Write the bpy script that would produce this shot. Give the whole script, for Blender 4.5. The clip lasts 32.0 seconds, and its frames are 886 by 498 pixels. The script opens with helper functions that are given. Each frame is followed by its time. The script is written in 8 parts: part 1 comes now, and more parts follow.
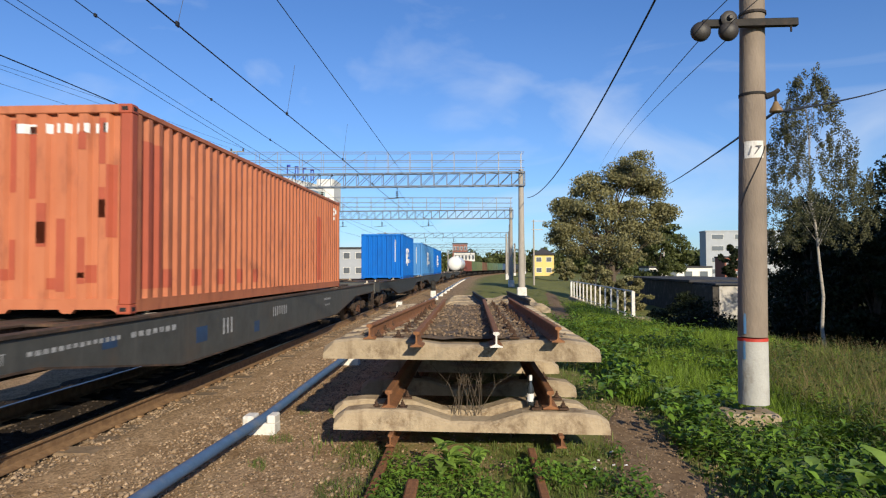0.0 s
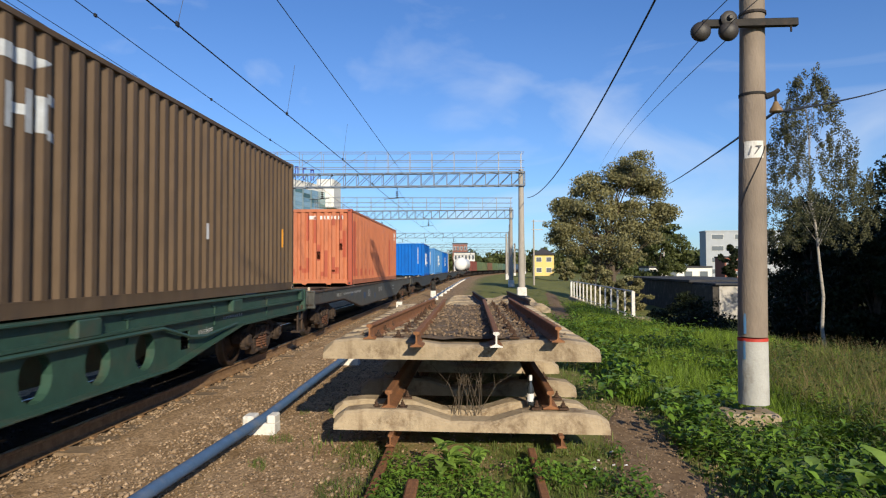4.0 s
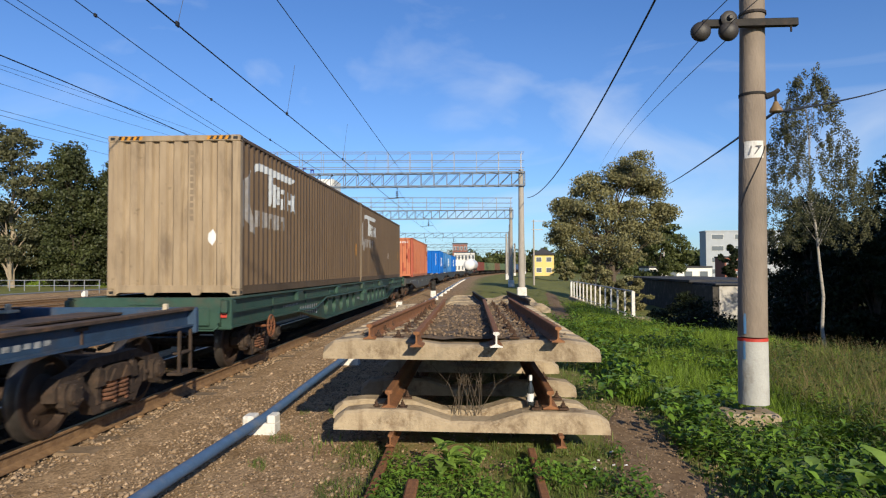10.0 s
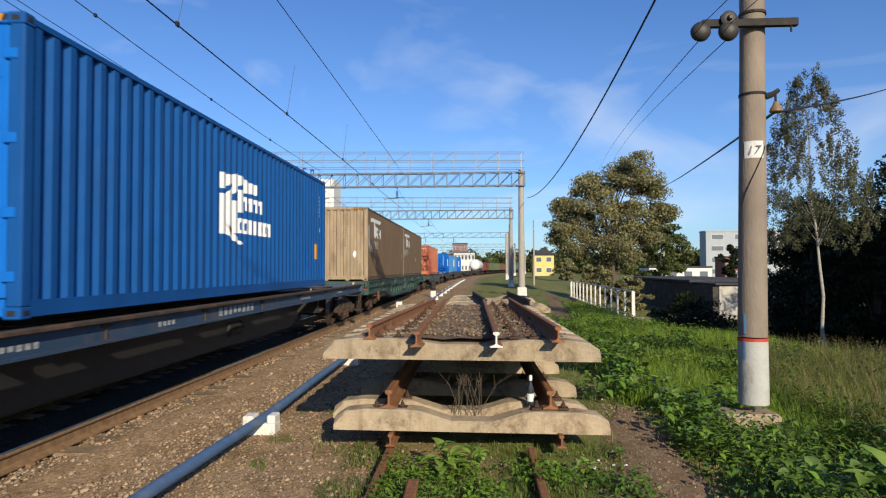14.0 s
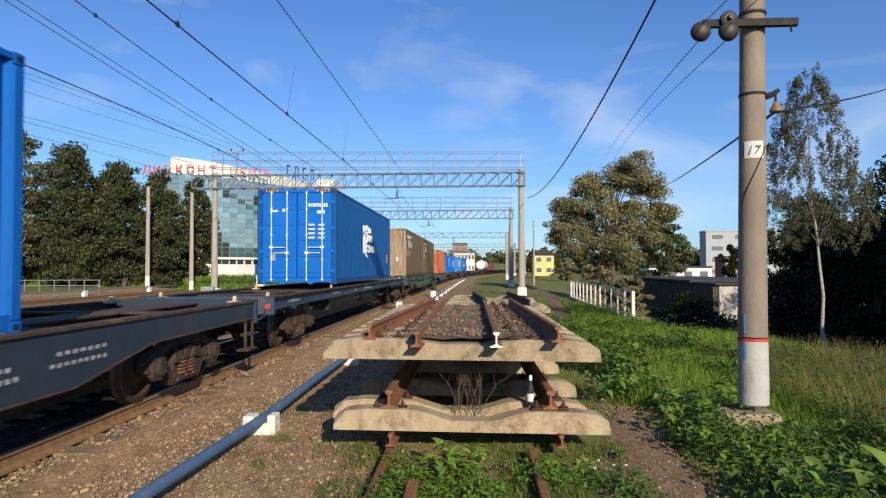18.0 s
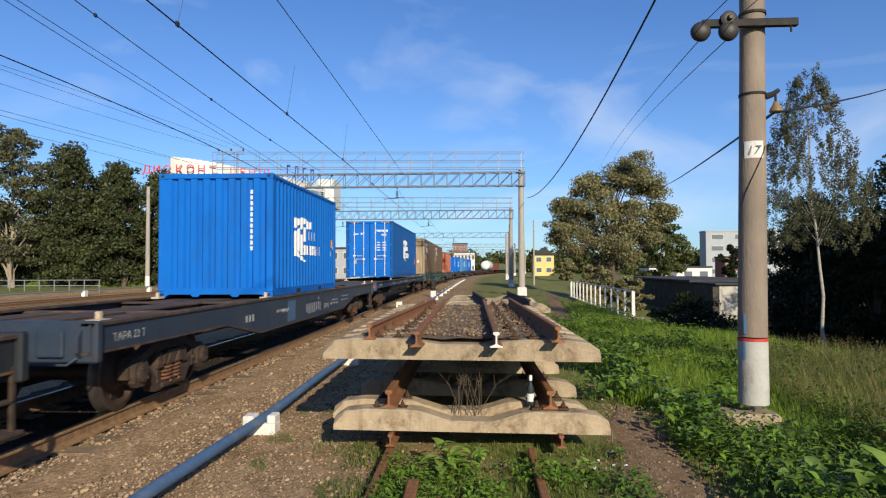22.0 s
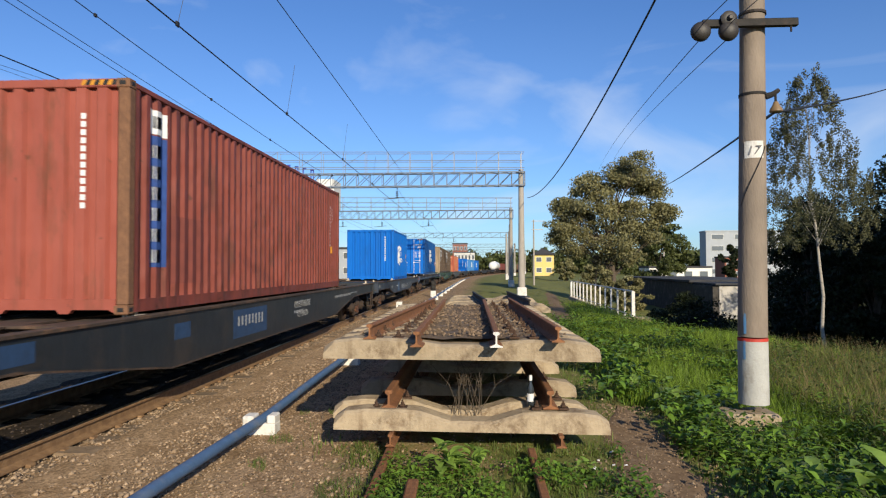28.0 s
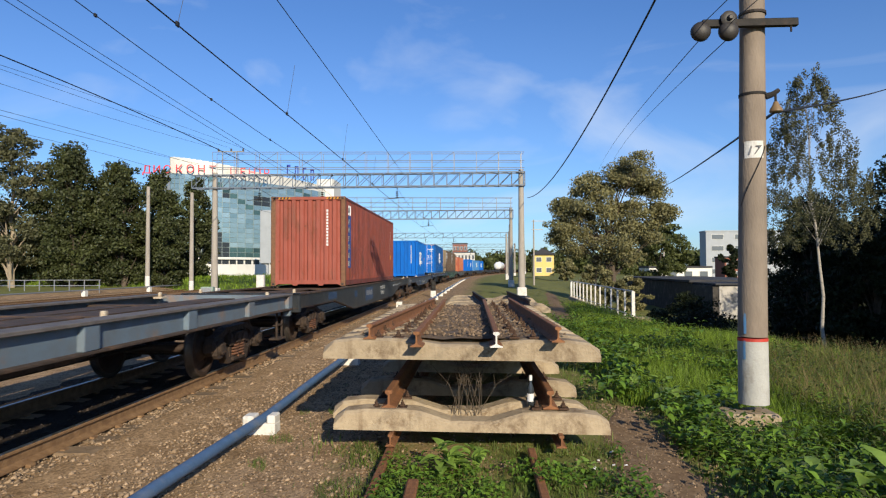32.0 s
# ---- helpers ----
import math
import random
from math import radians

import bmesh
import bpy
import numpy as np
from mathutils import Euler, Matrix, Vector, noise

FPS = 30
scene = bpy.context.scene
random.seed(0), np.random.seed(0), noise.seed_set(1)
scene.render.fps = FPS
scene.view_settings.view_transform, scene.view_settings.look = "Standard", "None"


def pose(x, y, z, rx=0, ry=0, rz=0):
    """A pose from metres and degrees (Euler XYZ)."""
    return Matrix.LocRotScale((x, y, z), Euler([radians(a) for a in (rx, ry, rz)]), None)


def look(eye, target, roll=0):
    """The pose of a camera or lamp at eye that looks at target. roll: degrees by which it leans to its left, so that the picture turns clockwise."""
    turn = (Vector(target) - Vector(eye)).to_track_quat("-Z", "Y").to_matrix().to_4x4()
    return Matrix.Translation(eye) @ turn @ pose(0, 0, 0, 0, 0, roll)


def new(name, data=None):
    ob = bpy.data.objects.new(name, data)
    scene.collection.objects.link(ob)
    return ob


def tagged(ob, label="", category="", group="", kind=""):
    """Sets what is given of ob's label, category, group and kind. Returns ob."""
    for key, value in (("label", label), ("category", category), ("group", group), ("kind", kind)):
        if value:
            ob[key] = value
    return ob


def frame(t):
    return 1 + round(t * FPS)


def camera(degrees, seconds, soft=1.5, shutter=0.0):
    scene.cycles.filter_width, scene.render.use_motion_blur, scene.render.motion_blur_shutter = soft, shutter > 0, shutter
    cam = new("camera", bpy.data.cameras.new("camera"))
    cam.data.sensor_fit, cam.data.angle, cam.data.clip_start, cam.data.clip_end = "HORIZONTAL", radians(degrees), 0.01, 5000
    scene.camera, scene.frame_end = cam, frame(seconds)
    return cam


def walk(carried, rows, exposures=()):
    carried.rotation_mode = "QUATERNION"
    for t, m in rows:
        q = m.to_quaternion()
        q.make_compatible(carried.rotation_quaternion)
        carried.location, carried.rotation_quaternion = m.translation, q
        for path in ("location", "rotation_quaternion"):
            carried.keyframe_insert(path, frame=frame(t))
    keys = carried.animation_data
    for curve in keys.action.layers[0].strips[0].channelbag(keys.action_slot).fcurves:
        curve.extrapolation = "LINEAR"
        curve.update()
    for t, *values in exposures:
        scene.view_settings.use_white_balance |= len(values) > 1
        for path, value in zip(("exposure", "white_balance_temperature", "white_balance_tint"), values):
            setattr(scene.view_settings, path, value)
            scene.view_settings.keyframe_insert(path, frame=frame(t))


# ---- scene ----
EYE = (0.0, 0.0, 1.80)
cam = camera(68.44, 32.0, 1.2, 0.4)
CAM_POSE = pose(*EYE) @ pose(0, 0, 0, 0, 0, 2.905) @ pose(0, 0, 0, 91.71, 0, 0) @ pose(0, 0, 0, 0, 0, -0.2)
walk(cam, [(0.0, CAM_POSE), (32.0, CAM_POSE)], [(0.0, 0.3), (32.0, 0.3)])

# ---- daylight ----
SUN_AZ, SUN_EL = 21.4, 22.7          # degrees behind the eye towards the right, and above the horizon
TO_SUN = Vector((math.sin(radians(SUN_AZ)) * math.cos(radians(SUN_EL)),
                 -math.cos(radians(SUN_AZ)) * math.cos(radians(SUN_EL)), math.sin(radians(SUN_EL))))
world = bpy.data.worlds.new("sky")
scene.world = world
world.use_nodes = True
wn, wl = world.node_tree.nodes, world.node_tree.links
wn.clear()
sky = wn.new("ShaderNodeTexSky")
sky.sky_type, sky.sun_disc = "NISHITA", False
sky.sun_elevation, sky.sun_rotation = radians(SUN_EL), radians(180 - SUN_AZ)
sky.altitude, sky.air_density, sky.dust_density, sky.ozone_density = 0, 1.0, 0.35, 3.0
geo = wn.new("ShaderNodeTexCoord")
mp = wn.new("ShaderNodeMapping")
mp.inputs["Scale"].default_value = (1.2, 0.55, 3.0)
mp.inputs["Rotation"].default_value = (0, 0, 0.5)
cl = wn.new("ShaderNodeTexNoise")
cl.inputs["Scale"].default_value, cl.inputs["Detail"].default_value, cl.inputs["Distortion"].default_value = 2.2, 7, 0.8
rp = wn.new("ShaderNodeValToRGB")
rp.color_ramp.elements[0].position, rp.color_ramp.elements[1].position = 0.53, 0.80
rp.color_ramp.elements[1].color = (0.5, 0.5, 0.5, 1)
mx = wn.new("ShaderNodeMixRGB")
mx.inputs[2].default_value = (7.5, 8.2, 9.2, 1)
tint = wn.new("ShaderNodeMixRGB")
tint.blend_type = "MULTIPLY"
tint.inputs[0].default_value = 1.0
tint.inputs[2].default_value = (0.67, 0.95, 1.36, 1)
bg = wn.new("ShaderNodeBackground")
bg.inputs["Strength"].default_value = 0.086
wo = wn.new("ShaderNodeOutputWorld")
wl.new(geo.outputs["Generated"], mp.inputs["Vector"])
wl.new(mp.outputs["Vector"], cl.inputs["Vector"])
wl.new(cl.outputs["Fac"], rp.inputs["Fac"])
wl.new(sky.outputs["Color"], tint.inputs[1])
wl.new(tint.outputs[0], mx.inputs[1])
sep = wn.new("ShaderNodeSeparateXYZ")
wl.new(geo.outputs["Generated"], sep.inputs[0])
haze = wn.new("ShaderNodeMapRange")
haze.inputs["From Max"].default_value, haze.inputs["To Min"].default_value, haze.inputs["To Max"].default_value = 0.36, 0.08, 0.0
wl.new(sep.outputs["Z"], haze.inputs["Value"])
veil = wn.new("ShaderNodeMath")
veil.operation, veil.use_clamp = "ADD", True
wl.new(rp.outputs["Color"], veil.inputs[0])
wl.new(haze.outputs["Result"], veil.inputs[1])
wl.new(veil.outputs[0], mx.inputs[0])
wl.new(mx.outputs[0], bg.inputs["Color"])
wl.new(bg.outputs[0], wo.inputs["Surface"])
sun_data = bpy.data.lights.new("sun", "SUN")
sun_data.energy, sun_data.angle, sun_data.color = 5.2, radians(0.53), (1.0, 0.87, 0.66)
sun = new("sun", sun_data)
sun.matrix_world = look(tuple(TO_SUN * 50), (0, 0, 0))


# ---- materials ----
COLOUR_DIM = 0.82     # dims every base colour, so that shaded parts come out deeper


def mat(name, col, col2=None, rough=0.7, metal=0.0, scale=6.0, bump=0.15, bscale=None, blotch=None, blotch_amt=0.0,
        blotch_scale=1.2, spread=0.12, stretch=(1, 1, 1), rand=0.0, islands=0.0, space="Object", trans=0.0, spec=0.4, dist=0.02, streak=None, streak_amt=0.5, spots=0.0, dent=0.0):
    """A weathered surface: fine grain between two tones, larger stains, relief, a little spread from piece to piece."""
    col, col2, blotch, streak = (tuple(c * COLOUR_DIM for c in q) if q is not None else None for q in (col, col2, blotch, streak))
    m = bpy.data.materials.new(name)
    m.use_nodes = True
    n, l = m.node_tree.nodes, m.node_tree.links
    b = n["Principled BSDF"]
    tc = n.new("ShaderNodeTexCoord")
    mpn = n.new("ShaderNodeMapping")
    mpn.inputs["Scale"].default_value = stretch
    l.new(tc.outputs[space], mpn.inputs["Vector"])
    nz = n.new("ShaderNodeTexNoise")
    nz.inputs["Scale"].default_value, nz.inputs["Detail"].default_value, nz.inputs["Roughness"].default_value = scale, 8, 0.65
    l.new(mpn.outputs["Vector"], nz.inputs["Vector"])
    if col2 is None:
        col2 = tuple(c * (1 - spread * 3) for c in col)
    ramp = n.new("ShaderNodeValToRGB")
    ramp.color_ramp.elements[0].position, ramp.color_ramp.elements[1].position = 0.32, 0.68
    ramp.color_ramp.elements[0].color, ramp.color_ramp.elements[1].color = (*col2, 1), (*col, 1)
    l.new(nz.outputs["Fac"], ramp.inputs["Fac"])
    out = ramp.outputs["Color"]
    if blotch is not None:
        nb = n.new("ShaderNodeTexNoise")
        nb.inputs["Scale"].default_value, nb.inputs["Detail"].default_value, nb.inputs["Roughness"].default_value = blotch_scale, 10, 0.7
        l.new(mpn.outputs["Vector"], nb.inputs["Vector"])
        r2 = n.new("ShaderNodeValToRGB")
        r2.color_ramp.elements[0].position, r2.color_ramp.elements[1].position = 0.52, 0.66
        r2.color_ramp.elements[1].color = (blotch_amt, blotch_amt, blotch_amt, 1)
        l.new(nb.outputs["Fac"], r2.inputs["Fac"])
        mb = n.new("ShaderNodeMixRGB")
        mb.inputs[2].default_value = (*blotch, 1)
        l.new(r2.outputs["Color"], mb.inputs[0])
        l.new(out, mb.inputs[1])
        out = mb.outputs[0]
    if streak is not None:
        m3 = n.new("ShaderNodeMapping")
        m3.inputs["Scale"].default_value = (5.0, 5.0, 0.22)
        l.new(tc.outputs[space], m3.inputs["Vector"])
        for vec, sc, lo, hi, amt in ((m3.outputs["Vector"], 1.6, 0.56, 0.74, streak_amt), (tc.outputs[space], 5.5, 0.64, 0.70, spots)):
            if amt <= 0:
                continue
            ns = n.new("ShaderNodeTexNoise")
            ns.inputs["Scale"].default_value, ns.inputs["Detail"].default_value, ns.inputs["Roughness"].default_value = sc, 6, 0.6
            l.new(vec, ns.inputs["Vector"])
            r3 = n.new("ShaderNodeValToRGB")
            r3.color_ramp.elements[0].position, r3.color_ramp.elements[1].position = lo, hi
            r3.color_ramp.elements[1].color = (amt, amt, amt, 1)
            l.new(ns.outputs["Fac"], r3.inputs["Fac"])
            m4 = n.new("ShaderNodeMixRGB")
            m4.inputs[2].default_value = (*streak, 1)
            l.new(r3.outputs["Color"], m4.inputs[0])
            l.new(out, m4.inputs[1])
            out = m4.outputs[0]
    if rand or islands:
        src = n.new("ShaderNodeObjectInfo") if rand else n.new("ShaderNodeNewGeometry")
        amt = rand or islands
        mr = n.new("ShaderNodeMapRange")
        mr.inputs["To Min"].default_value, mr.inputs["To Max"].default_value = 1 - amt, 1 + amt
        l.new(src.outputs["Random"] if rand else src.outputs["Random Per Island"], mr.inputs["Value"])
        hs = n.new("ShaderNodeHueSaturation")
        l.new(mr.outputs["Result"], hs.inputs["Value"])
        l.new(out, hs.inputs["Color"])
        out = hs.outputs["Color"]
    l.new(out, b.inputs["Base Color"])
    b.inputs["Roughness"].default_value, b.inputs["Metallic"].default_value = rough, metal
    b.inputs["Specular IOR Level"].default_value = spec
    if trans:
        b.inputs["Transmission Weight"].default_value = 0.0
        tr = n.new("ShaderNodeBsdfTranslucent")
        l.new(out, tr.inputs["Color"])
        ms = n.new("ShaderNodeMixShader")
        ms.inputs[0].default_value = trans
        l.new(b.outputs[0], ms.inputs[1])
        l.new(tr.outputs[0], ms.inputs[2])
        l.new(ms.outputs[0], n["Material Output"].inputs["Surface"])
    if bump:
        nb2 = n.new("ShaderNodeTexNoise")
        nb2.inputs["Scale"].default_value, nb2.inputs["Detail"].default_value = bscale or scale * 4, 6
        l.new(mpn.outputs["Vector"], nb2.inputs["Vector"])
        bp = n.new("ShaderNodeBump")
        bp.inputs["Strength"].default_value, bp.inputs["Distance"].default_value = bump, dist
        l.new(nb2.outputs["Fac"], bp.inputs["Height"])
        if dent:
            nd = n.new("ShaderNodeTexNoise")
            nd.inputs["Scale"].default_value, nd.inputs["Detail"].default_value = 1.7, 2
            l.new(tc.outputs[space], nd.inputs["Vector"])
            bd = n.new("ShaderNodeBump")
            bd.inputs["Strength"].default_value, bd.inputs["Distance"].default_value = dent, 0.12
            l.new(nd.outputs["Fac"], bd.inputs["Height"])
            l.new(bd.outputs["Normal"], bp.inputs["Normal"])
        l.new(bp.outputs["Normal"], b.inputs["Normal"])
    return m


M_RAIL_SIDE = mat("rusty rail", (0.32, 0.140, 0.058), (0.17, 0.075, 0.034), 0.85, 0.1, 14, 0.3)
M_RAIL_RUN = mat("running rail", (0.36, 0.225, 0.115), (0.20, 0.115, 0.058), 0.75, 0.2, 10, 0.3)
M_RAIL_TOP = mat("polished rail head", (0.62, 0.62, 0.62), (0.5, 0.48, 0.45), 0.28, 1.0, 20, 0.02)
M_RUST = mat("rust", (0.26, 0.10, 0.045), (0.13, 0.055, 0.03), 0.9, 0.1, 18, 0.4)
M_CONC = mat("old concrete", (0.46, 0.37, 0.25), (0.32, 0.25, 0.165), 0.92, 0, 7, 0.5, 34, (0.15, 0.10, 0.06), 0.8, 3.2, rand=0.14, streak=(0.17, 0.11, 0.06), streak_amt=0.55, spots=0.75)
M_SLEEPER = mat("track concrete", (0.28, 0.20, 0.125), (0.16, 0.115, 0.072), 0.95, 0, 9, 0.5, 30, (0.13, 0.09, 0.06), 0.6, 3.0, rand=0.15)
M_POLE = mat("pole concrete", (0.30, 0.243, 0.19), (0.215, 0.172, 0.135), 0.9, 0, 5, 0.35, 50, (0.2, 0.17, 0.14), 0.5, 1.5, stretch=(1, 1, 0.35))
M_POST = mat("mast concrete", (0.42, 0.385, 0.34), (0.31, 0.28, 0.245), 0.9, 0, 3, 0.2, 30, stretch=(1, 1, 0.3))
M_WHITE = mat("whitewash", (0.80, 0.79, 0.75), (0.66, 0.64, 0.60), 0.85, 0, 14, 0.25, 40, (0.40, 0.37, 0.32), 0.6, 5.0)
M_RED = mat("red paint", (0.62, 0.06, 0.04), None, 0.6, 0, 14, 0.1)
M_SPRAY = mat("blue spray paint", (0.10, 0.30, 0.60), (0.16, 0.33, 0.52), 0.7, 0, 20, 0.1)
M_DARK = mat("dark steel", (0.028, 0.025, 0.023), (0.014, 0.012, 0.011), 0.75, 0.2, 10, 0.3, blotch=(0.10, 0.06, 0.04), blotch_amt=0.4, blotch_scale=3)
M_GALV = mat("galvanised steel", (0.42, 0.44, 0.46), (0.30, 0.31, 0.33), 0.55, 0.6, 9, 0.1)
M_TRUSS = mat("blue grey truss paint", (0.20, 0.25, 0.32), (0.13, 0.16, 0.21), 0.7, 0.1, 5, 0.1)
M_WIRE = mat("wire", (0.03, 0.03, 0.035), None, 0.6, 0.3, 20, 0)
M_WIRE_FAR = mat("thin bronze wire", (0.10, 0.11, 0.13), None, 0.6, 0.3, 20, 0)
M_INS = mat("dusty dark insulator", (0.045, 0.04, 0.037), (0.03, 0.026, 0.024), 0.55, 0, 14, 0.1)
M_PIPE = mat("blue pipe paint", (0.085, 0.165, 0.31), (0.06, 0.12, 0.23), 0.62, 0, 8, 0.15, 30, (0.22, 0.24, 0.26), 0.5, 3.0)
M_GREENWAGON = mat("green wagon paint", (0.036, 0.088, 0.064), (0.026, 0.064, 0.048), 0.5, 0, 5, 0.1, 20, (0.10, 0.075, 0.05), 0.5, 1.5)
M_GREYWAGON = mat("grey blue wagon paint", (0.024, 0.030, 0.036), (0.016, 0.020, 0.025), 0.5, 0, 4, 0.12, 20, (0.075, 0.058, 0.045), 0.45, 1.2, streak=(0.06, 0.05, 0.042), streak_amt=0.5, dent=0.15)
M_NAVYWAGON = mat("slate blue wagon paint", (0.030, 0.050, 0.085), (0.022, 0.036, 0.062), 0.5, 0, 4, 0.12, 20, (0.06, 0.055, 0.052), 0.5, 1.2, streak=(0.05, 0.05, 0.055), streak_amt=0.5, dent=0.15)
M_GREYWORN = mat("worn grey wagon paint", (0.085, 0.088, 0.082), (0.056, 0.058, 0.055), 0.6, 0, 4, 0.12, 20, (0.10, 0.078, 0.06), 0.6, 1.2, streak=(0.12, 0.115, 0.105), streak_amt=0.6, dent=0.15)
M_BLUEWAGON = mat("dull blue wagon paint", (0.036, 0.078, 0.150), (0.028, 0.052, 0.095), 0.55, 0, 4, 0.15, 20, (0.12, 0.09, 0.07), 0.6, 1.4)
M_LTBLUE = mat("faded light blue paint", (0.15, 0.21, 0.27), (0.14, 0.165, 0.19), 0.6, 0, 3, 0.15, 20, (0.30, 0.18, 0.11), 0.7, 1.3)
M_DECK = mat("rusty deck steel", (0.085, 0.058, 0.043), (0.045, 0.032, 0.025), 0.85, 0.1, 6, 0.3, blotch=(0.20, 0.11, 0.06), blotch_amt=0.7, blotch_scale=2)
M_BOGIE = mat("bogie steel", (0.070, 0.047, 0.034), (0.030, 0.021, 0.016), 0.88, 0.1, 9, 0.5, blotch=(0.17, 0.10, 0.06), blotch_amt=0.5, blotch_scale=4)
M_WHEEL = mat("wheel steel", (0.085, 0.055, 0.040), (0.045, 0.030, 0.023), 0.7, 0.4, 8, 0.2)
M_TYRE = mat("worn wheel rim", (0.13, 0.115, 0.105), (0.08, 0.07, 0.062), 0.4, 0.7, 10, 0.05)
M_ORANGE = mat("orange container paint", (0.53, 0.185, 0.088), (0.47, 0.15, 0.07), 0.6, 0, 2.5, 0.12, 14, (0.27, 0.09, 0.05), 0.8, 1.6, stretch=(1, 1, 0.35), streak=(0.36, 0.105, 0.055), streak_amt=0.55, spots=0.5, dent=0.25)
M_ORANGE_PATCH = mat("repair patch paint", (0.42, 0.092, 0.048), (0.36, 0.08, 0.042), 0.6, 0, 3, 0.1)
# Brown split by light: sides darkened for grazing sun, the end copy lightened.
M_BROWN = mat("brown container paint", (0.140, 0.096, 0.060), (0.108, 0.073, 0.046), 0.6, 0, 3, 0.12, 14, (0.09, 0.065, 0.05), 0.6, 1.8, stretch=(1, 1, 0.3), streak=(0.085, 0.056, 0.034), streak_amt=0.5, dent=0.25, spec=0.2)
M_BROWN_END = mat("brown end paint with sunlight in its colour", (0.41, 0.315, 0.205), (0.27, 0.20, 0.125), 0.6, 0, 3, 0.12, 14, (0.15, 0.11, 0.075), 0.7, 1.8, stretch=(1, 1, 0.25), streak=(0.13, 0.092, 0.055), streak_amt=0.85, spots=0.5, dent=0.35)
M_BROWN_MARK = mat("faint brown lettering", (0.26, 0.20, 0.135), (0.20, 0.15, 0.10), 0.7, 0, 8, 0.1)
M_BLUE_PALE = mat("faded blue container paint", (0.06, 0.24, 0.56), (0.05, 0.21, 0.50), 0.5, 0, 2.0, 0.06, 14)
M_WORN = mat("worn grey brown flange", (0.20, 0.18, 0.165), (0.12, 0.105, 0.095), 0.7, 0.1, 5, 0.2)
# Darker copy of the blue: grazing light on the sides is put into it.
M_BLUE_SIDE_SHADE = mat("blue container paint darkened for side shade", (0.007, 0.088, 0.32), (0.006, 0.074, 0.275), 0.5, 0, 2.0, 0.06, 14, (0.012, 0.055, 0.18), 0.35, 1.2, stretch=(1, 1, 0.4), streak=(0.015, 0.06, 0.19), streak_amt=0.4, dent=0.2, spec=0.15)
# Dark ballast colour stands in for the train's shade between the rails.
M_BED = mat("track ballast darkened for shade", (0.050, 0.038, 0.028), (0.022, 0.017, 0.013), 0.97, 0, 12, 1.0, 30, (0.09, 0.068, 0.05), 0.6, 5.0, spec=0.1)
M_RUBBLE = mat("dusty brown rubble", (0.27, 0.19, 0.12), (0.13, 0.09, 0.058), 0.97, 0, 12, 0.3, islands=0.45)
M_DIRT = mat("packed dirt and rubble", (0.20, 0.138, 0.085), (0.10, 0.068, 0.043), 0.97, 0, 9, 0.6, 30, (0.30, 0.22, 0.14), 0.7, 6.0, dist=0.02)
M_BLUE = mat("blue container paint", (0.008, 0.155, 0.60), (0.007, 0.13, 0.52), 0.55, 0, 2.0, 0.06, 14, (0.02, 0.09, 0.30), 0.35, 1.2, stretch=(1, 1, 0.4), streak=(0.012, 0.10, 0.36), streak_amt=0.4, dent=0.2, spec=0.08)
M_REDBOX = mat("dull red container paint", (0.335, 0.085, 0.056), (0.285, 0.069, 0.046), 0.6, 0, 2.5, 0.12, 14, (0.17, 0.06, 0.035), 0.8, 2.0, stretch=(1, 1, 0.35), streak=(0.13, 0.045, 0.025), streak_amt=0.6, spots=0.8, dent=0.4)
# Rust-streaked copy of the red, with the side's weaker light in its colour.
M_RED_SIDE_SHADE = mat("rust-streaked red paint darkened for side shade", (0.255, 0.060, 0.040), (0.19, 0.045, 0.031), 0.62, 0, 2.5, 0.15, 14, (0.11, 0.038, 0.024), 0.9, 2.0, stretch=(1, 1, 0.3), streak=(0.085, 0.030, 0.018), streak_amt=0.8, spots=0.8, dent=0.7)
M_LOGO = mat("white lettering paint", (0.78, 0.79, 0.80), None, 0.6, 0, 8, 0.05, spread=0.03)
M_LOGO_FADED = mat("faded lettering paint", (0.50, 0.55, 0.60), (0.40, 0.42, 0.44), 0.6, 0, 10, 0.05)
M_LOGO_GHOST = mat("worn off lettering paint", (0.27, 0.27, 0.28), (0.20, 0.17, 0.145), 0.6, 0, 10, 0.05)
M_TOUCHUP = mat("blue touch-up paint", (0.030, 0.075, 0.17), (0.022, 0.050, 0.11), 0.6, 0, 6, 0.1)
M_TOUCHUP_PALE = mat("pale blue touch-up paint", (0.075, 0.15, 0.27), (0.055, 0.11, 0.21), 0.6, 0, 6, 0.1)
M_STENCIL = mat("grey stencil paint", (0.55, 0.56, 0.56), (0.20, 0.21, 0.215), 0.7, 0, 20, 0.05)
M_NAVY = mat("navy sign panel", (0.03, 0.08, 0.30), None, 0.5, 0, 8, 0.05)
M_YELLOW = mat("yellow warning paint", (0.62, 0.27, 0.02), (0.5, 0.22, 0.02), 0.6, 0, 10, 0.05)
M_BLACK = mat("black paint", (0.02, 0.02, 0.02), None, 0.6, 0, 10, 0.05)
M_CAST = mat("worn casting", (0.25, 0.125, 0.065), (0.15, 0.075, 0.042), 0.8, 0.1, 12, 0.3)
M_TANK = mat("white tank paint", (0.82, 0.82, 0.80), (0.72, 0.72, 0.70), 0.35, 0, 3, 0.03)
M_SPRING = mat("rusty spring steel", (0.19, 0.085, 0.048), (0.09, 0.045, 0.028), 0.85, 0.1, 12, 0.3)
M_STOP = mat("dirty cream paint", (0.62, 0.56, 0.44), (0.40, 0.30, 0.20), 0.7, 0, 10, 0.2)
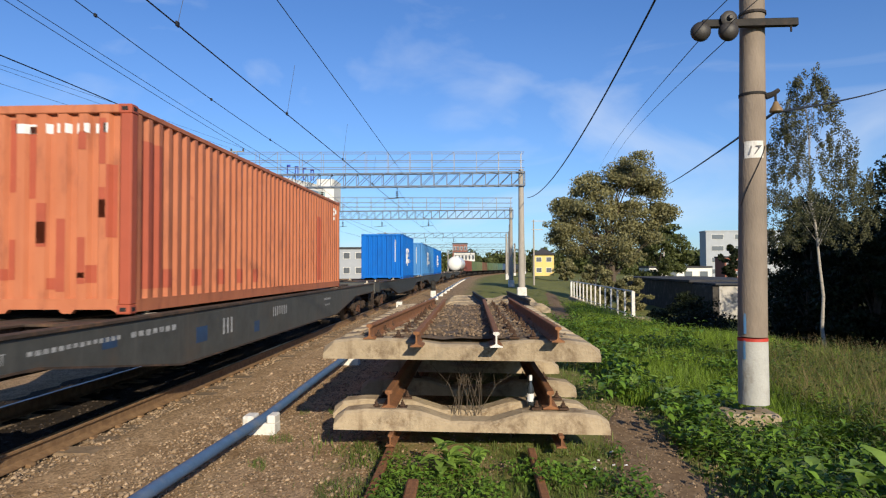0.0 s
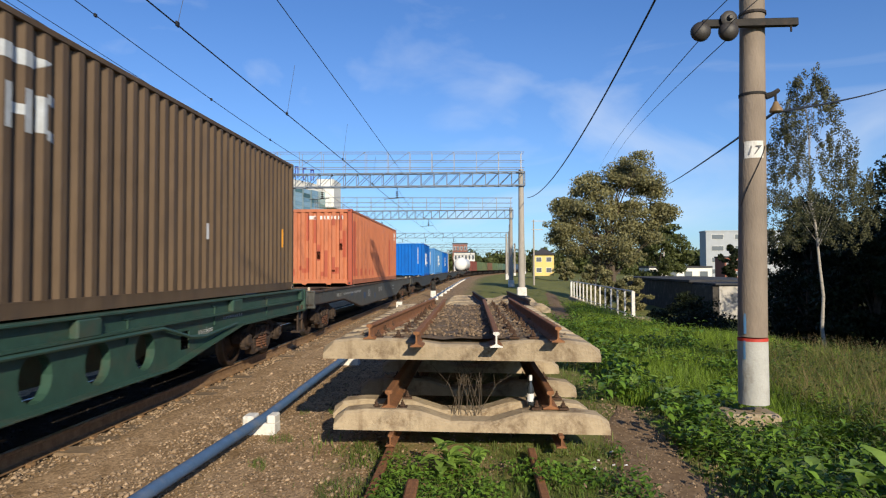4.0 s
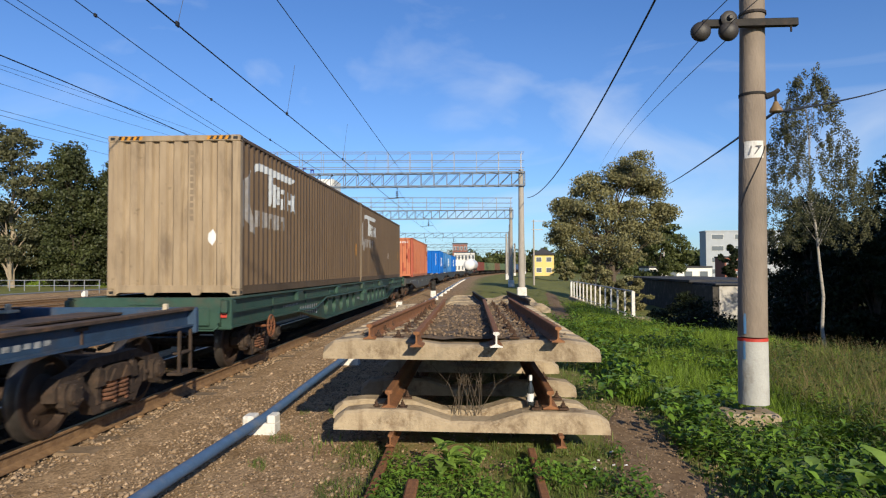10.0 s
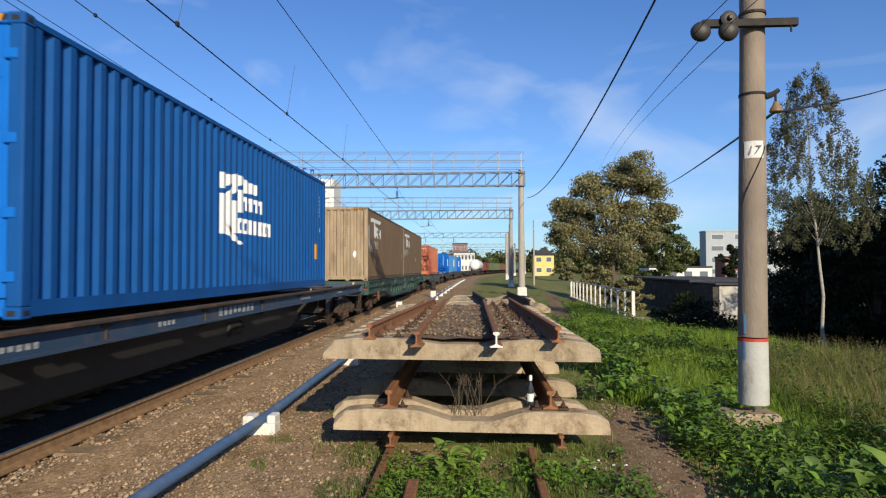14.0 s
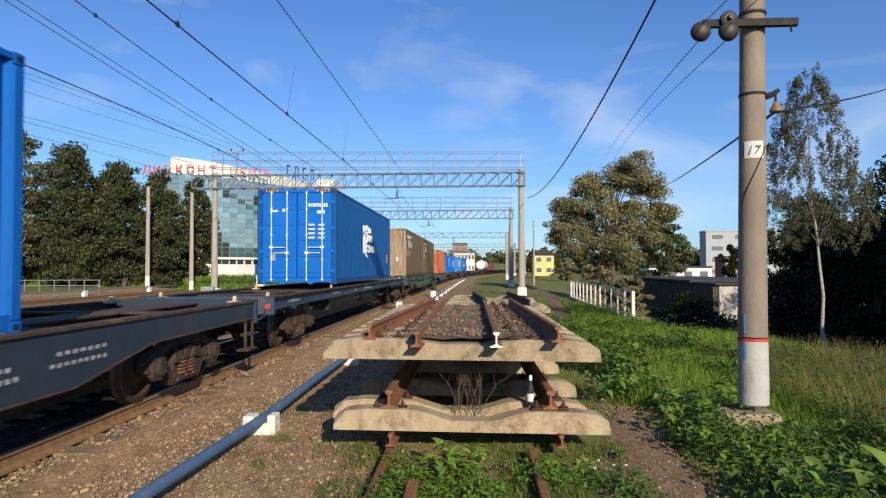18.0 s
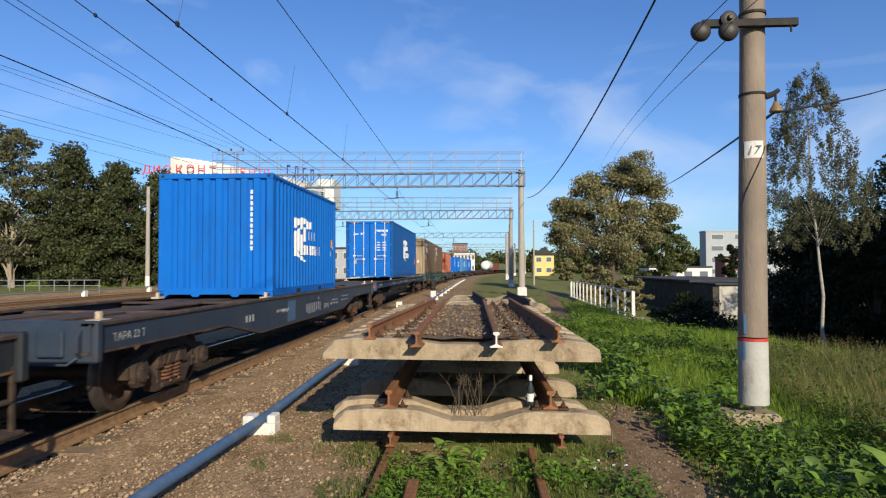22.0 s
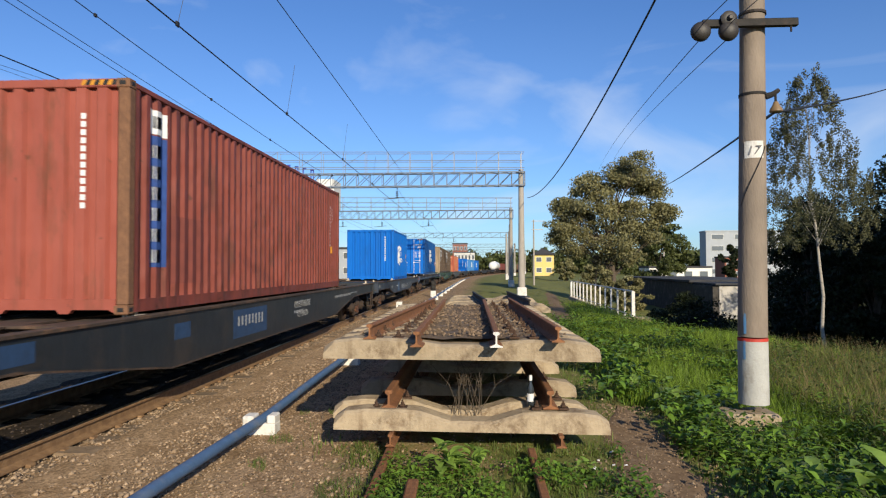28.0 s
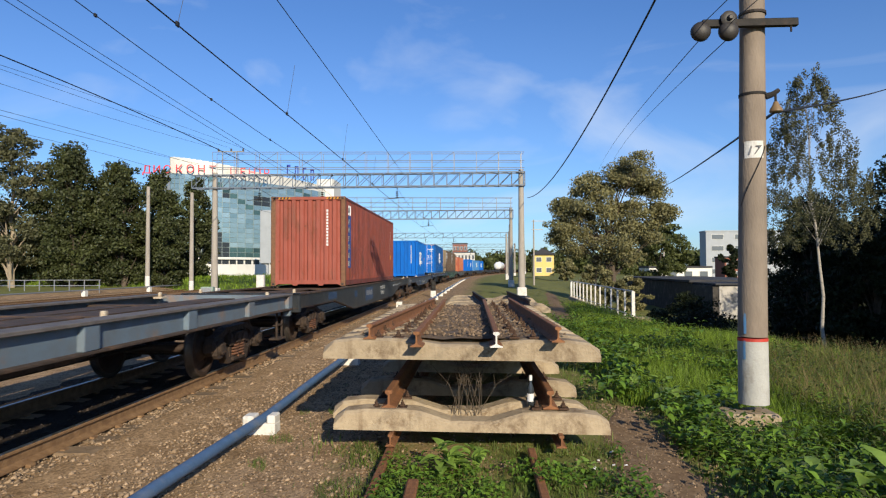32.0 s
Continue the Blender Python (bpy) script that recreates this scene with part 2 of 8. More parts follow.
M_BARK = mat("bark", (0.13, 0.10, 0.075), (0.07, 0.055, 0.04), 0.95, 0, 10, 0.8, stretch=(1, 1, 0.3))
M_PALEBARK = mat("pale bark", (0.40, 0.34, 0.25), (0.26, 0.21, 0.15), 0.95, 0, 8, 0.6, stretch=(1, 1, 0.3))
M_BIRCH = mat("birch bark", (0.46, 0.44, 0.40), (0.28, 0.26, 0.23), 0.85, 0, 6, 0.3, 20, (0.06, 0.05, 0.045), 0.9, 6.0, stretch=(1, 1, 2.5))
M_LEAF = mat("dull green leaves", (0.115, 0.135, 0.038), (0.055, 0.072, 0.020), 0.6, 0, 0.6, 0, islands=0.35, trans=0.25, space="Object")
M_LEAF_HEDGE = mat("dark hedge leaves", (0.078, 0.092, 0.028), (0.034, 0.044, 0.014), 0.6, 0, 0.35, 0, islands=0.4, trans=0.18)
M_LEAF_OLIVE = mat("olive brown leaves", (0.285, 0.262, 0.115), (0.150, 0.148, 0.066), 0.6, 0, 0.5, 0, islands=0.35, trans=0.22)
# Near-black leaf colour stands in for shade on the bank.
M_LEAF_SHADE = mat("leaves with shade in their colour", (0.024, 0.034, 0.011), (0.009, 0.014, 0.0045), 0.6, 0, 0.6, 0, islands=0.4, trans=0.06, spec=0.2)
M_LEAF_BIRCH = mat("birch leaves", (0.150, 0.150, 0.070), (0.072, 0.078, 0.038), 0.6, 0, 0.9, 0, islands=0.35, trans=0.25)
M_WEED = mat("broad weed leaves", (0.19, 0.325, 0.038), (0.070, 0.150, 0.018), 0.5, 0, 1.2, 0, islands=0.3, trans=0.3)
M_DOCK = mat("pale dock leaves", (0.31, 0.45, 0.09), (0.19, 0.31, 0.055), 0.5, 0, 6, 0.1, islands=0.15, trans=0.35)
M_STALK = mat("grey dead stalks", (0.13, 0.10, 0.07), (0.075, 0.058, 0.042), 0.9, 0, 8, 0)
# Brighter lime copy of the grass, with sunlight put into its colour.
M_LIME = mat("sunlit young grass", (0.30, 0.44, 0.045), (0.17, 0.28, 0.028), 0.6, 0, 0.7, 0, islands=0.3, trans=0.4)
M_WEED_OLD = mat("dull weed leaves", (0.115, 0.155, 0.034), (0.055, 0.080, 0.019), 0.6, 0, 1.2, 0, islands=0.4, trans=0.25)
M_GRASS = mat("green grass", (0.16, 0.22, 0.038), (0.075, 0.12, 0.021), 0.6, 0, 0.8, 0, islands=0.35, trans=0.3)
M_DRY = mat("dry grass", (0.33, 0.25, 0.11), (0.22, 0.17, 0.08), 0.8, 0, 0.8, 0, islands=0.35, trans=0.2)
M_STONE = mat("gravel stones", (0.34, 0.25, 0.165), (0.20, 0.14, 0.09), 0.95, 0, 12, 0.3, islands=0.55)
# Stones darkened to hold the same shade under the train.
M_BEDSTONE = mat("ballast stones darkened for shade", (0.075, 0.056, 0.042), (0.035, 0.026, 0.02), 0.95, 0, 12, 0.3, islands=0.5)
M_WHITEWASH = mat("weathered whitewash", (0.50, 0.50, 0.47), (0.40, 0.40, 0.375), 0.9, 0, 8, 0.3, 40, (0.27, 0.255, 0.22), 0.7, 4.0, streak=(0.25, 0.235, 0.20), streak_amt=0.6)
M_DARKRUST = mat("dark oiled rust", (0.10, 0.055, 0.032), (0.05, 0.028, 0.018), 0.85, 0.1, 14, 0.4)


# ---- mesh helpers ----
class Shape:
    """Collects vertices and faces of one mesh."""

    def __init__(self):
        self.v, self.f = [], []

    def add(self, vs, fs):
        k = len(self.v)
        self.v.extend(vs)
        self.f.extend([tuple(i + k for i in f) for f in fs])
        return self

    def box(self, x0, x1, y0, y1, z0, z1, b=0.0, m=None):
        """A box between limits, with chamfered edges when b is given, turned by m."""
        if b <= 0:
            vs = [(x, y, z) for z in (z0, z1) for y in (y0, y1) for x in (x0, x1)]
            fs = [(0, 2, 3, 1), (4, 5, 7, 6), (0, 1, 5, 4), (2, 6, 7, 3), (0, 4, 6, 2), (1, 3, 7, 5)]
        else:
            b = min(b, (x1 - x0) * 0.45, (y1 - y0) * 0.45, (z1 - z0) * 0.45)
            vs, ix = [], {}
            for i, (x, sx) in enumerate(((x0, 1), (x1, -1))):
                for j, (y, sy) in enumerate(((y0, 1), (y1, -1))):
                    for k, (z, sz) in enumerate(((z0, 1), (z1, -1))):
                        for a, p in enumerate(((x, y + sy * b, z + sz * b), (x + sx * b, y, z + sz * b), (x + sx * b, y + sy * b, z))):
                            ix[i, j, k, a] = len(vs)
                            vs.append(p)
            fs = []
            for i in (0, 1):
                q = [ix[i, 0, 0, 0], ix[i, 0, 1, 0], ix[i, 1, 1, 0], ix[i, 1, 0, 0]]
                fs.append(q if i == 0 else q[::-1])
                q = [ix[0, i, 0, 1], ix[1, i, 0, 1], ix[1, i, 1, 1], ix[0, i, 1, 1]]
                fs.append(q if i == 0 else q[::-1])
                q = [ix[0, 0, i, 2], ix[0, 1, i, 2], ix[1, 1, i, 2], ix[1, 0, i, 2]]
                fs.append(q if i == 0 else q[::-1])
            for i in (0, 1):
                for j in (0, 1):
                    s = i == j
                    q = [ix[i, j, 0, 0], ix[i, j, 1, 0], ix[i, j, 1, 1], ix[i, j, 0, 1]]
                    fs.append(q[::-1] if s else q)
                    q = [ix[i, 0, j, 0], ix[i, 1, j, 0], ix[i, 1, j, 2], ix[i, 0, j, 2]]
                    fs.append(q if s else q[::-1])
                    q = [ix[0, i, j, 1], ix[1, i, j, 1], ix[1, i, j, 2], ix[0, i, j, 2]]
                    fs.append(q[::-1] if s else q)
            for i in (0, 1):
                for j in (0, 1):
                    for k in (0, 1):
                        q = [ix[i, j, k, 0], ix[i, j, k, 1], ix[i, j, k, 2]]
                        fs.append(q if (i + j + k) % 2 == 0 else q[::-1])
        if m is not None:
            vs = [tuple(m @ Vector(p)) for p in vs]
        return self.add(vs, fs)

    def prism(self, prof, a0, a1, axis="y", m=None):
        """A closed profile drawn out along an axis: (x, z) along y, (y, z) along x, (x, y) along z."""
        def pt(p, a):
            return (p[0], a, p[1]) if axis == "y" else (a, p[0], p[1]) if axis == "x" else (p[0], p[1], a)
        n = len(prof)
        vs = [pt(p, a0) for p in prof] + [pt(p, a1) for p in prof]
        if m is not None:
            vs = [tuple(m @ Vector(p)) for p in vs]
        fs = [(i, (i + 1) % n, (i + 1) % n + n, i + n) for i in range(n)]
        fs += [tuple(range(n))[::-1], tuple(range(n, 2 * n))]
        return self.add(vs, fs)

    def tube(self, pts, r, n=8, r1=None, caps=True):
        """A round bar through points, tapering from r to r1."""
        pts = [Vector(p) for p in pts]
        r1 = r if r1 is None else r1
        vs, fs, m = [], [], len(pts)
        for i, p in enumerate(pts):
            d = (pts[min(i + 1, m - 1)] - pts[max(i - 1, 0)]).normalized()
            a = d.cross(Vector((0, 0, 1)) if abs(d.z) < 0.9 else Vector((1, 0, 0))).normalized()
            c = d.cross(a)
            rr = r + (r1 - r) * i / max(m - 1, 1)
            for k in range(n):
                t = 2 * math.pi * k / n
                vs.append(tuple(p + a * math.cos(t) * rr + c * math.sin(t) * rr))
        for i in range(m - 1):
            for k in range(n):
                fs.append((i * n + k, i * n + (k + 1) % n, (i + 1) * n + (k + 1) % n, (i + 1) * n + k))
        if caps:
            fs += [tuple(range(n))[::-1], tuple(range((m - 1) * n, m * n))]
        return self.add(vs, fs)

    def lathe(self, prof, n=24, axis="z", at=(0, 0, 0)):
        """(radius, height) pairs turned round an axis."""
        vs, fs = [], []
        for r, h in prof:
            for k in range(n):
                t = 2 * math.pi * k / n
                c, s = r * math.cos(t), r * math.sin(t)
                p = (c, s, h) if axis == "z" else (h, c, s) if axis == "x" else (s, h, c)
                vs.append((p[0] + at[0], p[1] + at[1], p[2] + at[2]))
        for i in range(len(prof) - 1):
            for k in range(n):
                fs.append((i * n + k, i * n + (k + 1) % n, (i + 1) * n + (k + 1) % n, (i + 1) * n + k))
        fs += [tuple(range(n))[::-1], tuple(range((len(prof) - 1) * n, len(prof) * n))]
        return self.add(vs, fs)

    def quad(self, a, b, c, d):
        return self.add([a, b, c, d], [(0, 1, 2, 3)])

    def mesh(self, name, material, smooth=False):
        me = bpy.data.meshes.new(name)
        me.from_pydata(self.v, [], self.f)
        me.materials.append(material)
        if smooth:
            me.polygons.foreach_set("use_smooth", [True] * len(me.polygons))
            me.set_sharp_from_angle(angle=radians(40))
        me.update()
        return me


def part(name, shape, material, parent=None, label="", at=None, smooth=False):
    """Links a shape (or a finished mesh) as one mesh object under a thing or a part."""
    me = shape if isinstance(shape, bpy.types.Mesh) else shape.mesh(name, material, smooth)
    ob = new(name, me)
    ob.parent = parent
    if at is not None:
        ob.matrix_local = at
    if label:
        ob["label"] = label
    return ob


def thing(name, label, category, group="", kind="", at=None):
    ob = new(name)
    ob.empty_display_size = 0.2
    if at is not None:
        ob.matrix_world = at
    return tagged(ob, label, category, group, kind)


def arrays(name, verts, faces, material, parent=None, smooth=False):
    """A large mesh from arrays; faces all of one size."""
    me = bpy.data.meshes.new(name)
    verts, faces = np.asarray(verts, np.float32), np.asarray(faces, np.int32)
    k = faces.shape[1]
    me.vertices.add(len(verts))
    me.vertices.foreach_set("co", verts.ravel())
    me.loops.add(faces.size)
    me.loops.foreach_set("vertex_index", faces.ravel())
    me.polygons.add(len(faces))
    me.polygons.foreach_set("loop_start", np.arange(0, faces.size, k, dtype=np.int32))
    me.update(calc_edges=True)
    me.materials.append(material)
    ob = new(name, me)
    ob.parent = parent
    return ob


# ---- the line of the track ----
TRACK_X = -5.43
BEND = ((25.0, 6000.0), (88.0, 1100.0))      # a slight drift, then the right-hand curve: where each begins, and its radius


def bend(y):
    """Sideways shift of the line at a distance y."""
    return sum(max(0.0, y - y0) ** 2 / (2 * r) for y0, r in BEND)


def line_pose(s):
    """The pose on the train's track, s metres along it."""
    slope = sum(max(0.0, s - y0) / r for y0, r in BEND)
    return Matrix.Translation((TRACK_X + bend(s), s, 0)) @ pose(0, 0, 0, 0, 0, -math.degrees(math.atan(slope)))


def smooth(a, b, x):
    t = min(1.0, max(0.0, (x - a) / (b - a)))
    return t * t * (3 - 2 * t)


def ground_z(x, y):
    u = x - bend(y)
    z = -0.24 + 0.16 * smooth(-3.3, -2.5, u) + 0.06 * smooth(-2.0, -0.9, u)
    z += 0.46 * smooth(-26.2, -29.0, u) if u < -26.0 else 0.0
    z -= 0.22 * smooth(1.6, 3.4, u) * smooth(2, 6, y)
    z -= 0.55 * smooth(6.2 + 0.02 * y, 11.0 + 0.02 * y, u) * smooth(9, 16, y)
    z -= 2.3 * smooth(5.9, 7.2, u) * smooth(20.0, 23.0, y + 0.45 * (u - 7.0)) * (1 - 0.65 * smooth(37.0, 44.0, y)) * (1 - 0.6 * smooth(60, 110, y))
    if u > -2.0:
        z += 0.05 * noise.noise((x * 0.7, y * 0.7, 0.3)) + 0.02 * noise.noise((x * 2.3, y * 2.3, 4.3))
    else:
        z += 0.02 * noise.noise((x * 1.6, y * 1.6, 0.3))
    return z


def ground_material():
    m = bpy.data.materials.new("ground of gravel, soil and turf")
    m.use_nodes = True
    n, l = m.node_tree.nodes, m.node_tree.links
    b = n["Principled BSDF"]
    b.inputs["Roughness"].default_value = 0.97
    b.inputs["Specular IOR Level"].default_value = 0.15
    g = n.new("ShaderNodeNewGeometry")

    def nz(scale, detail=8, rough=0.65):
        t = n.new("ShaderNodeTexNoise")
        t.inputs["Scale"].default_value, t.inputs["Detail"].default_value, t.inputs["Roughness"].default_value = scale, detail, rough
        l.new(g.outputs["Position"], t.inputs["Vector"])
        return t

    def ramp(src, a, ca, c, cc, dim=COLOUR_DIM):
        r = n.new("ShaderNodeValToRGB")
        r.color_ramp.elements[0].position, r.color_ramp.elements[1].position = a, c
        r.color_ramp.elements[0].color, r.color_ramp.elements[1].color = (*(v * dim for v in ca), 1), (*(v * dim for v in cc), 1)
        l.new(src, r.inputs["Fac"])
        return r.outputs["Color"]

    vor = n.new("ShaderNodeTexVoronoi")
    vor.inputs["Scale"].default_value = 42
    l.new(g.outputs["Position"], vor.inputs["Vector"])
    stones = n.new("ShaderNodeMixRGB")
    stones.blend_type = "MULTIPLY"
    stones.inputs[0].default_value = 0.8
    l.new(ramp(nz(2.5).outputs["Fac"], 0.35, (0.265, 0.178, 0.096), 0.65, (0.40, 0.285, 0.168)), stones.inputs[1])
    l.new(ramp(vor.outputs["Color"], 0.1, (0.45, 0.42, 0.40), 0.85, (1.55, 1.5, 1.48), 1.0), stones.inputs[2])
    turf = ramp(nz(1.7).outputs["Fac"], 0.36, (0.12, 0.135, 0.038), 0.64, (0.23, 0.23, 0.070))
    # turf to the right of the line, patchy along its edge
    curve = n.new("ShaderNodeSeparateXYZ")
    l.new(g.outputs["Position"], curve.inputs[0])

    def op(kind, a, c):
        q = n.new("ShaderNodeMath")
        q.operation = kind
        for i, s in enumerate((a, c)):
            if isinstance(s, (int, float)):
                q.inputs[i].default_value = s
            else:
                l.new(s, q.inputs[i])
        return q.outputs[0]
    u = curve.outputs["X"]
    for y0, r in BEND:
        d = op("MAXIMUM", op("SUBTRACT", curve.outputs["Y"], y0), 0.0)
        u = op("SUBTRACT", u, op("DIVIDE", op("MULTIPLY", d, d), 2 * r))
    side = op("ADD", u, op("MULTIPLY", op("SUBTRACT", nz(0.9).outputs["Fac"], 0.5), 4.5))
    side = op("ADD", side, op("MULTIPLY", op("SUBTRACT", nz(5).outputs["Fac"], 0.5), 2.0))
    near = n.new("ShaderNodeMapRange")
    near.inputs["From Min"].default_value, near.inputs["From Max"].default_value = -1.1, 0.2
    l.new(side, near.inputs["Value"])
    left = n.new("ShaderNodeMapRange")
    left.inputs["From Min"].default_value, left.inputs["From Max"].default_value = -28.6, -30.4
    l.new(side, left.inputs["Value"])
    fac = op("MAXIMUM", near.outputs["Result"], left.outputs["Result"])
    # Dark soil zone: shade between the bank plants is put into the colour.
    weed_shade = n.new("ShaderNodeMapRange")
    weed_shade.inputs["From Min"].default_value, weed_shade.inputs["From Max"].default_value, weed_shade.inputs["To Max"].default_value = 2.2, 3.6, 0.8
    l.new(side, weed_shade.inputs["Value"])
    far = n.new("ShaderNodeMapRange")
    far.inputs["From Min"].default_value, far.inputs["From Max"].default_value, far.inputs["To Min"].default_value, far.inputs["To Max"].default_value = 30.0, 45.0, 1.0, 0.0
    l.new(curve.outputs["Y"], far.inputs["Value"])
    soil = n.new("ShaderNodeMixRGB")
    soil.inputs[2].default_value = (0.042, 0.052, 0.016, 1)
    l.new(op("MULTIPLY", weed_shade.outputs["Result"], far.outputs["Result"]), soil.inputs[0])
    l.new(turf, soil.inputs[1])
    turf = soil.outputs[0]
    mixn = n.new("ShaderNodeMixRGB")
    l.new(fac, mixn.inputs[0])
    l.new(stones.outputs[0], mixn.inputs[1])
    l.new(turf, mixn.inputs[2])
    l.new(mixn.outputs[0], b.inputs["Base Color"])
    bp = n.new("ShaderNodeBump")
    bp.inputs["Strength"].default_value, bp.inputs["Distance"].default_value = 0.35, 0.015
    l.new(vor.outputs["Distance"], bp.inputs["Height"])
    bp2 = n.new("ShaderNodeBump")
    bp2.inputs["Strength"].default_value, bp2.inputs["Distance"].default_value = 0.0, 0.01
    l.new(nz(9).outputs["Fac"], bp2.inputs["Height"])
    l.new(bp.outputs["Normal"], bp2.inputs["Normal"])
    l.new(bp2.outputs["Normal"], b.inputs["Normal"])
    return m


M_GROUND = ground_material()


def build_ground():
    xs = np.unique(np.round(np.concatenate([np.arange(-8, 12, 0.2), np.arange(-40, -8, 1.0), np.arange(12, 60, 1.0),
                            np.arange(-300, -40, 20), np.arange(60, 300, 20), (-3000, -1500, -700, 700, 1500, 3000)]), 3))
    ys = np.unique(np.round(np.concatenate([np.arange(-3, 22, 0.2), np.arange(22, 60, 0.6), np.arange(60, 260, 4), np.arange(-40, -3, 3),
                            (280, 320, 400, 500, 700, 1000, 1600, 3000, -80, -200, -600, -1500, -3000)]), 3))
    v = [(x, y, ground_z(x, y)) for y in ys for x in xs]
    nx, ny = len(xs), len(ys)
    i = np.arange(nx * ny).reshape(ny, nx)
    f = np.stack([i[:-1, :-1], i[:-1, 1:], i[1:, 1:], i[1:, :-1]], -1).reshape(-1, 4)
    ob = arrays("ground", v, f, M_GROUND)
    ob.data.polygons.foreach_set("use_smooth", [True] * len(ob.data.polygons))
    tagged(ob, "brown gravel beside the line turning to rough green turf", "ground", kind="structure")


build_ground()


# ---- running tracks ----
RAIL = [(-0.075, 0), (0.075, 0), (0.075, 0.012), (0.018, 0.035), (0.010, 0.05), (0.010, 0.135), (0.036, 0.15), (0.036, 0.172),
        (0.026, 0.18), (-0.026, 0.18), (-0.036, 0.172), (-0.036, 0.15), (-0.010, 0.135), (-0.010, 0.05), (-0.018, 0.035), (-0.075, 0.012)]


def swept(prof, path, closed=True):
    """A profile (across, up) swept along ground points of the line."""
    s = Shape()
    n = len(prof)
    for i, (x, y, z) in enumerate(path):
        for p in prof:
            s.v.append((x + p[0], y, z + p[1]))
        if i:
            a, b = (i - 1) * n, i * n
            s.f.extend([(a + k, a + (k + 1) % n, b + (k + 1) % n, b + k) for k in range(n if closed else n - 1)])
    return s


LINE_Y = [-30, -10, 0, 6, 12] + [12 + 6 * k for k in range(1, 48)]


def sleeper_mesh(mat_):
    s = Shape()
    prof = [(-1.35, -0.18), (1.35, -0.18), (1.35, -0.04), (1.25, 0.0), (0.55, 0.0), (0.35, -0.045), (-0.35, -0.045), (-0.55, 0.0), (-1.25, 0.0), (-1.35, -0.04)]
    s.prism(prof, -0.13, 0.13, "y")
    return s.mesh("sleeper", mat_)


def build_track(x0, name, label, near):
    t = thing(name, label, "railway track", kind="structure")
    for sx in (-0.796, 0.796):
        path = [(x0 + bend(y) + sx, y, -0.18) for y in LINE_Y]
        part("rail", swept(RAIL, path), M_RAIL_RUN, t)
        band = [(-0.027, 0.1815), (0.027, 0.1815), (0.027, 0.183), (-0.027, 0.183)]
        part("rail_head", swept(band, path), M_RAIL_TOP, t, "polished running surface")
    bed = swept([(-1.9, -0.245), (-1.40, -0.19), (-1.15, -0.196), (-1.0, -0.204), (1.0, -0.212), (1.10, -0.208), (1.22, -0.188), (1.40, -0.186), (1.9, -0.245)], [(x0 + bend(y), y, 0) for y in LINE_Y], closed=False)
    part("ballast_bed", bed, M_GROUND, t)
    # Dark sheet over the bed, painting in the shade below the wagons.
    shade_bed = swept([(-2.3, -0.262), (-1.9, -0.238), (-1.40, -0.186), (-1.1, -0.192), (-0.95, -0.200), (0.80, -0.200), (0.87, -0.208)], [(x0 + bend(y), y, 0) for y in LINE_Y], closed=False)
    part("shade_ballast", shade_bed, M_BED, t, "dark ballast between the rails, shade in its colour")
    me = sleeper_mesh(M_SLEEPER)
    for k in range(near):
        y = 1.0 + k * 0.545
        part("sleeper", me, None, t, at=Matrix.Translation((x0 + bend(y) + random.uniform(-.02, .02), y, -0.188 + random.uniform(-.012, .006))) @ pose(0, 0, 0, 0, random.uniform(-0.9, 0.9), random.uniform(-1.2, 1.2)))
    rest = Shape()
    for k in range(near, 330):
        y = 1.0 + k * 0.545
        rest.box(x0 + bend(y) - 1.35, x0 + bend(y) + 1.35, y - .12, y + .12, -0.3, -0.19)
    part("far_sleepers", rest, M_SLEEPER, t)["kind"] = "stuff"
    fast = Shape()
    for k in range(near):
        y = 1.0 + k * 0.545
        for sx in (-0.796, 0.796):
            for o in (-0.11, 0.11):
                fast.box(x0 + bend(y) + sx + o - .03, x0 + bend(y) + sx + o + .03, y - .05, y + .05, -0.2, -0.162, 0.01)
    part("rail_clips", fast, M_RAIL_RUN, t)["kind"] = "stuff"


build_track(TRACK_X, "railway_track", "running track with brown rails on concrete sleepers in ballast", 90)
build_track(TRACK_X - 5.2, "railway_track", "second running track beyond the goods train", 60)
build_track(TRACK_X - 9.6, "railway_track", "running track beside the far gantry posts", 60)
build_track(TRACK_X - 15.6, "railway_track", "running track before the hedge", 60)
build_track(TRACK_X - 20.0, "railway_track", "farthest running track below the hedge", 60)

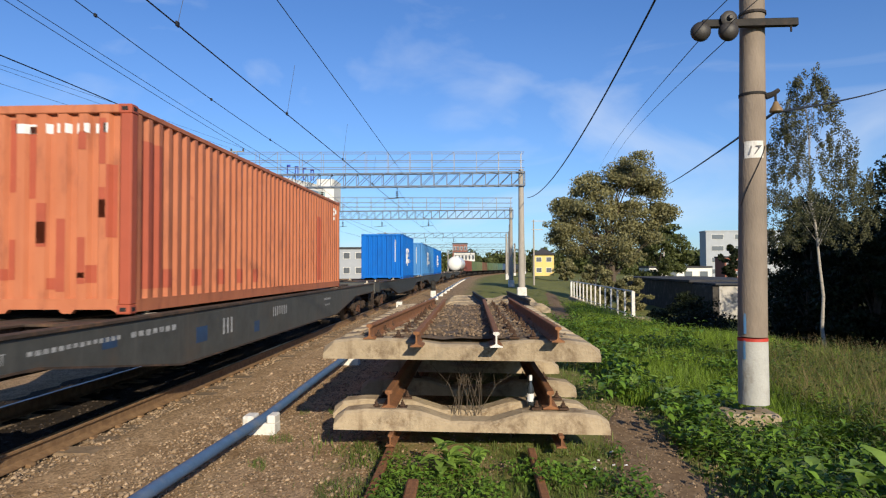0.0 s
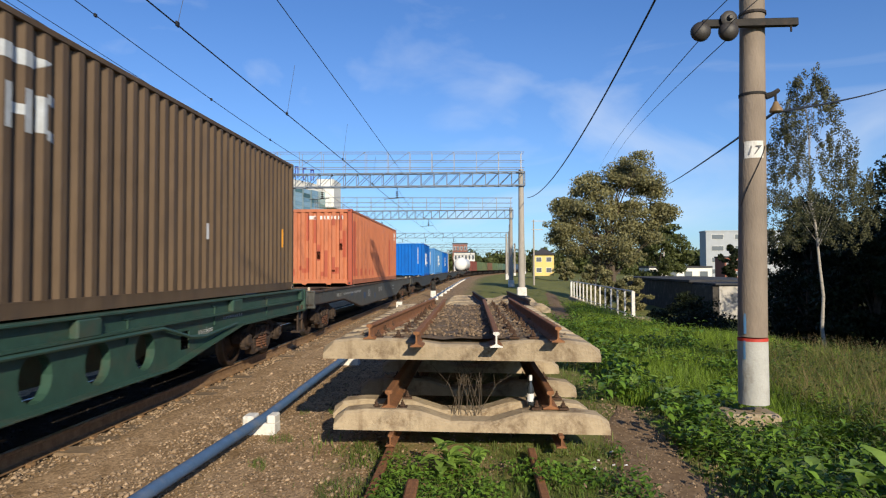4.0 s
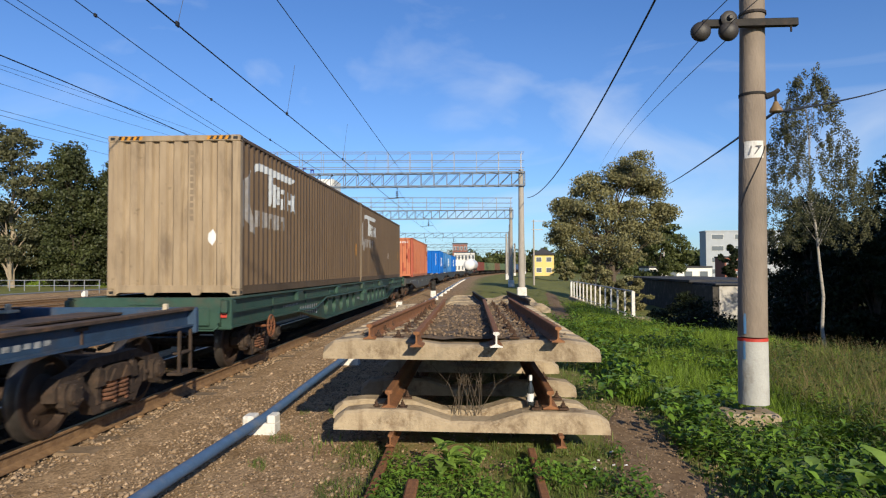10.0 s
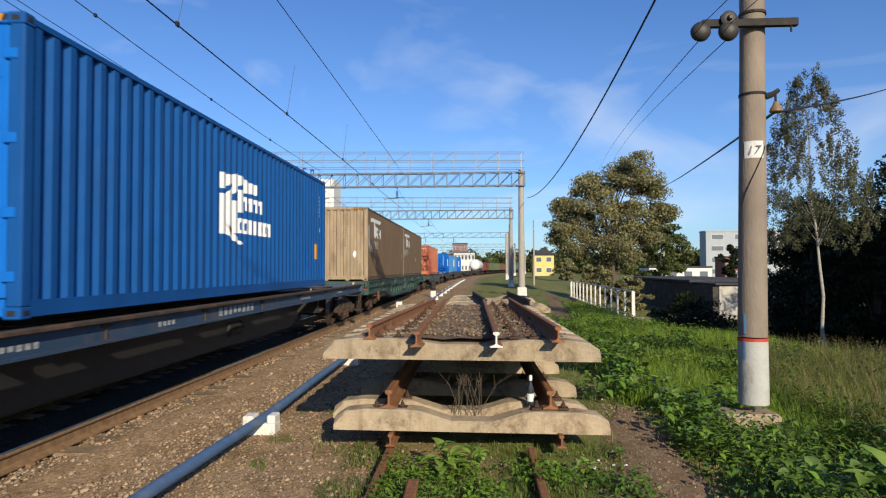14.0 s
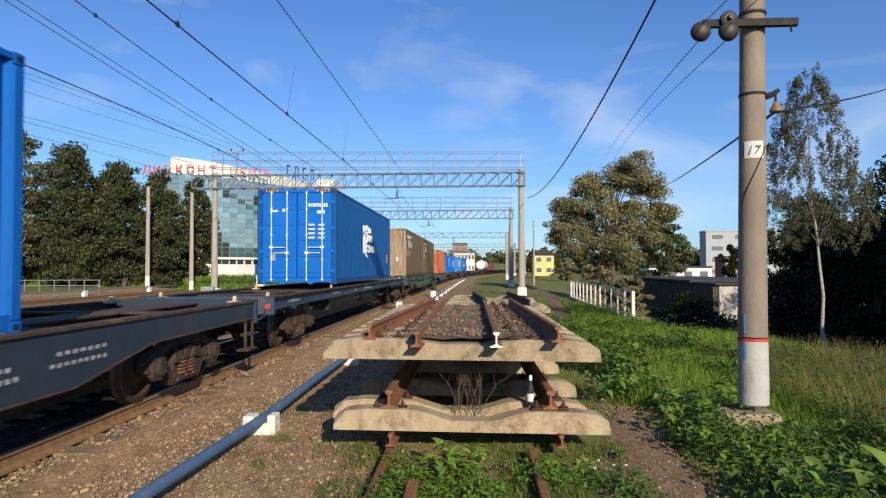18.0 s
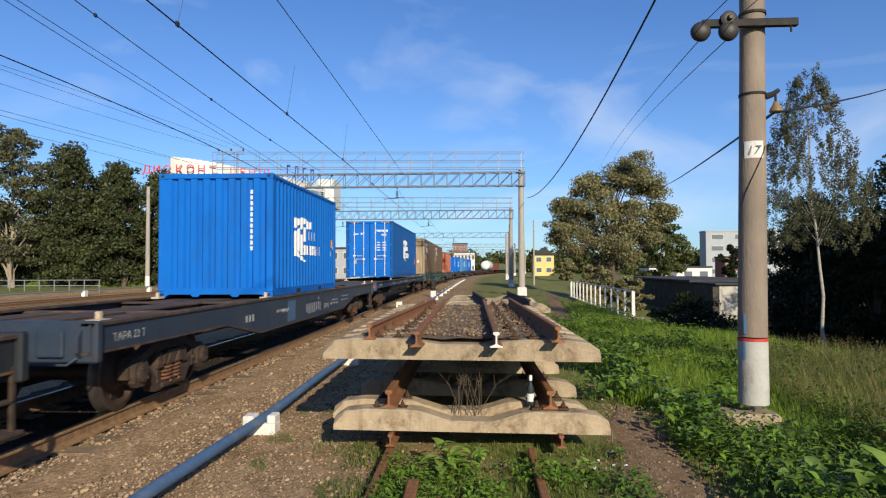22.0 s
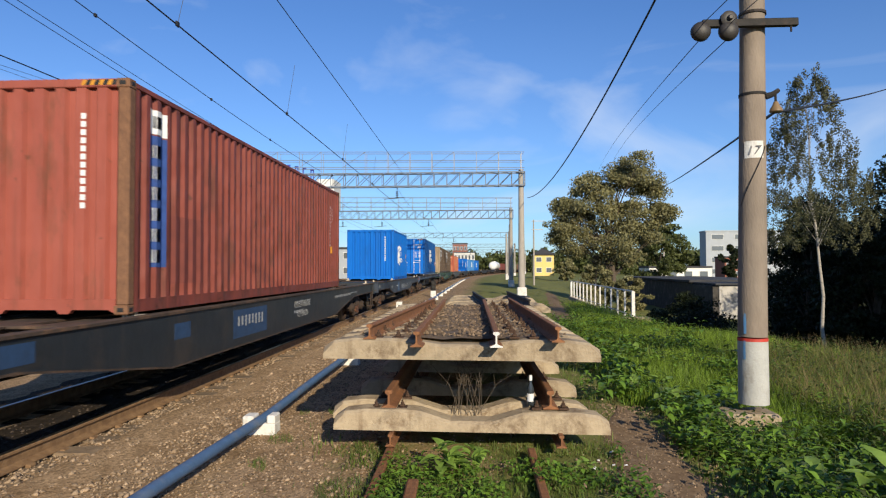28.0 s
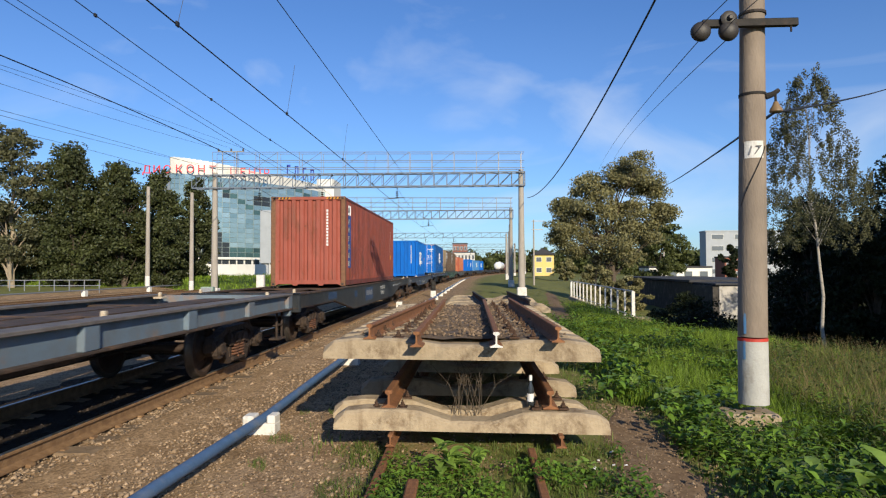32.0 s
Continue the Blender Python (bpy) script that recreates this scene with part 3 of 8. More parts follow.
# loose stones of the ballast shoulder and between the ties
def build_gravel():
    rng = np.random.default_rng(5)
    base = np.array([(1, 0, 0), (-1, 0, 0), (0, 1, 0), (0, -1, 0), (0, 0, 1), (0, 0, -1)], float)
    tri = np.array([(0, 2, 4), (2, 1, 4), (1, 3, 4), (3, 0, 4), (2, 0, 5), (1, 2, 5), (3, 1, 5), (0, 3, 5)])
    n = 46000
    y = 2.2 + 30 * rng.random(n) ** 1.8
    x = np.where(rng.random(n) < 0.86, rng.uniform(-4.62, -1.0, n), rng.uniform(-7.2, -3.6, n))
    x = np.where(rng.random(n) < 0.14, rng.uniform(-1.2, 2.6, n), x)
    size = rng.uniform(0.006, 0.020, n) * np.where(rng.random(n) < 0.10, 1.8, 1.0) * np.where(x < -3.0, 1.4, 1.0)
    a = rng.uniform(0, 6.28, n)
    ca, sa = np.cos(a), np.sin(a)
    jit = base[None] * rng.uniform(0.6, 1.25, (n, 6, 1)) * size[:, None, None]
    jit[:, :, 2] *= 0.7
    vx = jit[:, :, 0] * ca[:, None] - jit[:, :, 1] * sa[:, None] + (jit[:, :, 2] * 0.4)
    vy = jit[:, :, 0] * sa[:, None] + jit[:, :, 1] * ca[:, None]
    z = np.array([max(ground_z(px, py), -0.205 if px < -3.9 else -9) for px, py in zip(x, y)])
    v = np.stack([vx + x[:, None], vy + y[:, None], jit[:, :, 2] + z[:, None] + 0.25 * size[:, None]], -1).reshape(-1, 3)
    v = v.reshape(n, 6, 3)
    for keep, material, lab in ((x > -4.62, M_STONE, "loose brown grey ballast stones beside the rails"), (x <= -4.62, M_BEDSTONE, "dark ballast stones between the rails, shade in their colour")):
        m = int(keep.sum())
        f = (tri[None] + (np.arange(m) * 6)[:, None, None]).reshape(-1, 3)
        tagged(arrays("gravel", v[keep].reshape(-1, 3), f, material), lab, "gravel", kind="stuff")


build_gravel()


# ---- stack of old track panels ----
def panel_sleeper(w=2.68, d=0.30, h=0.20, dip=0.72):
    """A concrete sleeper lying along x: raised rail seats, a dipped waist, rounded ends."""
    s = Shape()
    hw = w / 2
    top = [(-hw, 0.55), (-hw + 0.10, 0.88), (-hw + 0.30, 1.0), (-0.62, 1.0), (-0.5, 0.95), (-0.20, dip), (0.20, dip), (0.5, 0.95), (0.62, 1.0), (hw - 0.30, 1.0), (hw - 0.10, 0.88), (hw, 0.55)]
    k = 0
    vs = []
    for (x, t) in top:
        c = 0.035 + 0.05 * (abs(x) > hw - 0.05)
        wy = d / 2
        vs += [(x, -wy, 0), (x, -wy, h * t - c * 0.7), (x, -wy + c, h * t), (x, wy - c, h * t), (x, wy, h * t - c * 0.7), (x, wy, 0)]
    s.v = vs
    n = 6
    for i in range(len(top) - 1):
        for j in range(n):
            s.f.append((i * n + j, (i + 1) * n + j, (i + 1) * n + (j + 1) % n, i * n + (j + 1) % n))
    s.f += [tuple(range(n)), tuple(range((len(top) - 1) * n, len(top) * n))[::-1]]
    return s.mesh("sleeper", M_CONC)


def rail_piece(x0, y0, z0, x1, y1, z1, k=1.0):
    s = swept([(p[0] * k, p[1] * k) for p in RAIL], [(x0, y0, z0), (x1, y1, z1)])
    n = len(RAIL)
    s.f += [tuple(range(n))[::-1], tuple(range(n, 2 * n))]
    return s


def fastening():
    s = Shape()
    s.box(-0.05, 0.05, -0.06, 0.06, 0, 0.02, 0.005)
    s.box(-0.025, 0.025, -0.03, 0.03, 0.02, 0.045, 0.008)
    s.tube([(0, 0, 0.03), (0, 0, 0.085)], 0.010, 6)
    s.tube([(0, 0, 0.045), (0, 0, 0.063)], 0.019, 6)
    return s.mesh("fastening", M_DARKRUST)


FASTENING = None


def build_stack():
    global FASTENING
    FASTENING = fastening()
    me = panel_sleeper(dip=0.50)
    flat = panel_sleeper(dip=0.74)
    up = thing("track_panel", "old track panel of stained concrete sleepers with loose rusty rails", "track panel", "stacked track panels", at=pose(-0.16, 6.45, 0.915, 0, 0, 0.4))
    for k in range(12):
        part("sleeper", flat, None, up, at=pose(random.uniform(-.012, .012), k * 0.545, 0, 0, 0.6, random.uniform(-.5, .5)))
    zt = 0.20
    for a, b in (((-0.88, -0.14), (-0.57, 5.4)), ((-0.40, -0.40), (-0.40, 6.1)), ((0.34, -0.42), (0.345, 6.0)), ((0.91, -0.40), (0.80, 5.6))):
        zr = zt - 0.045 if abs(a[0]) < 0.5 else zt
        r = part("rail", rail_piece(a[0], a[1], zr, b[0], b[1], zr, 0.8), M_RAIL_SIDE, up, "loose rusted rail")
        if abs(a[0] - 0.34) < 0.01:
            e = Shape()
            e.prism([(a[0] + p[0] * 0.8, zr + p[1] * 0.8) for p in RAIL], a[1] - 0.006, a[1] - 0.002, "y")
            part("rail_end", e, M_WHITE, r, "white painted rail end")
    for k in range(12):
        y = k * 0.545
        for x in (-0.60, -0.80, 0.52, 0.70):
            part("fastening", FASTENING, None, up, at=pose(x + random.uniform(-.02, .02), y, zt - 0.005, 0, 0, random.uniform(-15, 15)))
    dirt = Shape()
    nx, ny = 14, 60
    for j in range(ny + 1):
        for i in range(nx + 1):
            x, y = -1.12 + 2.24 * i / nx, 0.02 + 5.9 * j / ny
            dirt.v.append((x, y, 0.190 + 0.035 * noise.noise((x * 5, y * 5, 1.0)) + 0.03 * noise.noise((x * 11, y * 11, 3.0)) - 0.06 * (i in (0, nx))))
    for j in range(ny):
        for i in range(nx):
            a = j * (nx + 1) + i
            dirt.f.append((a, a + 1, a + nx + 2, a + nx + 1))
    part("dirt", dirt, M_DIRT, up, "packed dirt and rubble between the sleepers", smooth=True)
    rub = Shape()
    for k in range(2600):
        x, y, r = random.uniform(-1.08, 1.08), 0.2 + 5.6 * random.random() ** 1.2, random.uniform(0.008, 0.024)
        z = 0.194 + 0.035 * noise.noise((x * 5, y * 5, 1.0)) + 0.03 * noise.noise((x * 11, y * 11, 3.0)) + r * 0.3
        q = [r * random.uniform(0.6, 1.3) for _ in range(5)]
        rub.add([(x + q[0], y, z), (x, y + q[1], z), (x - q[2], y, z), (x, y - q[3], z), (x + r * 0.2, y, z + q[4])], [(0, 1, 4), (1, 2, 4), (2, 3, 4), (3, 0, 4)])
    part("rubble", rub, M_RUBBLE, up, "loose pale rubble")["kind"] = "stuff"
    lo = thing("track_panel", "old track panel of pale concrete sleepers and rusty rails under another", "track panel", "stacked track panels", at=pose(-0.07, 6.5, 0.215, 0, 0, 0.3))
    ys = [0.0, 0.50, 1.80] + [3.6 + 0.7 * k for k in range(11)]
    for k, y in enumerate(ys):
        part("sleeper", me, None, lo, at=pose(-0.10 if k == 1 else random.uniform(-.03, .03), y, 0, 0, 0.9 if k == 0 else 0.5, random.uniform(-1, 1)))
    for x in (-0.80, 0.79):
        part("rail", rail_piece(x, -0.06, 0.205, x, 11.4, 0.205), M_RAIL_SIDE, lo)
        for y in ys:
            for o in (-0.13, 0.13):
                part("fastening", FASTENING, None, lo, at=pose(x + o, y, 0.195, 0, 0, random.uniform(-8, 8)))
    # rails on which the lower panel lies, and two half-buried ones before it
    base = thing("rail_skid", "rusty rails lying on the turf under the panels", "rail")
    for x in (-0.83, 0.80):
        part("rail", rail_piece(x, 6.25, 0.098, x + 0.02, 17.4, 0.098, 0.64), M_RAIL_SIDE, base)
    for x0, x1, lab in ((-0.80, -0.84, "short rusted rail half buried in turf"), (0.50, 0.52, "rusted rail half buried in weeds")):
        r = part("half_buried_rail", rail_piece(x0, 2.6, ground_z(x0, 3) - 0.07, x1, 6.35, ground_z(x1, 6) - 0.07), M_RAIL_SIDE)
        tagged(r, lab, "rail")
    r = part("rail_offcut", rail_piece(-0.47, 3.6, -0.09, -0.50, 5.1, -0.06, 1.25), M_RAIL_SIDE)
    tagged(r, "short thick rusted rail offcut lying in weeds", "rail")
    # panels farther on
    far = thing("track_panel", "tilted old sleepers and dark rails heaped on turf", "track panel", "stacked track panels", at=pose(0.50, 17.2, 0.62))
    for k in range(12):
        part("sleeper", me, None, far, at=pose(random.uniform(-.12, .12), k * 0.6, 0.0, 0, random.uniform(-1.0, 1.0), random.uniform(-4, 4)))
    for x0, x1 in ((-0.25, -0.62), (0.86, 0.58)):
        part("rail", rail_piece(x0, -0.4, 0.2, x1, 5.6, 0.2), M_DARK, far, "dark old rail")
    under = thing("track_panel", "dark old track panel lying on turf below a heap", "track panel", "stacked track panels", at=pose(0.6, 18.2, ground_z(0.6, 20) + 0.02))
    zu = 0.62 - ground_z(0.6, 20) - 0.02 - 0.18
    for k in range(11):
        part("sleeper", me, None, under, at=pose(random.uniform(-.05, .05), k * 0.6, zu - 0.2, 0, 0, random.uniform(-2, 2)))
        part("sleeper", me, None, under, at=pose(random.uniform(-.05, .05), k * 0.6, 0.0, 0, 0, random.uniform(-2, 2)))
    for x in (-0.8, 0.8):
        part("rail", rail_piece(x, -0.3, 0.19, x, 6.4, 0.19), M_RAIL_SIDE, under)
        part("rail", rail_piece(x, -0.2, zu - 0.004, x, 6.3, zu - 0.004), M_RAIL_SIDE, under)


build_stack()


# ---- the goods train ----
def travelled(t):
    """Metres that the train has gone at t seconds; it slows very slightly."""
    return 3.572 * t - 0.00485 * t * t


MOVERS = []          # (thing, place on the line at 0 s, offset in the wagon's space)
ROLLERS = []         # (wheelset, x, y, z in its bogie)
WHEEL_R = 0.475


def wheel_mesh(side):
    s = Shape()
    q = side
    s.lathe([(0.10, q * 0.70), (0.13, q * 0.72), (0.13, q * 0.88), (0.16, q * 0.87), (0.22, q * 0.80), (0.36, q * 0.79), (0.40, q * 0.865),
             (0.452, q * 0.865), (0.470, q * 0.85), (0.478, q * 0.765), (0.485, q * 0.755), (0.503, q * 0.745), (0.503, q * 0.735), (0.42, q * 0.73), (0.36, q * 0.75), (0.2, q * 0.75), (0.10, q * 0.70)], 28, "x")
    for k in range(4):
        a = k * math.pi / 2
        s.tube([(q * 0.80, 0.29 * math.cos(a), 0.29 * math.sin(a)), (q * 0.815, 0.29 * math.cos(a), 0.29 * math.sin(a))], 0.035, 8)
    return s.mesh("wheel", M_WHEEL, True)


WHEELS = {q: wheel_mesh(q) for q in (-1, 1)}


def side_frame_mesh(q):
    """Cast side frame: a bowed top chord, two raking lower struts, columns, a spring seat and jaws over the axle boxes."""
    s = Shape()
    x0, x1 = sorted((q * 0.94, q * 1.09))
    s.prism([(-1.14, 0.42), (-1.14, 0.56), (-1.05, 0.66), (-0.80, 0.69), (-0.52, 0.79), (0.52, 0.79), (0.80, 0.69), (1.05, 0.66), (1.14, 0.56), (1.14, 0.42), (1.05, 0.42), (1.02, 0.55), (0.80, 0.57), (0.48, 0.69),
             (-0.48, 0.69), (-0.80, 0.57), (-1.02, 0.55), (-1.05, 0.42)], x0, x1, "x")
    s.prism([(-0.78, 0.56), (-0.68, 0.60), (-0.34, 0.27), (0.34, 0.27), (0.68, 0.60), (0.78, 0.56), (0.44, 0.15), (-0.44, 0.15)], x0, x1, "x")
    for y in (-0.36, 0.36):
        s.box(x0 - 0.01, x1 + 0.01, y - 0.055, y + 0.055, 0.24, 0.74, 0.015)
        s.prism([(y - 0.09, 0.46), (y + 0.09, 0.46), (y + 0.04, 0.66), (y - 0.04, 0.66)], *sorted((q * 1.09, q * 1.13)), "x")
    s.box(x0 - 0.05, x1 + 0.04, -0.31, 0.31, 0.17, 0.245, 0.02)
    for y in (-0.70, 0.70):
        s.box(x0 + 0.01, x1 + 0.012, y - 0.05, y + 0.05, 0.34, 0.62, 0.015)
        s.tube([(q * 1.09, y, 0.47), (q * 1.125, y, 0.47)], 0.03, 8)
    return s.mesh("side_frame", M_BOGIE)


def bolster_end_mesh(q):
    s = Shape()
    x0, x1 = sorted((q * 0.90, q * 1.14))
    s.prism([(-0.29, 0.50), (0.29, 0.50), (0.27, 0.62), (0.16, 0.67), (-0.16, 0.67), (-0.27, 0.62)], x0, x1, "x")
    for y in (-0.13, 0.13):
        s.prism([(y - 0.10, 0.50), (y + 0.10, 0.50), (y, 0.63)], *sorted((q * 1.14, q * 1.165)), "x")
    return s.mesh("bolster_end", M_BOGIE)


def spring_mesh(q):
    s = Shape()
    s.tube([(0.098 * math.cos(a), 0.098 * math.sin(a), 0.050 * a / 6.283) for a in [0.55 * k for k in range(58)]], 0.020, 6)
    s.tube([(0.055 * math.cos(a), 0.055 * math.sin(a), 0.036 * a / 6.283) for a in [0.7 * k for k in range(62)]], 0.012, 5)
    return s.mesh("spring", M_SPRING)


def axle_box_mesh(q):
    s = Shape()
    s.lathe([(0.10, q * 0.88), (0.14, q * 0.90), (0.14, q * 1.12), (0.12, q * 1.16), (0.05, q * 1.17)], 16, "x")
    s.box(q * 1.02 - 0.1, q * 1.02 + 0.1, -0.17, 0.17, -0.05, 0.13, 0.03)
    s.prism([(-0.15, -0.11), (-0.09, -0.17), (0.09, -0.17), (0.15, -0.11), (0.15, 0.08), (0.10, 0.13), (-0.10, 0.13), (-0.15, 0.08)], *sorted((q * 1.06, q * 1.15)), "x")
    s.lathe([(0.115, q * 1.16), (0.115, q * 1.195), (0.07, q * 1.205)], 14, "x")
    for k in range(4):
        a = math.pi / 4 + k * math.pi / 2
        s.tube([(q * 1.19, 0.088 * math.cos(a), 0.088 * math.sin(a)), (q * 1.215, 0.088 * math.cos(a), 0.088 * math.sin(a))], 0.015, 6)
    return s.mesh("axle_box", M_BOGIE)


BOGIE_BITS = {q: (side_frame_mesh(q), spring_mesh(q), axle_box_mesh(q), bolster_end_mesh(q)) for q in (-1, 1)}


def add_bogie(wagon, y, rolling=True):
    s = Shape()
    s.box(-0.92, 0.92, -0.2, 0.2, 0.52, 0.78, 0.04)
    s.tube([(0, 0, 0.76), (0, 0, 0.95)], 0.2, 12)
    for yy in (-0.45, 0.45):
        s.tube([(-0.95, yy, 0.36), (0.95, yy, 0.36)], 0.06, 8)
    for q in (-1, 1):
        for yy in (-0.43, 0.43):
            s.box(q * 0.80 - 0.05, q * 0.80 + 0.05, yy - 0.05, yy + 0.05, 0.30, 0.62, 0.02)
    bg_ = part("bogie", s, M_BOGIE, wagon, "rust-brown cast bogie", at=Matrix.Translation((0, y, 0)))
    for q in (-1, 1):
        fr, sp, ab, be = BOGIE_BITS[q]
        part("side_frame", fr, None, bg_)
        part("bolster_end", be, None, bg_)
        for dy in (-0.125, 0.125):
            part("spring", sp, None, bg_, "rusty coil spring", at=Matrix.Translation((q * 1.05, dy, 0.25)))
        for yy in (-0.925, 0.925):
            part("axle_box", ab, None, bg_, at=Matrix.Translation((0, yy, WHEEL_R)))
    for yy in (-0.925, 0.925):
        ax = Shape()
        ax.tube([(-1.1, 0, 0), (1.1, 0, 0)], 0.075, 10)
        for q in (-1, 1):
            me = WHEELS[q]
            k = len(ax.v)
            ax.v.extend([tuple(v.co) for v in me.vertices])
            ax.f.extend([tuple(i + k for i in p.vertices) for p in me.polygons])
        ws = part("wheelset", ax, M_WHEEL, bg_, "brown steel axle with two bright-rimmed wheels", at=Matrix.Translation((0, yy, WHEEL_R)), smooth=True)
        ws.data.materials.append(M_TYRE)
        for p in ws.data.polygons:
            if math.hypot(p.center.y, p.center.z) > 0.435:
                p.material_index = 1
        ROLLERS.append((ws, yy))


def interp_z(prof, y):
    return float(np.interp(y, [p[0] for p in prof], [p[1] for p in prof]))


def add_side_beam(wagon, q, L, kind, material):
    """One long side beam: its lower edge follows the belly of that kind of wagon."""
    h = L / 2
    s = Shape()
    if kind == "fish":
        low = [(-h, 0.90), (-h + 4.0, 0.88), (-h + 7.0, 0.48), (h - 7.0, 0.48), (h - 4.0, 0.88), (h, 0.90)]
        top = 1.215
    elif kind == "short":
        low = [(-h, 0.90), (-h + 3.8, 0.88), (-h + 5.45, 0.60), (h - 5.45, 0.60), (h - 3.8, 0.88), (h, 0.90)]
        top = 1.215
    elif kind == "ribbed":
        low, top = [(-h, 0.95), (h, 0.95)], 1.26
    elif kind == "plain":
        low, top = [(-h, 1.0), (h, 1.0)], 1.24
    else:
        low, top = [(-h, 1.08), (h, 1.08)], 1.31
    xw = q * (1.33 if kind in ("fish", "short") else 1.42 if kind == "ribbed" else 1.27)
    poly = low + [(h, top), (-h, top)]
    s.prism(poly, xw - 0.012, xw + 0.012, "x")
    xo = q * (1.52 if kind == "ribbed" else 1.37)
    a, b = sorted((xo, q * 1.22))
    beam = part("side_beam", s, material, wagon)
    if kind == "green":
        f_ = Shape()
        f_.box(a, b, -h, h, top - 0.02, top + 0.012, 0.006)
        part("flange", f_, material, beam)
    for (y0, z0), (y1, z1) in zip(low, low[1:]):
        f_ = Shape()
        f_.prism([(y0, z0 - 0.012), (y1, z1 - 0.012), (y1, z1 + 0.012), (y0, z0 + 0.012)], *((a, b) if kind not in ("fish", "short") else sorted((q * 1.24, q * 1.352))), "x")
        part("lower_flange", f_, M_DECK if kind in ("fish", "short") else material, beam)
    if kind == "ribbed":
        fl_top = Shape()
        fl_top.box(a - 0.004, b + 0.004, -h, h, top - 0.024, top + 0.016, 0.006)
        part("flange", fl_top, M_WORN, beam, "worn grey-brown top flange")
        fl_top = Shape()
        fl_top.box(a - 0.004, b + 0.004, -h, h, low[0][1] - 0.016, low[0][1] + 0.016, 0.006)
        part("flange", fl_top, M_DECK, beam, "rusty lower flange")
    elif kind != "green":
        fl_top = Shape()
        fl_top.box(a - 0.004, b + 0.004, -h + 0.02, h - 0.02, top - 0.026, top + 0.0165, 0.006)
        part("flange", fl_top, M_DECK, beam, "rusty brown top flange")
    if kind in ("ribbed", "green"):
        n = 10 if kind == "ribbed" else 6
        for k in range(n + 1):
            y = -h + 0.1 + (L - 0.2) * k / n
            r = Shape()
            c, d = sorted((xw, q * (1.505 if kind == "ribbed" else 1.355)))
            if kind == "ribbed":
                r.box(c, d, y - 0.14, y + 0.14, low[0][1] + 0.016, top - 0.024, 0.01)
                part("rib", r, material, beam)
            else:
                r.box(c, d + 0.02 * q if q > 0 else d, y - 0.22, y + 0.22, low[0][1], top - 0.02, 0.02)
                part("rib", r, material, beam)
    if kind == "green":
        add_pierced_belly(wagon, beam, q, L, material)
    return beam


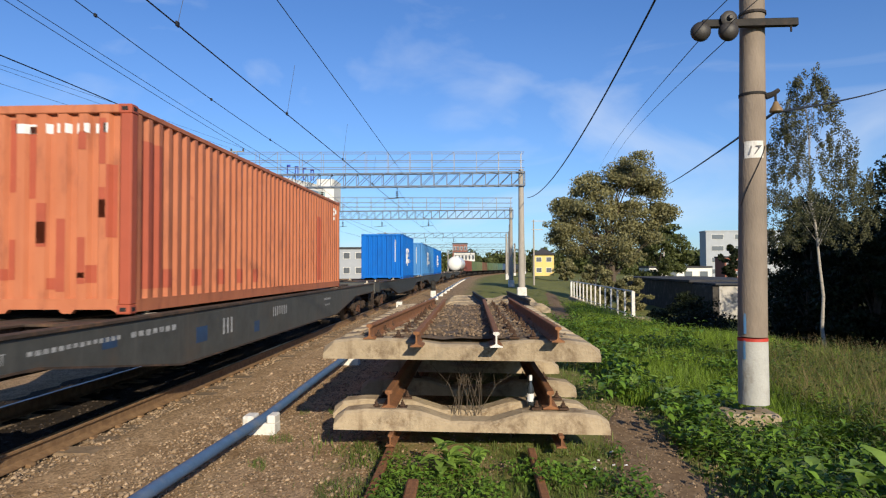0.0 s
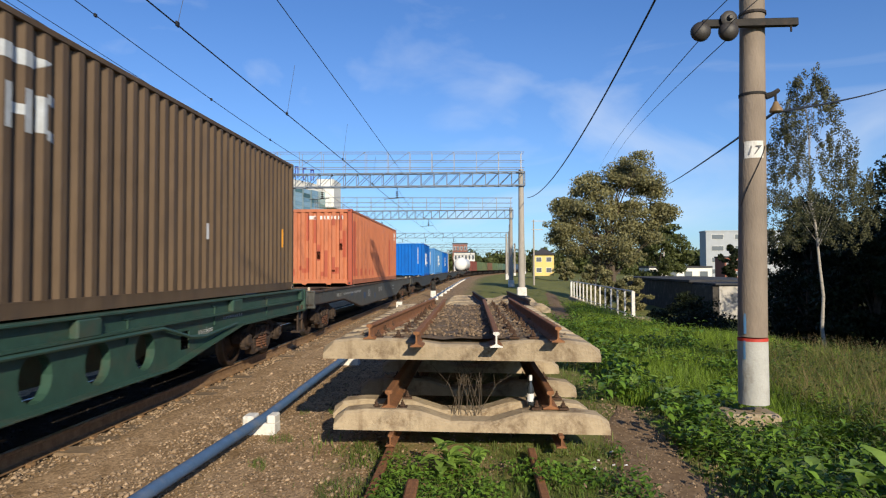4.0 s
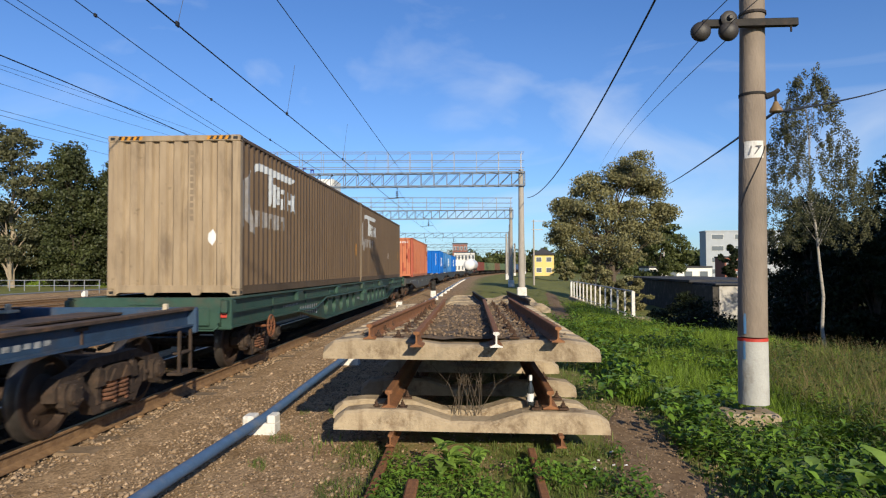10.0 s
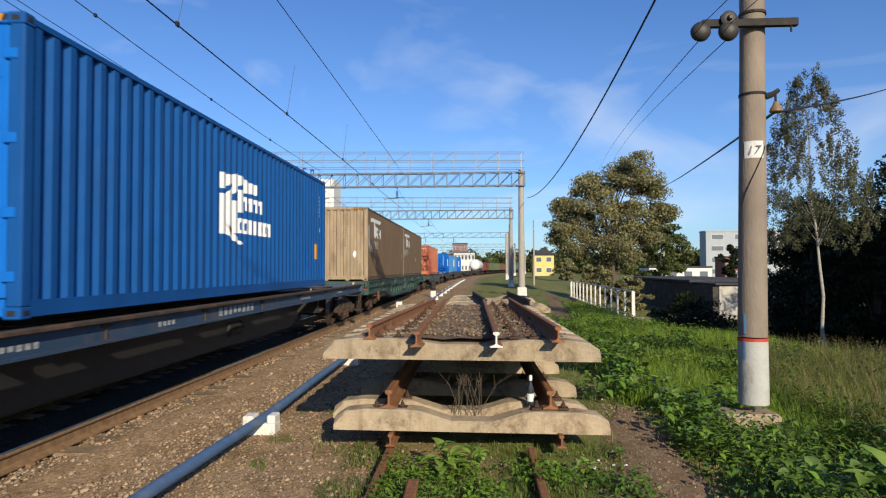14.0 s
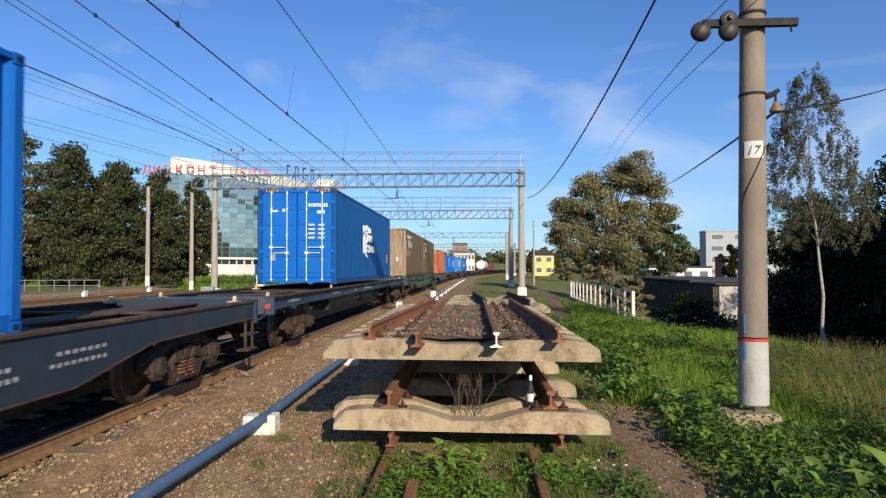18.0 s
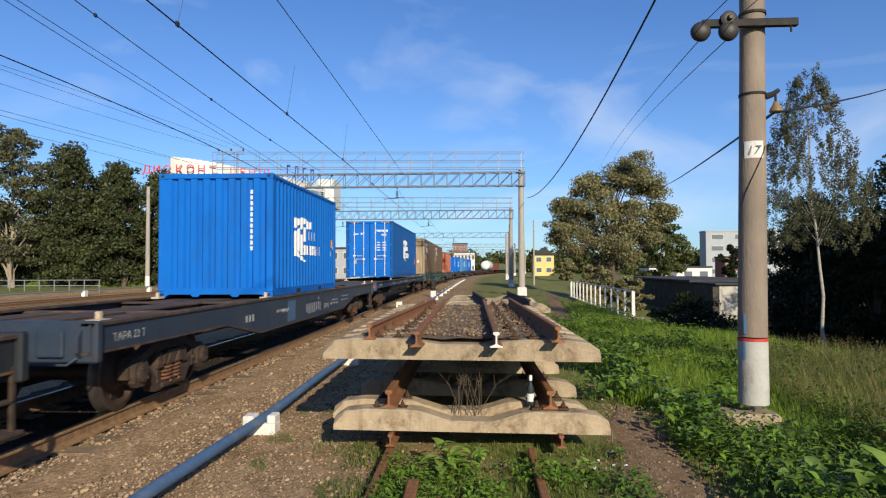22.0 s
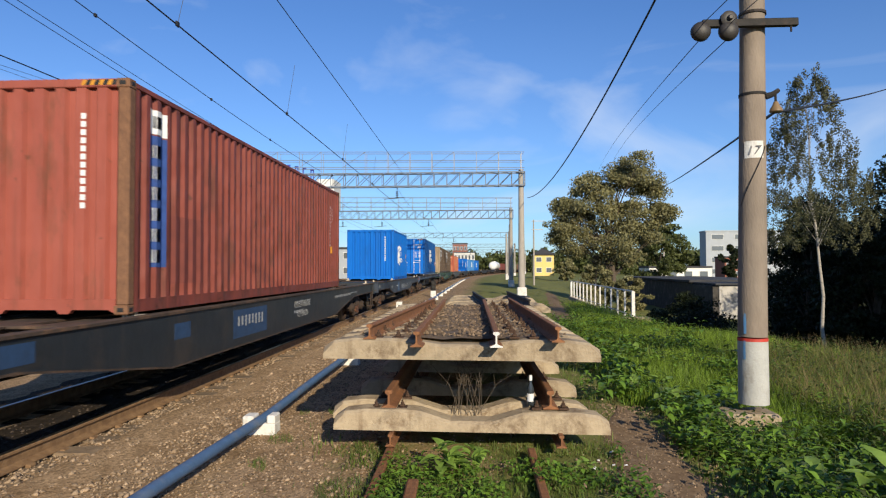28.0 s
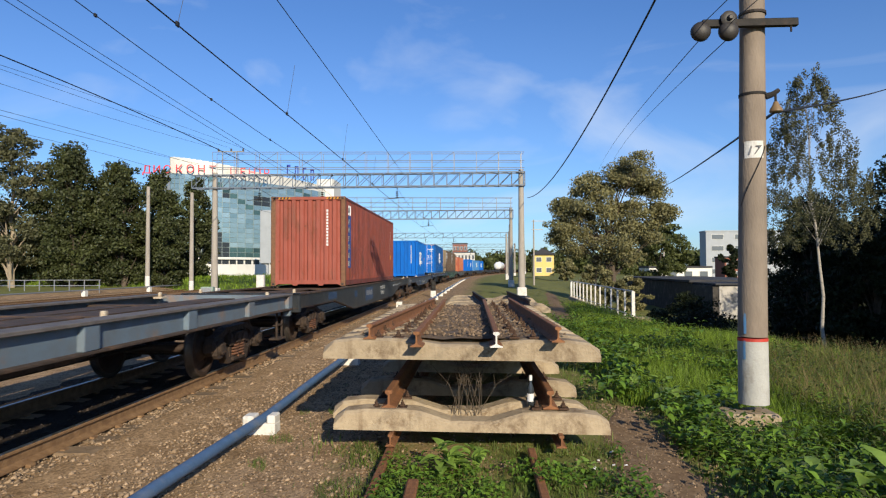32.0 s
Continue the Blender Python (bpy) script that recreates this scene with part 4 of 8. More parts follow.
def add_pierced_belly(wagon, beam, q, L, material):
    """The lower plate of the green wagon: a long belly pierced by round holes, with a bent pipe along it."""
    h = L / 2
    s = Shape()
    x = q * 1.27

    def ring(y0, y1, z0, z1, r):
        """A plate cell with a round hole that has a short collar behind it."""
        cy, cz = (y0 + y1) / 2, (z0 + z1) / 2
        ca = math.atan2((z1 - z0) / 2, (y1 - y0) / 2)
        angles = sorted([2 * math.pi * k / 16 for k in range(16)] + [ca, math.pi - ca, math.pi + ca, 2 * math.pi - ca])
        n = len(angles)
        out, inn = [], []
        for a in angles:
            c, d = math.cos(a), math.sin(a)
            m = max(abs(c) / ((y1 - y0) / 2), abs(d) / ((z1 - z0) / 2))
            out.append((cy + c / m, cz + d / m))
            inn.append((cy + c * r, cz + d * r))
        back = x - q * 0.10
        for k in range(n):
            j = (k + 1) % n
            for xx, flip in ((x - 0.01, False), (x + 0.01, True)):
                quad = [(xx, *out[k]), (xx, *out[j]), (xx, *inn[j]), (xx, *inn[k])]
                s.quad(*(quad[::-1] if flip else quad))
            s.quad((back, *inn[k]), (back, *inn[j]), (x + q * 0.01, *inn[j]), (x + q * 0.01, *inn[k]))
    zl, ze, run_in, run_out = 0.46, 0.83, 6.8, 4.2
    cells = int((L - 2 * run_in) / 0.98)
    w = (L - 2 * run_in) / cells
    for k in range(cells):
        a = -h + run_in + k * w
        if abs(a + w / 2) < 0.9:
            s.box(x - 0.01, x + 0.01, a, a + w, zl + 0.02, 1.07)
        else:
            ring(a, a + w, zl + 0.02, 1.07, 0.245)
    a, b = sorted((q * 1.41, q * 1.2))
    s.box(a, b, -h + run_in, h - run_in, zl, zl + 0.025, 0.005)
    for e in (-1, 1):
        def low_at(d):
            return float(np.interp(d, [run_out, run_in], [ze, zl]))
        for d0, d1, z0, z1 in ((0.03, run_out, None, 1.07), (run_out, 6.05, None, 1.07), (6.05, 6.32, None, 0.66), (6.05, 6.32, 0.92, 1.07), (6.32, run_in, None, 1.07)):
            s.prism([(e * (h - d0), low_at(d0) if z0 is None else z0), (e * (h - d1), low_at(d1) if z0 is None else z0), (e * (h - d1), z1), (e * (h - d0), z1)], x - 0.01, x + 0.01, "x")
        for d0, d1 in ((0.03, run_out), (run_out, run_in)):
            s.prism([(e * (h - d0), low_at(d0)), (e * (h - d1), low_at(d1)), (e * (h - d1), low_at(d1) + 0.025), (e * (h - d0), low_at(d0) + 0.025)], a, b, "x")
    part("pierced_belly", s, material, wagon, "green belly plate pierced by round holes")
    p = Shape()
    p.tube([(q * 1.36, -h + 4.3, 0.86), (q * 1.36, -h + 5.6, 0.80), (q * 1.36, -h + 6.0, 0.84), (q * 1.36, -h + 7.0, 1.03), (q * 1.36, h - 7.0, 1.03), (q * 1.36, h - 6.2, 0.84), (q * 1.36, h - 5.7, 0.80), (q * 1.36, h - 4.4, 0.88)], 0.026, 8)
    part("brake_pipe", p, material, wagon)
    g = Shape()
    g.box(min(q * 1.28, q * 1.43), max(q * 1.28, q * 1.43), -0.32, 0.32, 0.66, 0.92, 0.02)
    for k in range(5):
        g.box(min(q * 1.28, q * 1.42), max(q * 1.28, q * 1.42), -0.28 + k * 0.13, -0.22 + k * 0.13, 0.92, 1.06, 0.01)
    part("equipment_box", g, material, wagon)


def bars(s, plane, u0, w0, width, height, n, gap=0.35, seed=1, skew=0.0):
    """A row of plain bars the size of unreadable marks; plane maps (u, w) to space."""
    rnd = random.Random(seed)
    step = width / n
    for k in range(n):
        a, b = u0 + k * step, u0 + k * step + step * (1 - gap)
        lo, hi = w0, w0 + height
        if rnd.random() < 0.3:
            lo += height * 0.12
        s.quad(plane(a, lo), plane(b, lo), plane(b, hi), plane(a, hi))


def wagon_marks(wagon, q, kind, rows, material, x):
    """Stencilled rows on the side beam as plain bars."""
    for i, (y, z, w, hgt, n) in enumerate(rows):
        s = Shape()
        bars(s, lambda u, v: (x, u, v), y, z, w, hgt * (0.62 if hgt < 0.135 else 0.85), n, 0.32 if hgt < 0.2 else 0.5, i + 3)
        part("stencil", s, material, wagon, "painted marks")["kind"] = "stuff"


def stencil_text(wagon, body, y, z, width, size, x, material):
    """Readable stencilled words on a side beam, set to a width."""
    cu = bpy.data.curves.new("stencil", "FONT")
    cu.body, cu.size, cu.extrude = body, size, 0.001
    cu.materials.append(material)
    t = new("stencil", cu)
    bpy.context.view_layer.update()
    k = width / max(t.dimensions.x, 0.01)
    t.parent = wagon
    t.matrix_local = pose(x, y, z, 90, 0, 90) @ Matrix.Diagonal((k, 1, 1, 1))
    t["label"] = "stencilled words"


def flat_wagon(label, L, kind, material, place, bogie_in=2.35, deck=None, bogies=None):
    """A container flat wagon standing on the rails: beams, cross members, couplers, bogies, twist locks."""
    w = thing("flat_wagon", label, "rail wagon", "wagons of the goods train", at=line_pose(place))
    h = L / 2
    deck = deck or M_DECK
    for q in (-1, 1):
        add_side_beam(w, q, L, kind, material)
    c = Shape()
    zc = 1.17 if kind != "green" else 1.22
    for q in (-0.22, 0.22):
        zm = 0.42 if kind == "green" else 0.6
        c.prism([(-h, 0.88), (-h + 3.5, 0.84), (-h + 5.5, zm), (h - 5.5, zm), (h - 3.5, 0.84), (h, 0.88), (h, zc), (-h, zc)], q - 0.02, q + 0.02, "x")
    c.box(-0.32, 0.32, -h, h, zc - 0.01, zc + 0.012)
    part("centre_sill", c, deck, w, "rusty brown centre sill")
    n = int(L / 2.45)
    for k in range(1, n):
        b = Shape()
        y = -h + L * k / n
        b.box(-1.30, 1.30, y - 0.11, y + 0.11, zc - 0.015, zc + 0.02, 0.004)
        b.box(-1.30, 1.30, y - 0.012, y + 0.012, 0.92, zc - 0.015)
        part("cross_beam", b, deck, w)
    for q in (-1, 1):
        for k in range(n - 1):
            if k % 2 == 0 or kind == "ribbed":
                b = Shape()
                y = -h + L * (k + 0.5) / n
                b.box(min(q * .50, q * .98), max(q * .50, q * .98), y - L / n / 2 + .12, y + L / n / 2 - .12, zc - 0.03, zc + 0.008)
                part("deck_stringer", b, deck, w)
    for e in (-1, 1):
        b = Shape()
        ztop = 1.25 if kind != "green" else 1.33
        wide = 1.50 if kind == "ribbed" else 1.40
        b.box(-wide, wide, min(e * (h - 0.02), e * (h - 0.14)), max(e * (h - 0.02), e * (h - 0.14)), 0.88 if kind == "plain" else 0.80, ztop, 0.02)
        b.box(-1.05, -0.75, min(e * (h - .02), e * (h + .03)), max(e * (h - .02), e * (h + .03)), 0.86, 1.16, 0.02)
        b.box(0.75, 1.05, min(e * (h - .02), e * (h + .03)), max(e * (h - .02), e * (h + .03)), 0.86, 1.16, 0.02)
        part("end_beam", b, material, w)
        for bx in (-1.22, -0.45, 0.45, 1.22):
            g = Shape()
            g.prism([(e * (h - 0.03), 0.84), (e * (h + 0.06), 0.92), (e * (h + 0.06), 1.08), (e * (h - 0.03), 1.18)], bx - 0.02, bx + 0.02, "x")
            part("gusset", g, material, w)
        g = Shape()
        g.tube([(0.35, e * (h + 0.08), 0.80), (1.15, e * (h + 0.10), 0.80), (1.2, e * (h + 0.02), 0.86)], 0.014, 6)
        part("uncoupling_rod", g, material, w)
        k = Shape()
        k.box(-0.12, 0.12, min(e * (h - 0.1), e * (h + 0.35)), max(e * (h - 0.1), e * (h + 0.35)), 0.90, 1.12, 0.03)
        k.box(-0.22, 0.18, min(e * (h + 0.3), e * (h + 0.6)), max(e * (h + 0.3), e * (h + 0.6)), 0.84, 1.16, 0.06)
        part("coupler", k, M_DARK, w, "dark cast coupler head")
        st = Shape()
        q = 1 if e > 0 else -1
        for y in (0.15, 0.50):
            st.box(q * 1.33 - 0.02, q * 1.33 + 0.02, e * (h - y) - 0.025, e * (h - y) + 0.025, 0.36, 0.95, 0.006)
        st.box(q * 1.30 - 0.12, q * 1.30 + 0.10, e * (h - 0.32) - 0.24, e * (h - 0.32) + 0.24, 0.34, 0.38, 0.008)
        st.box(q * 1.30 - 0.06, q * 1.30 + 0.05, e * (h - 0.32) - 0.2, e * (h - 0.32) + 0.2, 0.62, 0.65, 0.008)
        part("step", st, M_BOGIE, w, "rusty foot step")
        hp = Shape()
        hp.tube([(-0.45, e * (h + 0.02), 0.9), (-0.48, e * (h + 0.25), 0.6), (-0.5, e * (h + 0.55), 0.55)], 0.03, 6)
        part("air_hose", hp, M_BLACK, w)
        if kind not in ("green", "plain"):
            continue
        lamp = Shape()
        lamp.box(1.22, 1.34, min(e * (h - 0.0), e * (h + 0.02)), max(e * (h - 0.0), e * (h + 0.02)), 1.0, 1.11, 0.01)
        part("end_disc", lamp, M_RED, w, "small red end plate")
    for y in bogies or (-h + bogie_in, h - bogie_in):
        add_bogie(w, y)
    for q in (-1, 1):
        for e in (-1, 1):
            for yy in (h - 0.5, h - 6.4):
                t = Shape()
                z0 = 1.225 if kind != "green" else 1.32
                t.box(q * 1.13 - 0.09, q * 1.13 + 0.09, e * yy - 0.12, e * yy + 0.12, z0 - 0.03, z0 + 0.01, 0.005)
                t.box(q * 1.13 - 0.03, q * 1.13 + 0.03, e * yy - 0.04, e * yy + 0.04, z0, z0 + 0.10, 0.012)
                if kind != "green":
                    part("container_stop", t, M_STOP, w, "pale painted folding stop")
    br = Shape()
    br.lathe([(0.05, -0.4), (0.17, -0.36), (0.17, 0.36), (0.05, 0.4)], 12, "y", (0.55, 1.6, 0.62))
    br.box(0.2, 0.5, -0.6, 0.4, 0.52, 0.8, 0.03)
    br.tube([(0, -h + 3, 0.55), (0, h - 3, 0.55)], 0.025, 6)
    part("brake_gear", br, M_DARK, w)
    MOVERS.append((w, place, None))
    return w


# corrugated steel boxes
def corrugation(L, end, pitch, cut=(0.36, 0.53, 0.83)):
    """Breakpoints (along, depth) of a corrugated wall of length L between its posts."""
    n = max(1, int(round((L - 2 * end) / pitch)))
    p = (L - 2 * end) / n
    pts = [(-L / 2 + end, 0.0)]
    for k in range(n):
        y = -L / 2 + end + k * p
        pts += [(y + p * cut[0], 0.0), (y + p * cut[1], 1.0), (y + p * cut[2], 1.0), (y + p, 0.0)]
    return pts


def wall_strip(pts, depth, z0, z1, place):
    """place(u, d, z) puts a wall point in space."""
    s = Shape()
    for u, d in pts:
        s.v += [place(u, d * depth, z0), place(u, d * depth, z1)]
    for i in range(len(pts) - 1):
        s.f.append((2 * i, 2 * i + 2, 2 * i + 3, 2 * i + 1))
    return s


def decal(s, polys, pts, depth, place, lift=0.004):
    """Convex shapes painted on a corrugated wall: cut into columns that follow its folds."""
    us = np.array([p[0] for p in pts])
    ds = np.array([p[1] for p in pts]) * depth
    for poly in polys:
        lo, hi = min(p[0] for p in poly), max(p[0] for p in poly)
        cuts = sorted(set([u for u in us if lo < u < hi] + [p[0] for p in poly]))
        n = len(poly)

        def span(u):
            zs = []
            for i in range(n):
                (a, za), (b, zb) = poly[i], poly[(i + 1) % n]
                if min(a, b) - 1e-9 <= u <= max(a, b) + 1e-9:
                    if abs(a - b) < 1e-9:
                        zs += [za, zb]
                    else:
                        zs.append(za + (zb - za) * (u - a) / (b - a))
            return min(zs), max(zs)
        for a, b in zip(cuts, cuts[1:]):
            if b - a < 1e-6:
                continue
            e = (b - a) * 1e-4
            (l0, h0), (l1, h1) = span(a + e), span(b - e)
            da, db = float(np.interp(a, us, ds)) - lift, float(np.interp(b, us, ds)) - lift
            s.quad(place(a, da, l0), place(b, db, l1), place(b, db, h1), place(a, da, h0))
    return s


def rect(u0, u1, z0, z1):
    return [(u0, z0), (u1, z0), (u1, z1), (u0, z1)]


def crescent(cu, cz, ru, rz, a0, a1, w, n=9):
    """A crescent as a fan of small quads."""
    out = []
    for k in range(n):
        q = []
        for j, a in ((k, None), (k + 1, None)):
            t = radians(a0 + (a1 - a0) * j / n)
            f = max(0.08, math.sin(math.pi * j / n) ** 0.6)
            q.append(((cu + ru * math.cos(t), cz + rz * math.sin(t)), (cu + (ru - w * f) * math.cos(t), cz + (rz - w * f * 0.6) * math.sin(t))))
        out.append([q[0][0], q[1][0], q[1][1], q[0][1]])
    return out


CAST = {}


def casting_mesh(material):
    if material not in CAST:
        s = Shape()
        s.box(-0.089, 0.089, -0.081, 0.081, 0, 0.118, 0.012)
        CAST[material] = s.mesh("corner_casting", material)
    return CAST[material]


def hole_shape():
    s = Shape()
    for q in (-1, 1):
        s.box(q * 0.0905 - 0.003, q * 0.0905 + 0.003, -0.04, 0.04, 0.035, 0.085, 0.0025)
        s.box(-0.04, 0.04, q * 0.0825 - 0.003, q * 0.0825 + 0.003, 0.035, 0.085, 0.0025)
    return s.mesh("casting_hole", M_BLACK)


HOLE = hole_shape()


def box_container(label, L, H, paint, end_paint, place, offset, cast=None, doors_rear=False, decals=(), end_decals=(), rail_z=1.252, pockets=False, side_patches=(), far=False):
    """A freight container: posts, castings, rails, corrugated walls, roof, end wall or doors. Rear faces -y."""
    c = thing("freight_container", label, "container", "containers on the train")
    W, hl = 1.219, L / 2
    cast = cast or paint
    for q in (-1, 1):
        for e in (-1, 1):
            p = Shape()
            p.box(q * (W - 0.075) - 0.075, q * (W - 0.075) + 0.075, e * (hl - 0.08) - 0.08, e * (hl - 0.08) + 0.08, 0.11, H - 0.11, 0.02)
            part("corner_post", p, cast if e < 0 else paint, c)
            for z in (0.0, H - 0.118):
                k = part("corner_casting", casting_mesh(cast), None, c, at=Matrix.Translation((q * (W - 0.089), e * (hl - 0.081), z)))
                if not far:
                    part("casting_hole", HOLE, None, k)
    pts = corrugation(L, 0.17, 0.278)
    z0, z1 = 0.17, H - 0.085
    walls = {}
    for q in (-1, 1):
        def put(u, d, z, q=q):
            return (q * (W - 0.012 - d), u, z)
        walls[q] = put
        ws = wall_strip(pts, 0.046, z0, z1, put)
        if q < 0:
            ws.f = [f[::-1] for f in ws.f]
        part("side_wall", ws, paint, c, "corrugated steel side wall")
        r = Shape()
        a, b = sorted((q * (W - 0.002), q * (W - 0.06)))
        r.box(a, b, -hl + 0.15, hl - 0.15, H - 0.09, H - 0.02, 0.008)
        part("top_rail", r, paint, c)
        r = Shape()
        r.box(a, b, -hl + 0.15, hl - 0.15, 0.022, 0.038)
        r.box(*sorted((q * (W - 0.004), q * (W - 0.012))), -hl + 0.15, hl - 0.15, 0.022, 0.175)
        r.box(a, b, -hl + 0.15, hl - 0.15, 0.160, 0.178)
        bt = part("bottom_rail", r, paint, c)
        if pockets:
            for y in (-1.05, 1.05):
                k = Shape()
                k.box(*sorted((q * (W - 0.001), q * (W - 0.02))), y - 0.18, y + 0.18, 0.03, 0.13, 0.004)
                part("fork_pocket", k, M_BLACK, bt)
    # roof
    rp_ = corrugation(L, 0.17, 0.42)
    part("roof", wall_strip(rp_, 0.02, -W + 0.05, W - 0.05, lambda u, d, z: (z, u, H - 0.02 - d)), paint, c)
    fl = Shape()
    fl.box(-W + 0.06, W - 0.06, -hl + 0.1, hl - 0.1, 0.12, 0.17)
    part("floor", fl, M_DECK, c)
    for e in (-1, 1):
        r = Shape()
        a, b = sorted((e * (hl - 0.004), e * (hl - 0.08)))
        r.box(-W + 0.15, W - 0.15, a, b, H - 0.11, H - 0.005, 0.01)
        part("end_header", r, end_paint if e < 0 else paint, c)
        r = Shape()
        r.prism([(-W + 0.15, 0.01), (-W + 0.24, 0.06), (-0.52, 0.06), (-0.48, 0.01), (-0.36, 0.01), (-0.32, 0.06), (0.32, 0.06), (0.36, 0.01), (0.48, 0.01), (0.52, 0.06), (W - 0.24, 0.06), (W - 0.15, 0.01), (W - 0.15, 0.19), (-W + 0.15, 0.19)], a, b, "y")
        part("end_sill", r, end_paint if e < 0 else paint, c)
        if e < 0 and doors_rear:
            add_doors(c, W, H, hl, end_paint)
            continue
        pe = corrugation(2 * W, 0.15, 0.268, (0.44, 0.57, 0.86))

        def pute(u, d, z, e=e):
            return (u, e * (hl - 0.02 - d), z)
        ws = wall_strip(pe, 0.055, 0.18, H - 0.10, pute)
        if e > 0:
            ws.f = [f[::-1] for f in ws.f]
        part("end_wall", ws, end_paint if e < 0 else paint, c, "corrugated steel end wall")
        if e < 0:
            for name, polys, material, lab in end_decals:
                for group in ([[p] for p in polys] if name == "repair_patch" else [polys]):
                    ob = part(name, decal(Shape(), group, pe, 0.055, pute), material, c, lab)
                    if name == "end_mark":
                        ob["kind"] = "stuff"
    for name, polys, material, lab in decals:
        for group in ([[p] for p in polys] if name == "repair_patch" else polys if isinstance(polys[0][0], list) else [polys]):
            ob = part(name, decal(Shape(), group, pts, 0.046, walls[1]), material, c, lab)
            if name in ("side_mark", "panel_mark", "mark", "worn_mark"):
                ob["kind"] = "stuff"
    if not far:
        wz = Shape()
        wy = Shape()
        for q in (-1, 1):
            for k in range(8):
                u = q * (W - 0.18) - q * k * 0.055
                (wz if k % 2 else wy).prism([(u, H - 0.085), (u - q * 0.055, H - 0.085), (u - q * 0.055 + 0.03, H - 0.02), (u + 0.03, H - 0.02)], -hl + 0.0015, -hl + 0.003, "y")
        if H > 2.7:
            part("warning_stripe", wz, M_YELLOW, c, "yellow and black height warning stripes")
            part("warning_stripe", wy, M_BLACK, c)
    off = Matrix.Translation((0, offset, rail_z))
    c.matrix_world = line_pose(place) @ off
    MOVERS.append((c, place, off))
    return c


def add_doors(c, W, H, hl, paint):
    """Two rear door leaves with ribs, four lock rods with keepers and handles."""
    for q in (-1, 1):
        d = Shape()
        a, b = sorted((q * 0.012, q * (W - 0.16)))
        d.box(a, b, -hl + 0.02, -hl + 0.06, 0.20, H - 0.12, 0.008)
        leaf = part("door", d, paint, c, "blue ribbed door leaf")
        for k in range(5):
            z = 0.36 + k * (H - 0.7) / 4.6
            d = Shape()
            d.box(a + 0.07, b - 0.07, -hl + 0.006, -hl + 0.03, z, z + 0.24, 0.012)
            part("door_rib", d, paint, leaf)
        for x in (0.30, 0.78):
            r = Shape()
            r.tube([(q * x, -hl - 0.02, 0.10), (q * x, -hl - 0.02, H - 0.06)], 0.014, 8)
            for z in (0.16, 0.75, 1.5, H - 0.6, H - 0.12):
                r.box(q * x - 0.028, q * x + 0.028, -hl - 0.03, -hl + 0.015, z - 0.022, z + 0.022, 0.006)
            part("lock_rod", r, M_TANK, leaf, "pale lock rod")
            hd = Shape()
            z = 0.95 if x < 0.5 else 1.12
            hd.tube([(q * x - 0.05, -hl - 0.045, z), (q * x + 0.42 * (1 if x < .5 else -1) * q, -hl - 0.05, z)], 0.013, 6)
            hd.box(q * x - 0.06, q * x + 0.06, -hl - 0.05, -hl + 0.01, z - 0.04, z + 0.04, 0.01)
            part("handle", hd, M_TANK, leaf, "white door handle")
        for z in (0.4, 1.0, 1.7, H - 0.4):
            hg = Shape()
            hg.box(min(q * (W - 0.19), q * (W - 0.06)), max(q * (W - 0.19), q * (W - 0.06)), -hl - 0.012, -hl + 0.02, z - 0.05, z + 0.05, 0.008)
            part("hinge", hg, paint, leaf)
    def pl(u, w):
        return (u, -hl - 0.001, w)
    rows = [(0.36, H - 0.55, 0.60, 0.11, 9, 0.3), (0.62, H - 0.75, 0.25, 0.10, 4, 0.3), (-0.82, H - 0.70, 0.26, 0.07, 4, 0.25), (-0.45, H - 0.70, 0.10, 0.10, 2, 0.25)]
    rows += [(0.36 if k % 2 == 0 else 0.66, H - 1.12 - (k // 2) * 0.13, 0.20, 0.055, 5, 0.3) for k in range(8)]
    for k, (u, w, wd, hg_, n, gp) in enumerate(rows):
        s = Shape()
        bars(s, pl, u, w, wd, hg_, n, gp, 4 + k)
        part("door_mark", s, M_LOGO, c, "white painted mark as plain bars")["kind"] = "stuff"
    t = Shape()
    t.box(-0.82, -0.66, -hl - 0.003, -hl + 0.004, 0.72, 0.92, 0.002)
    part("data_plate", t, M_GALV, c, "grey data plate")


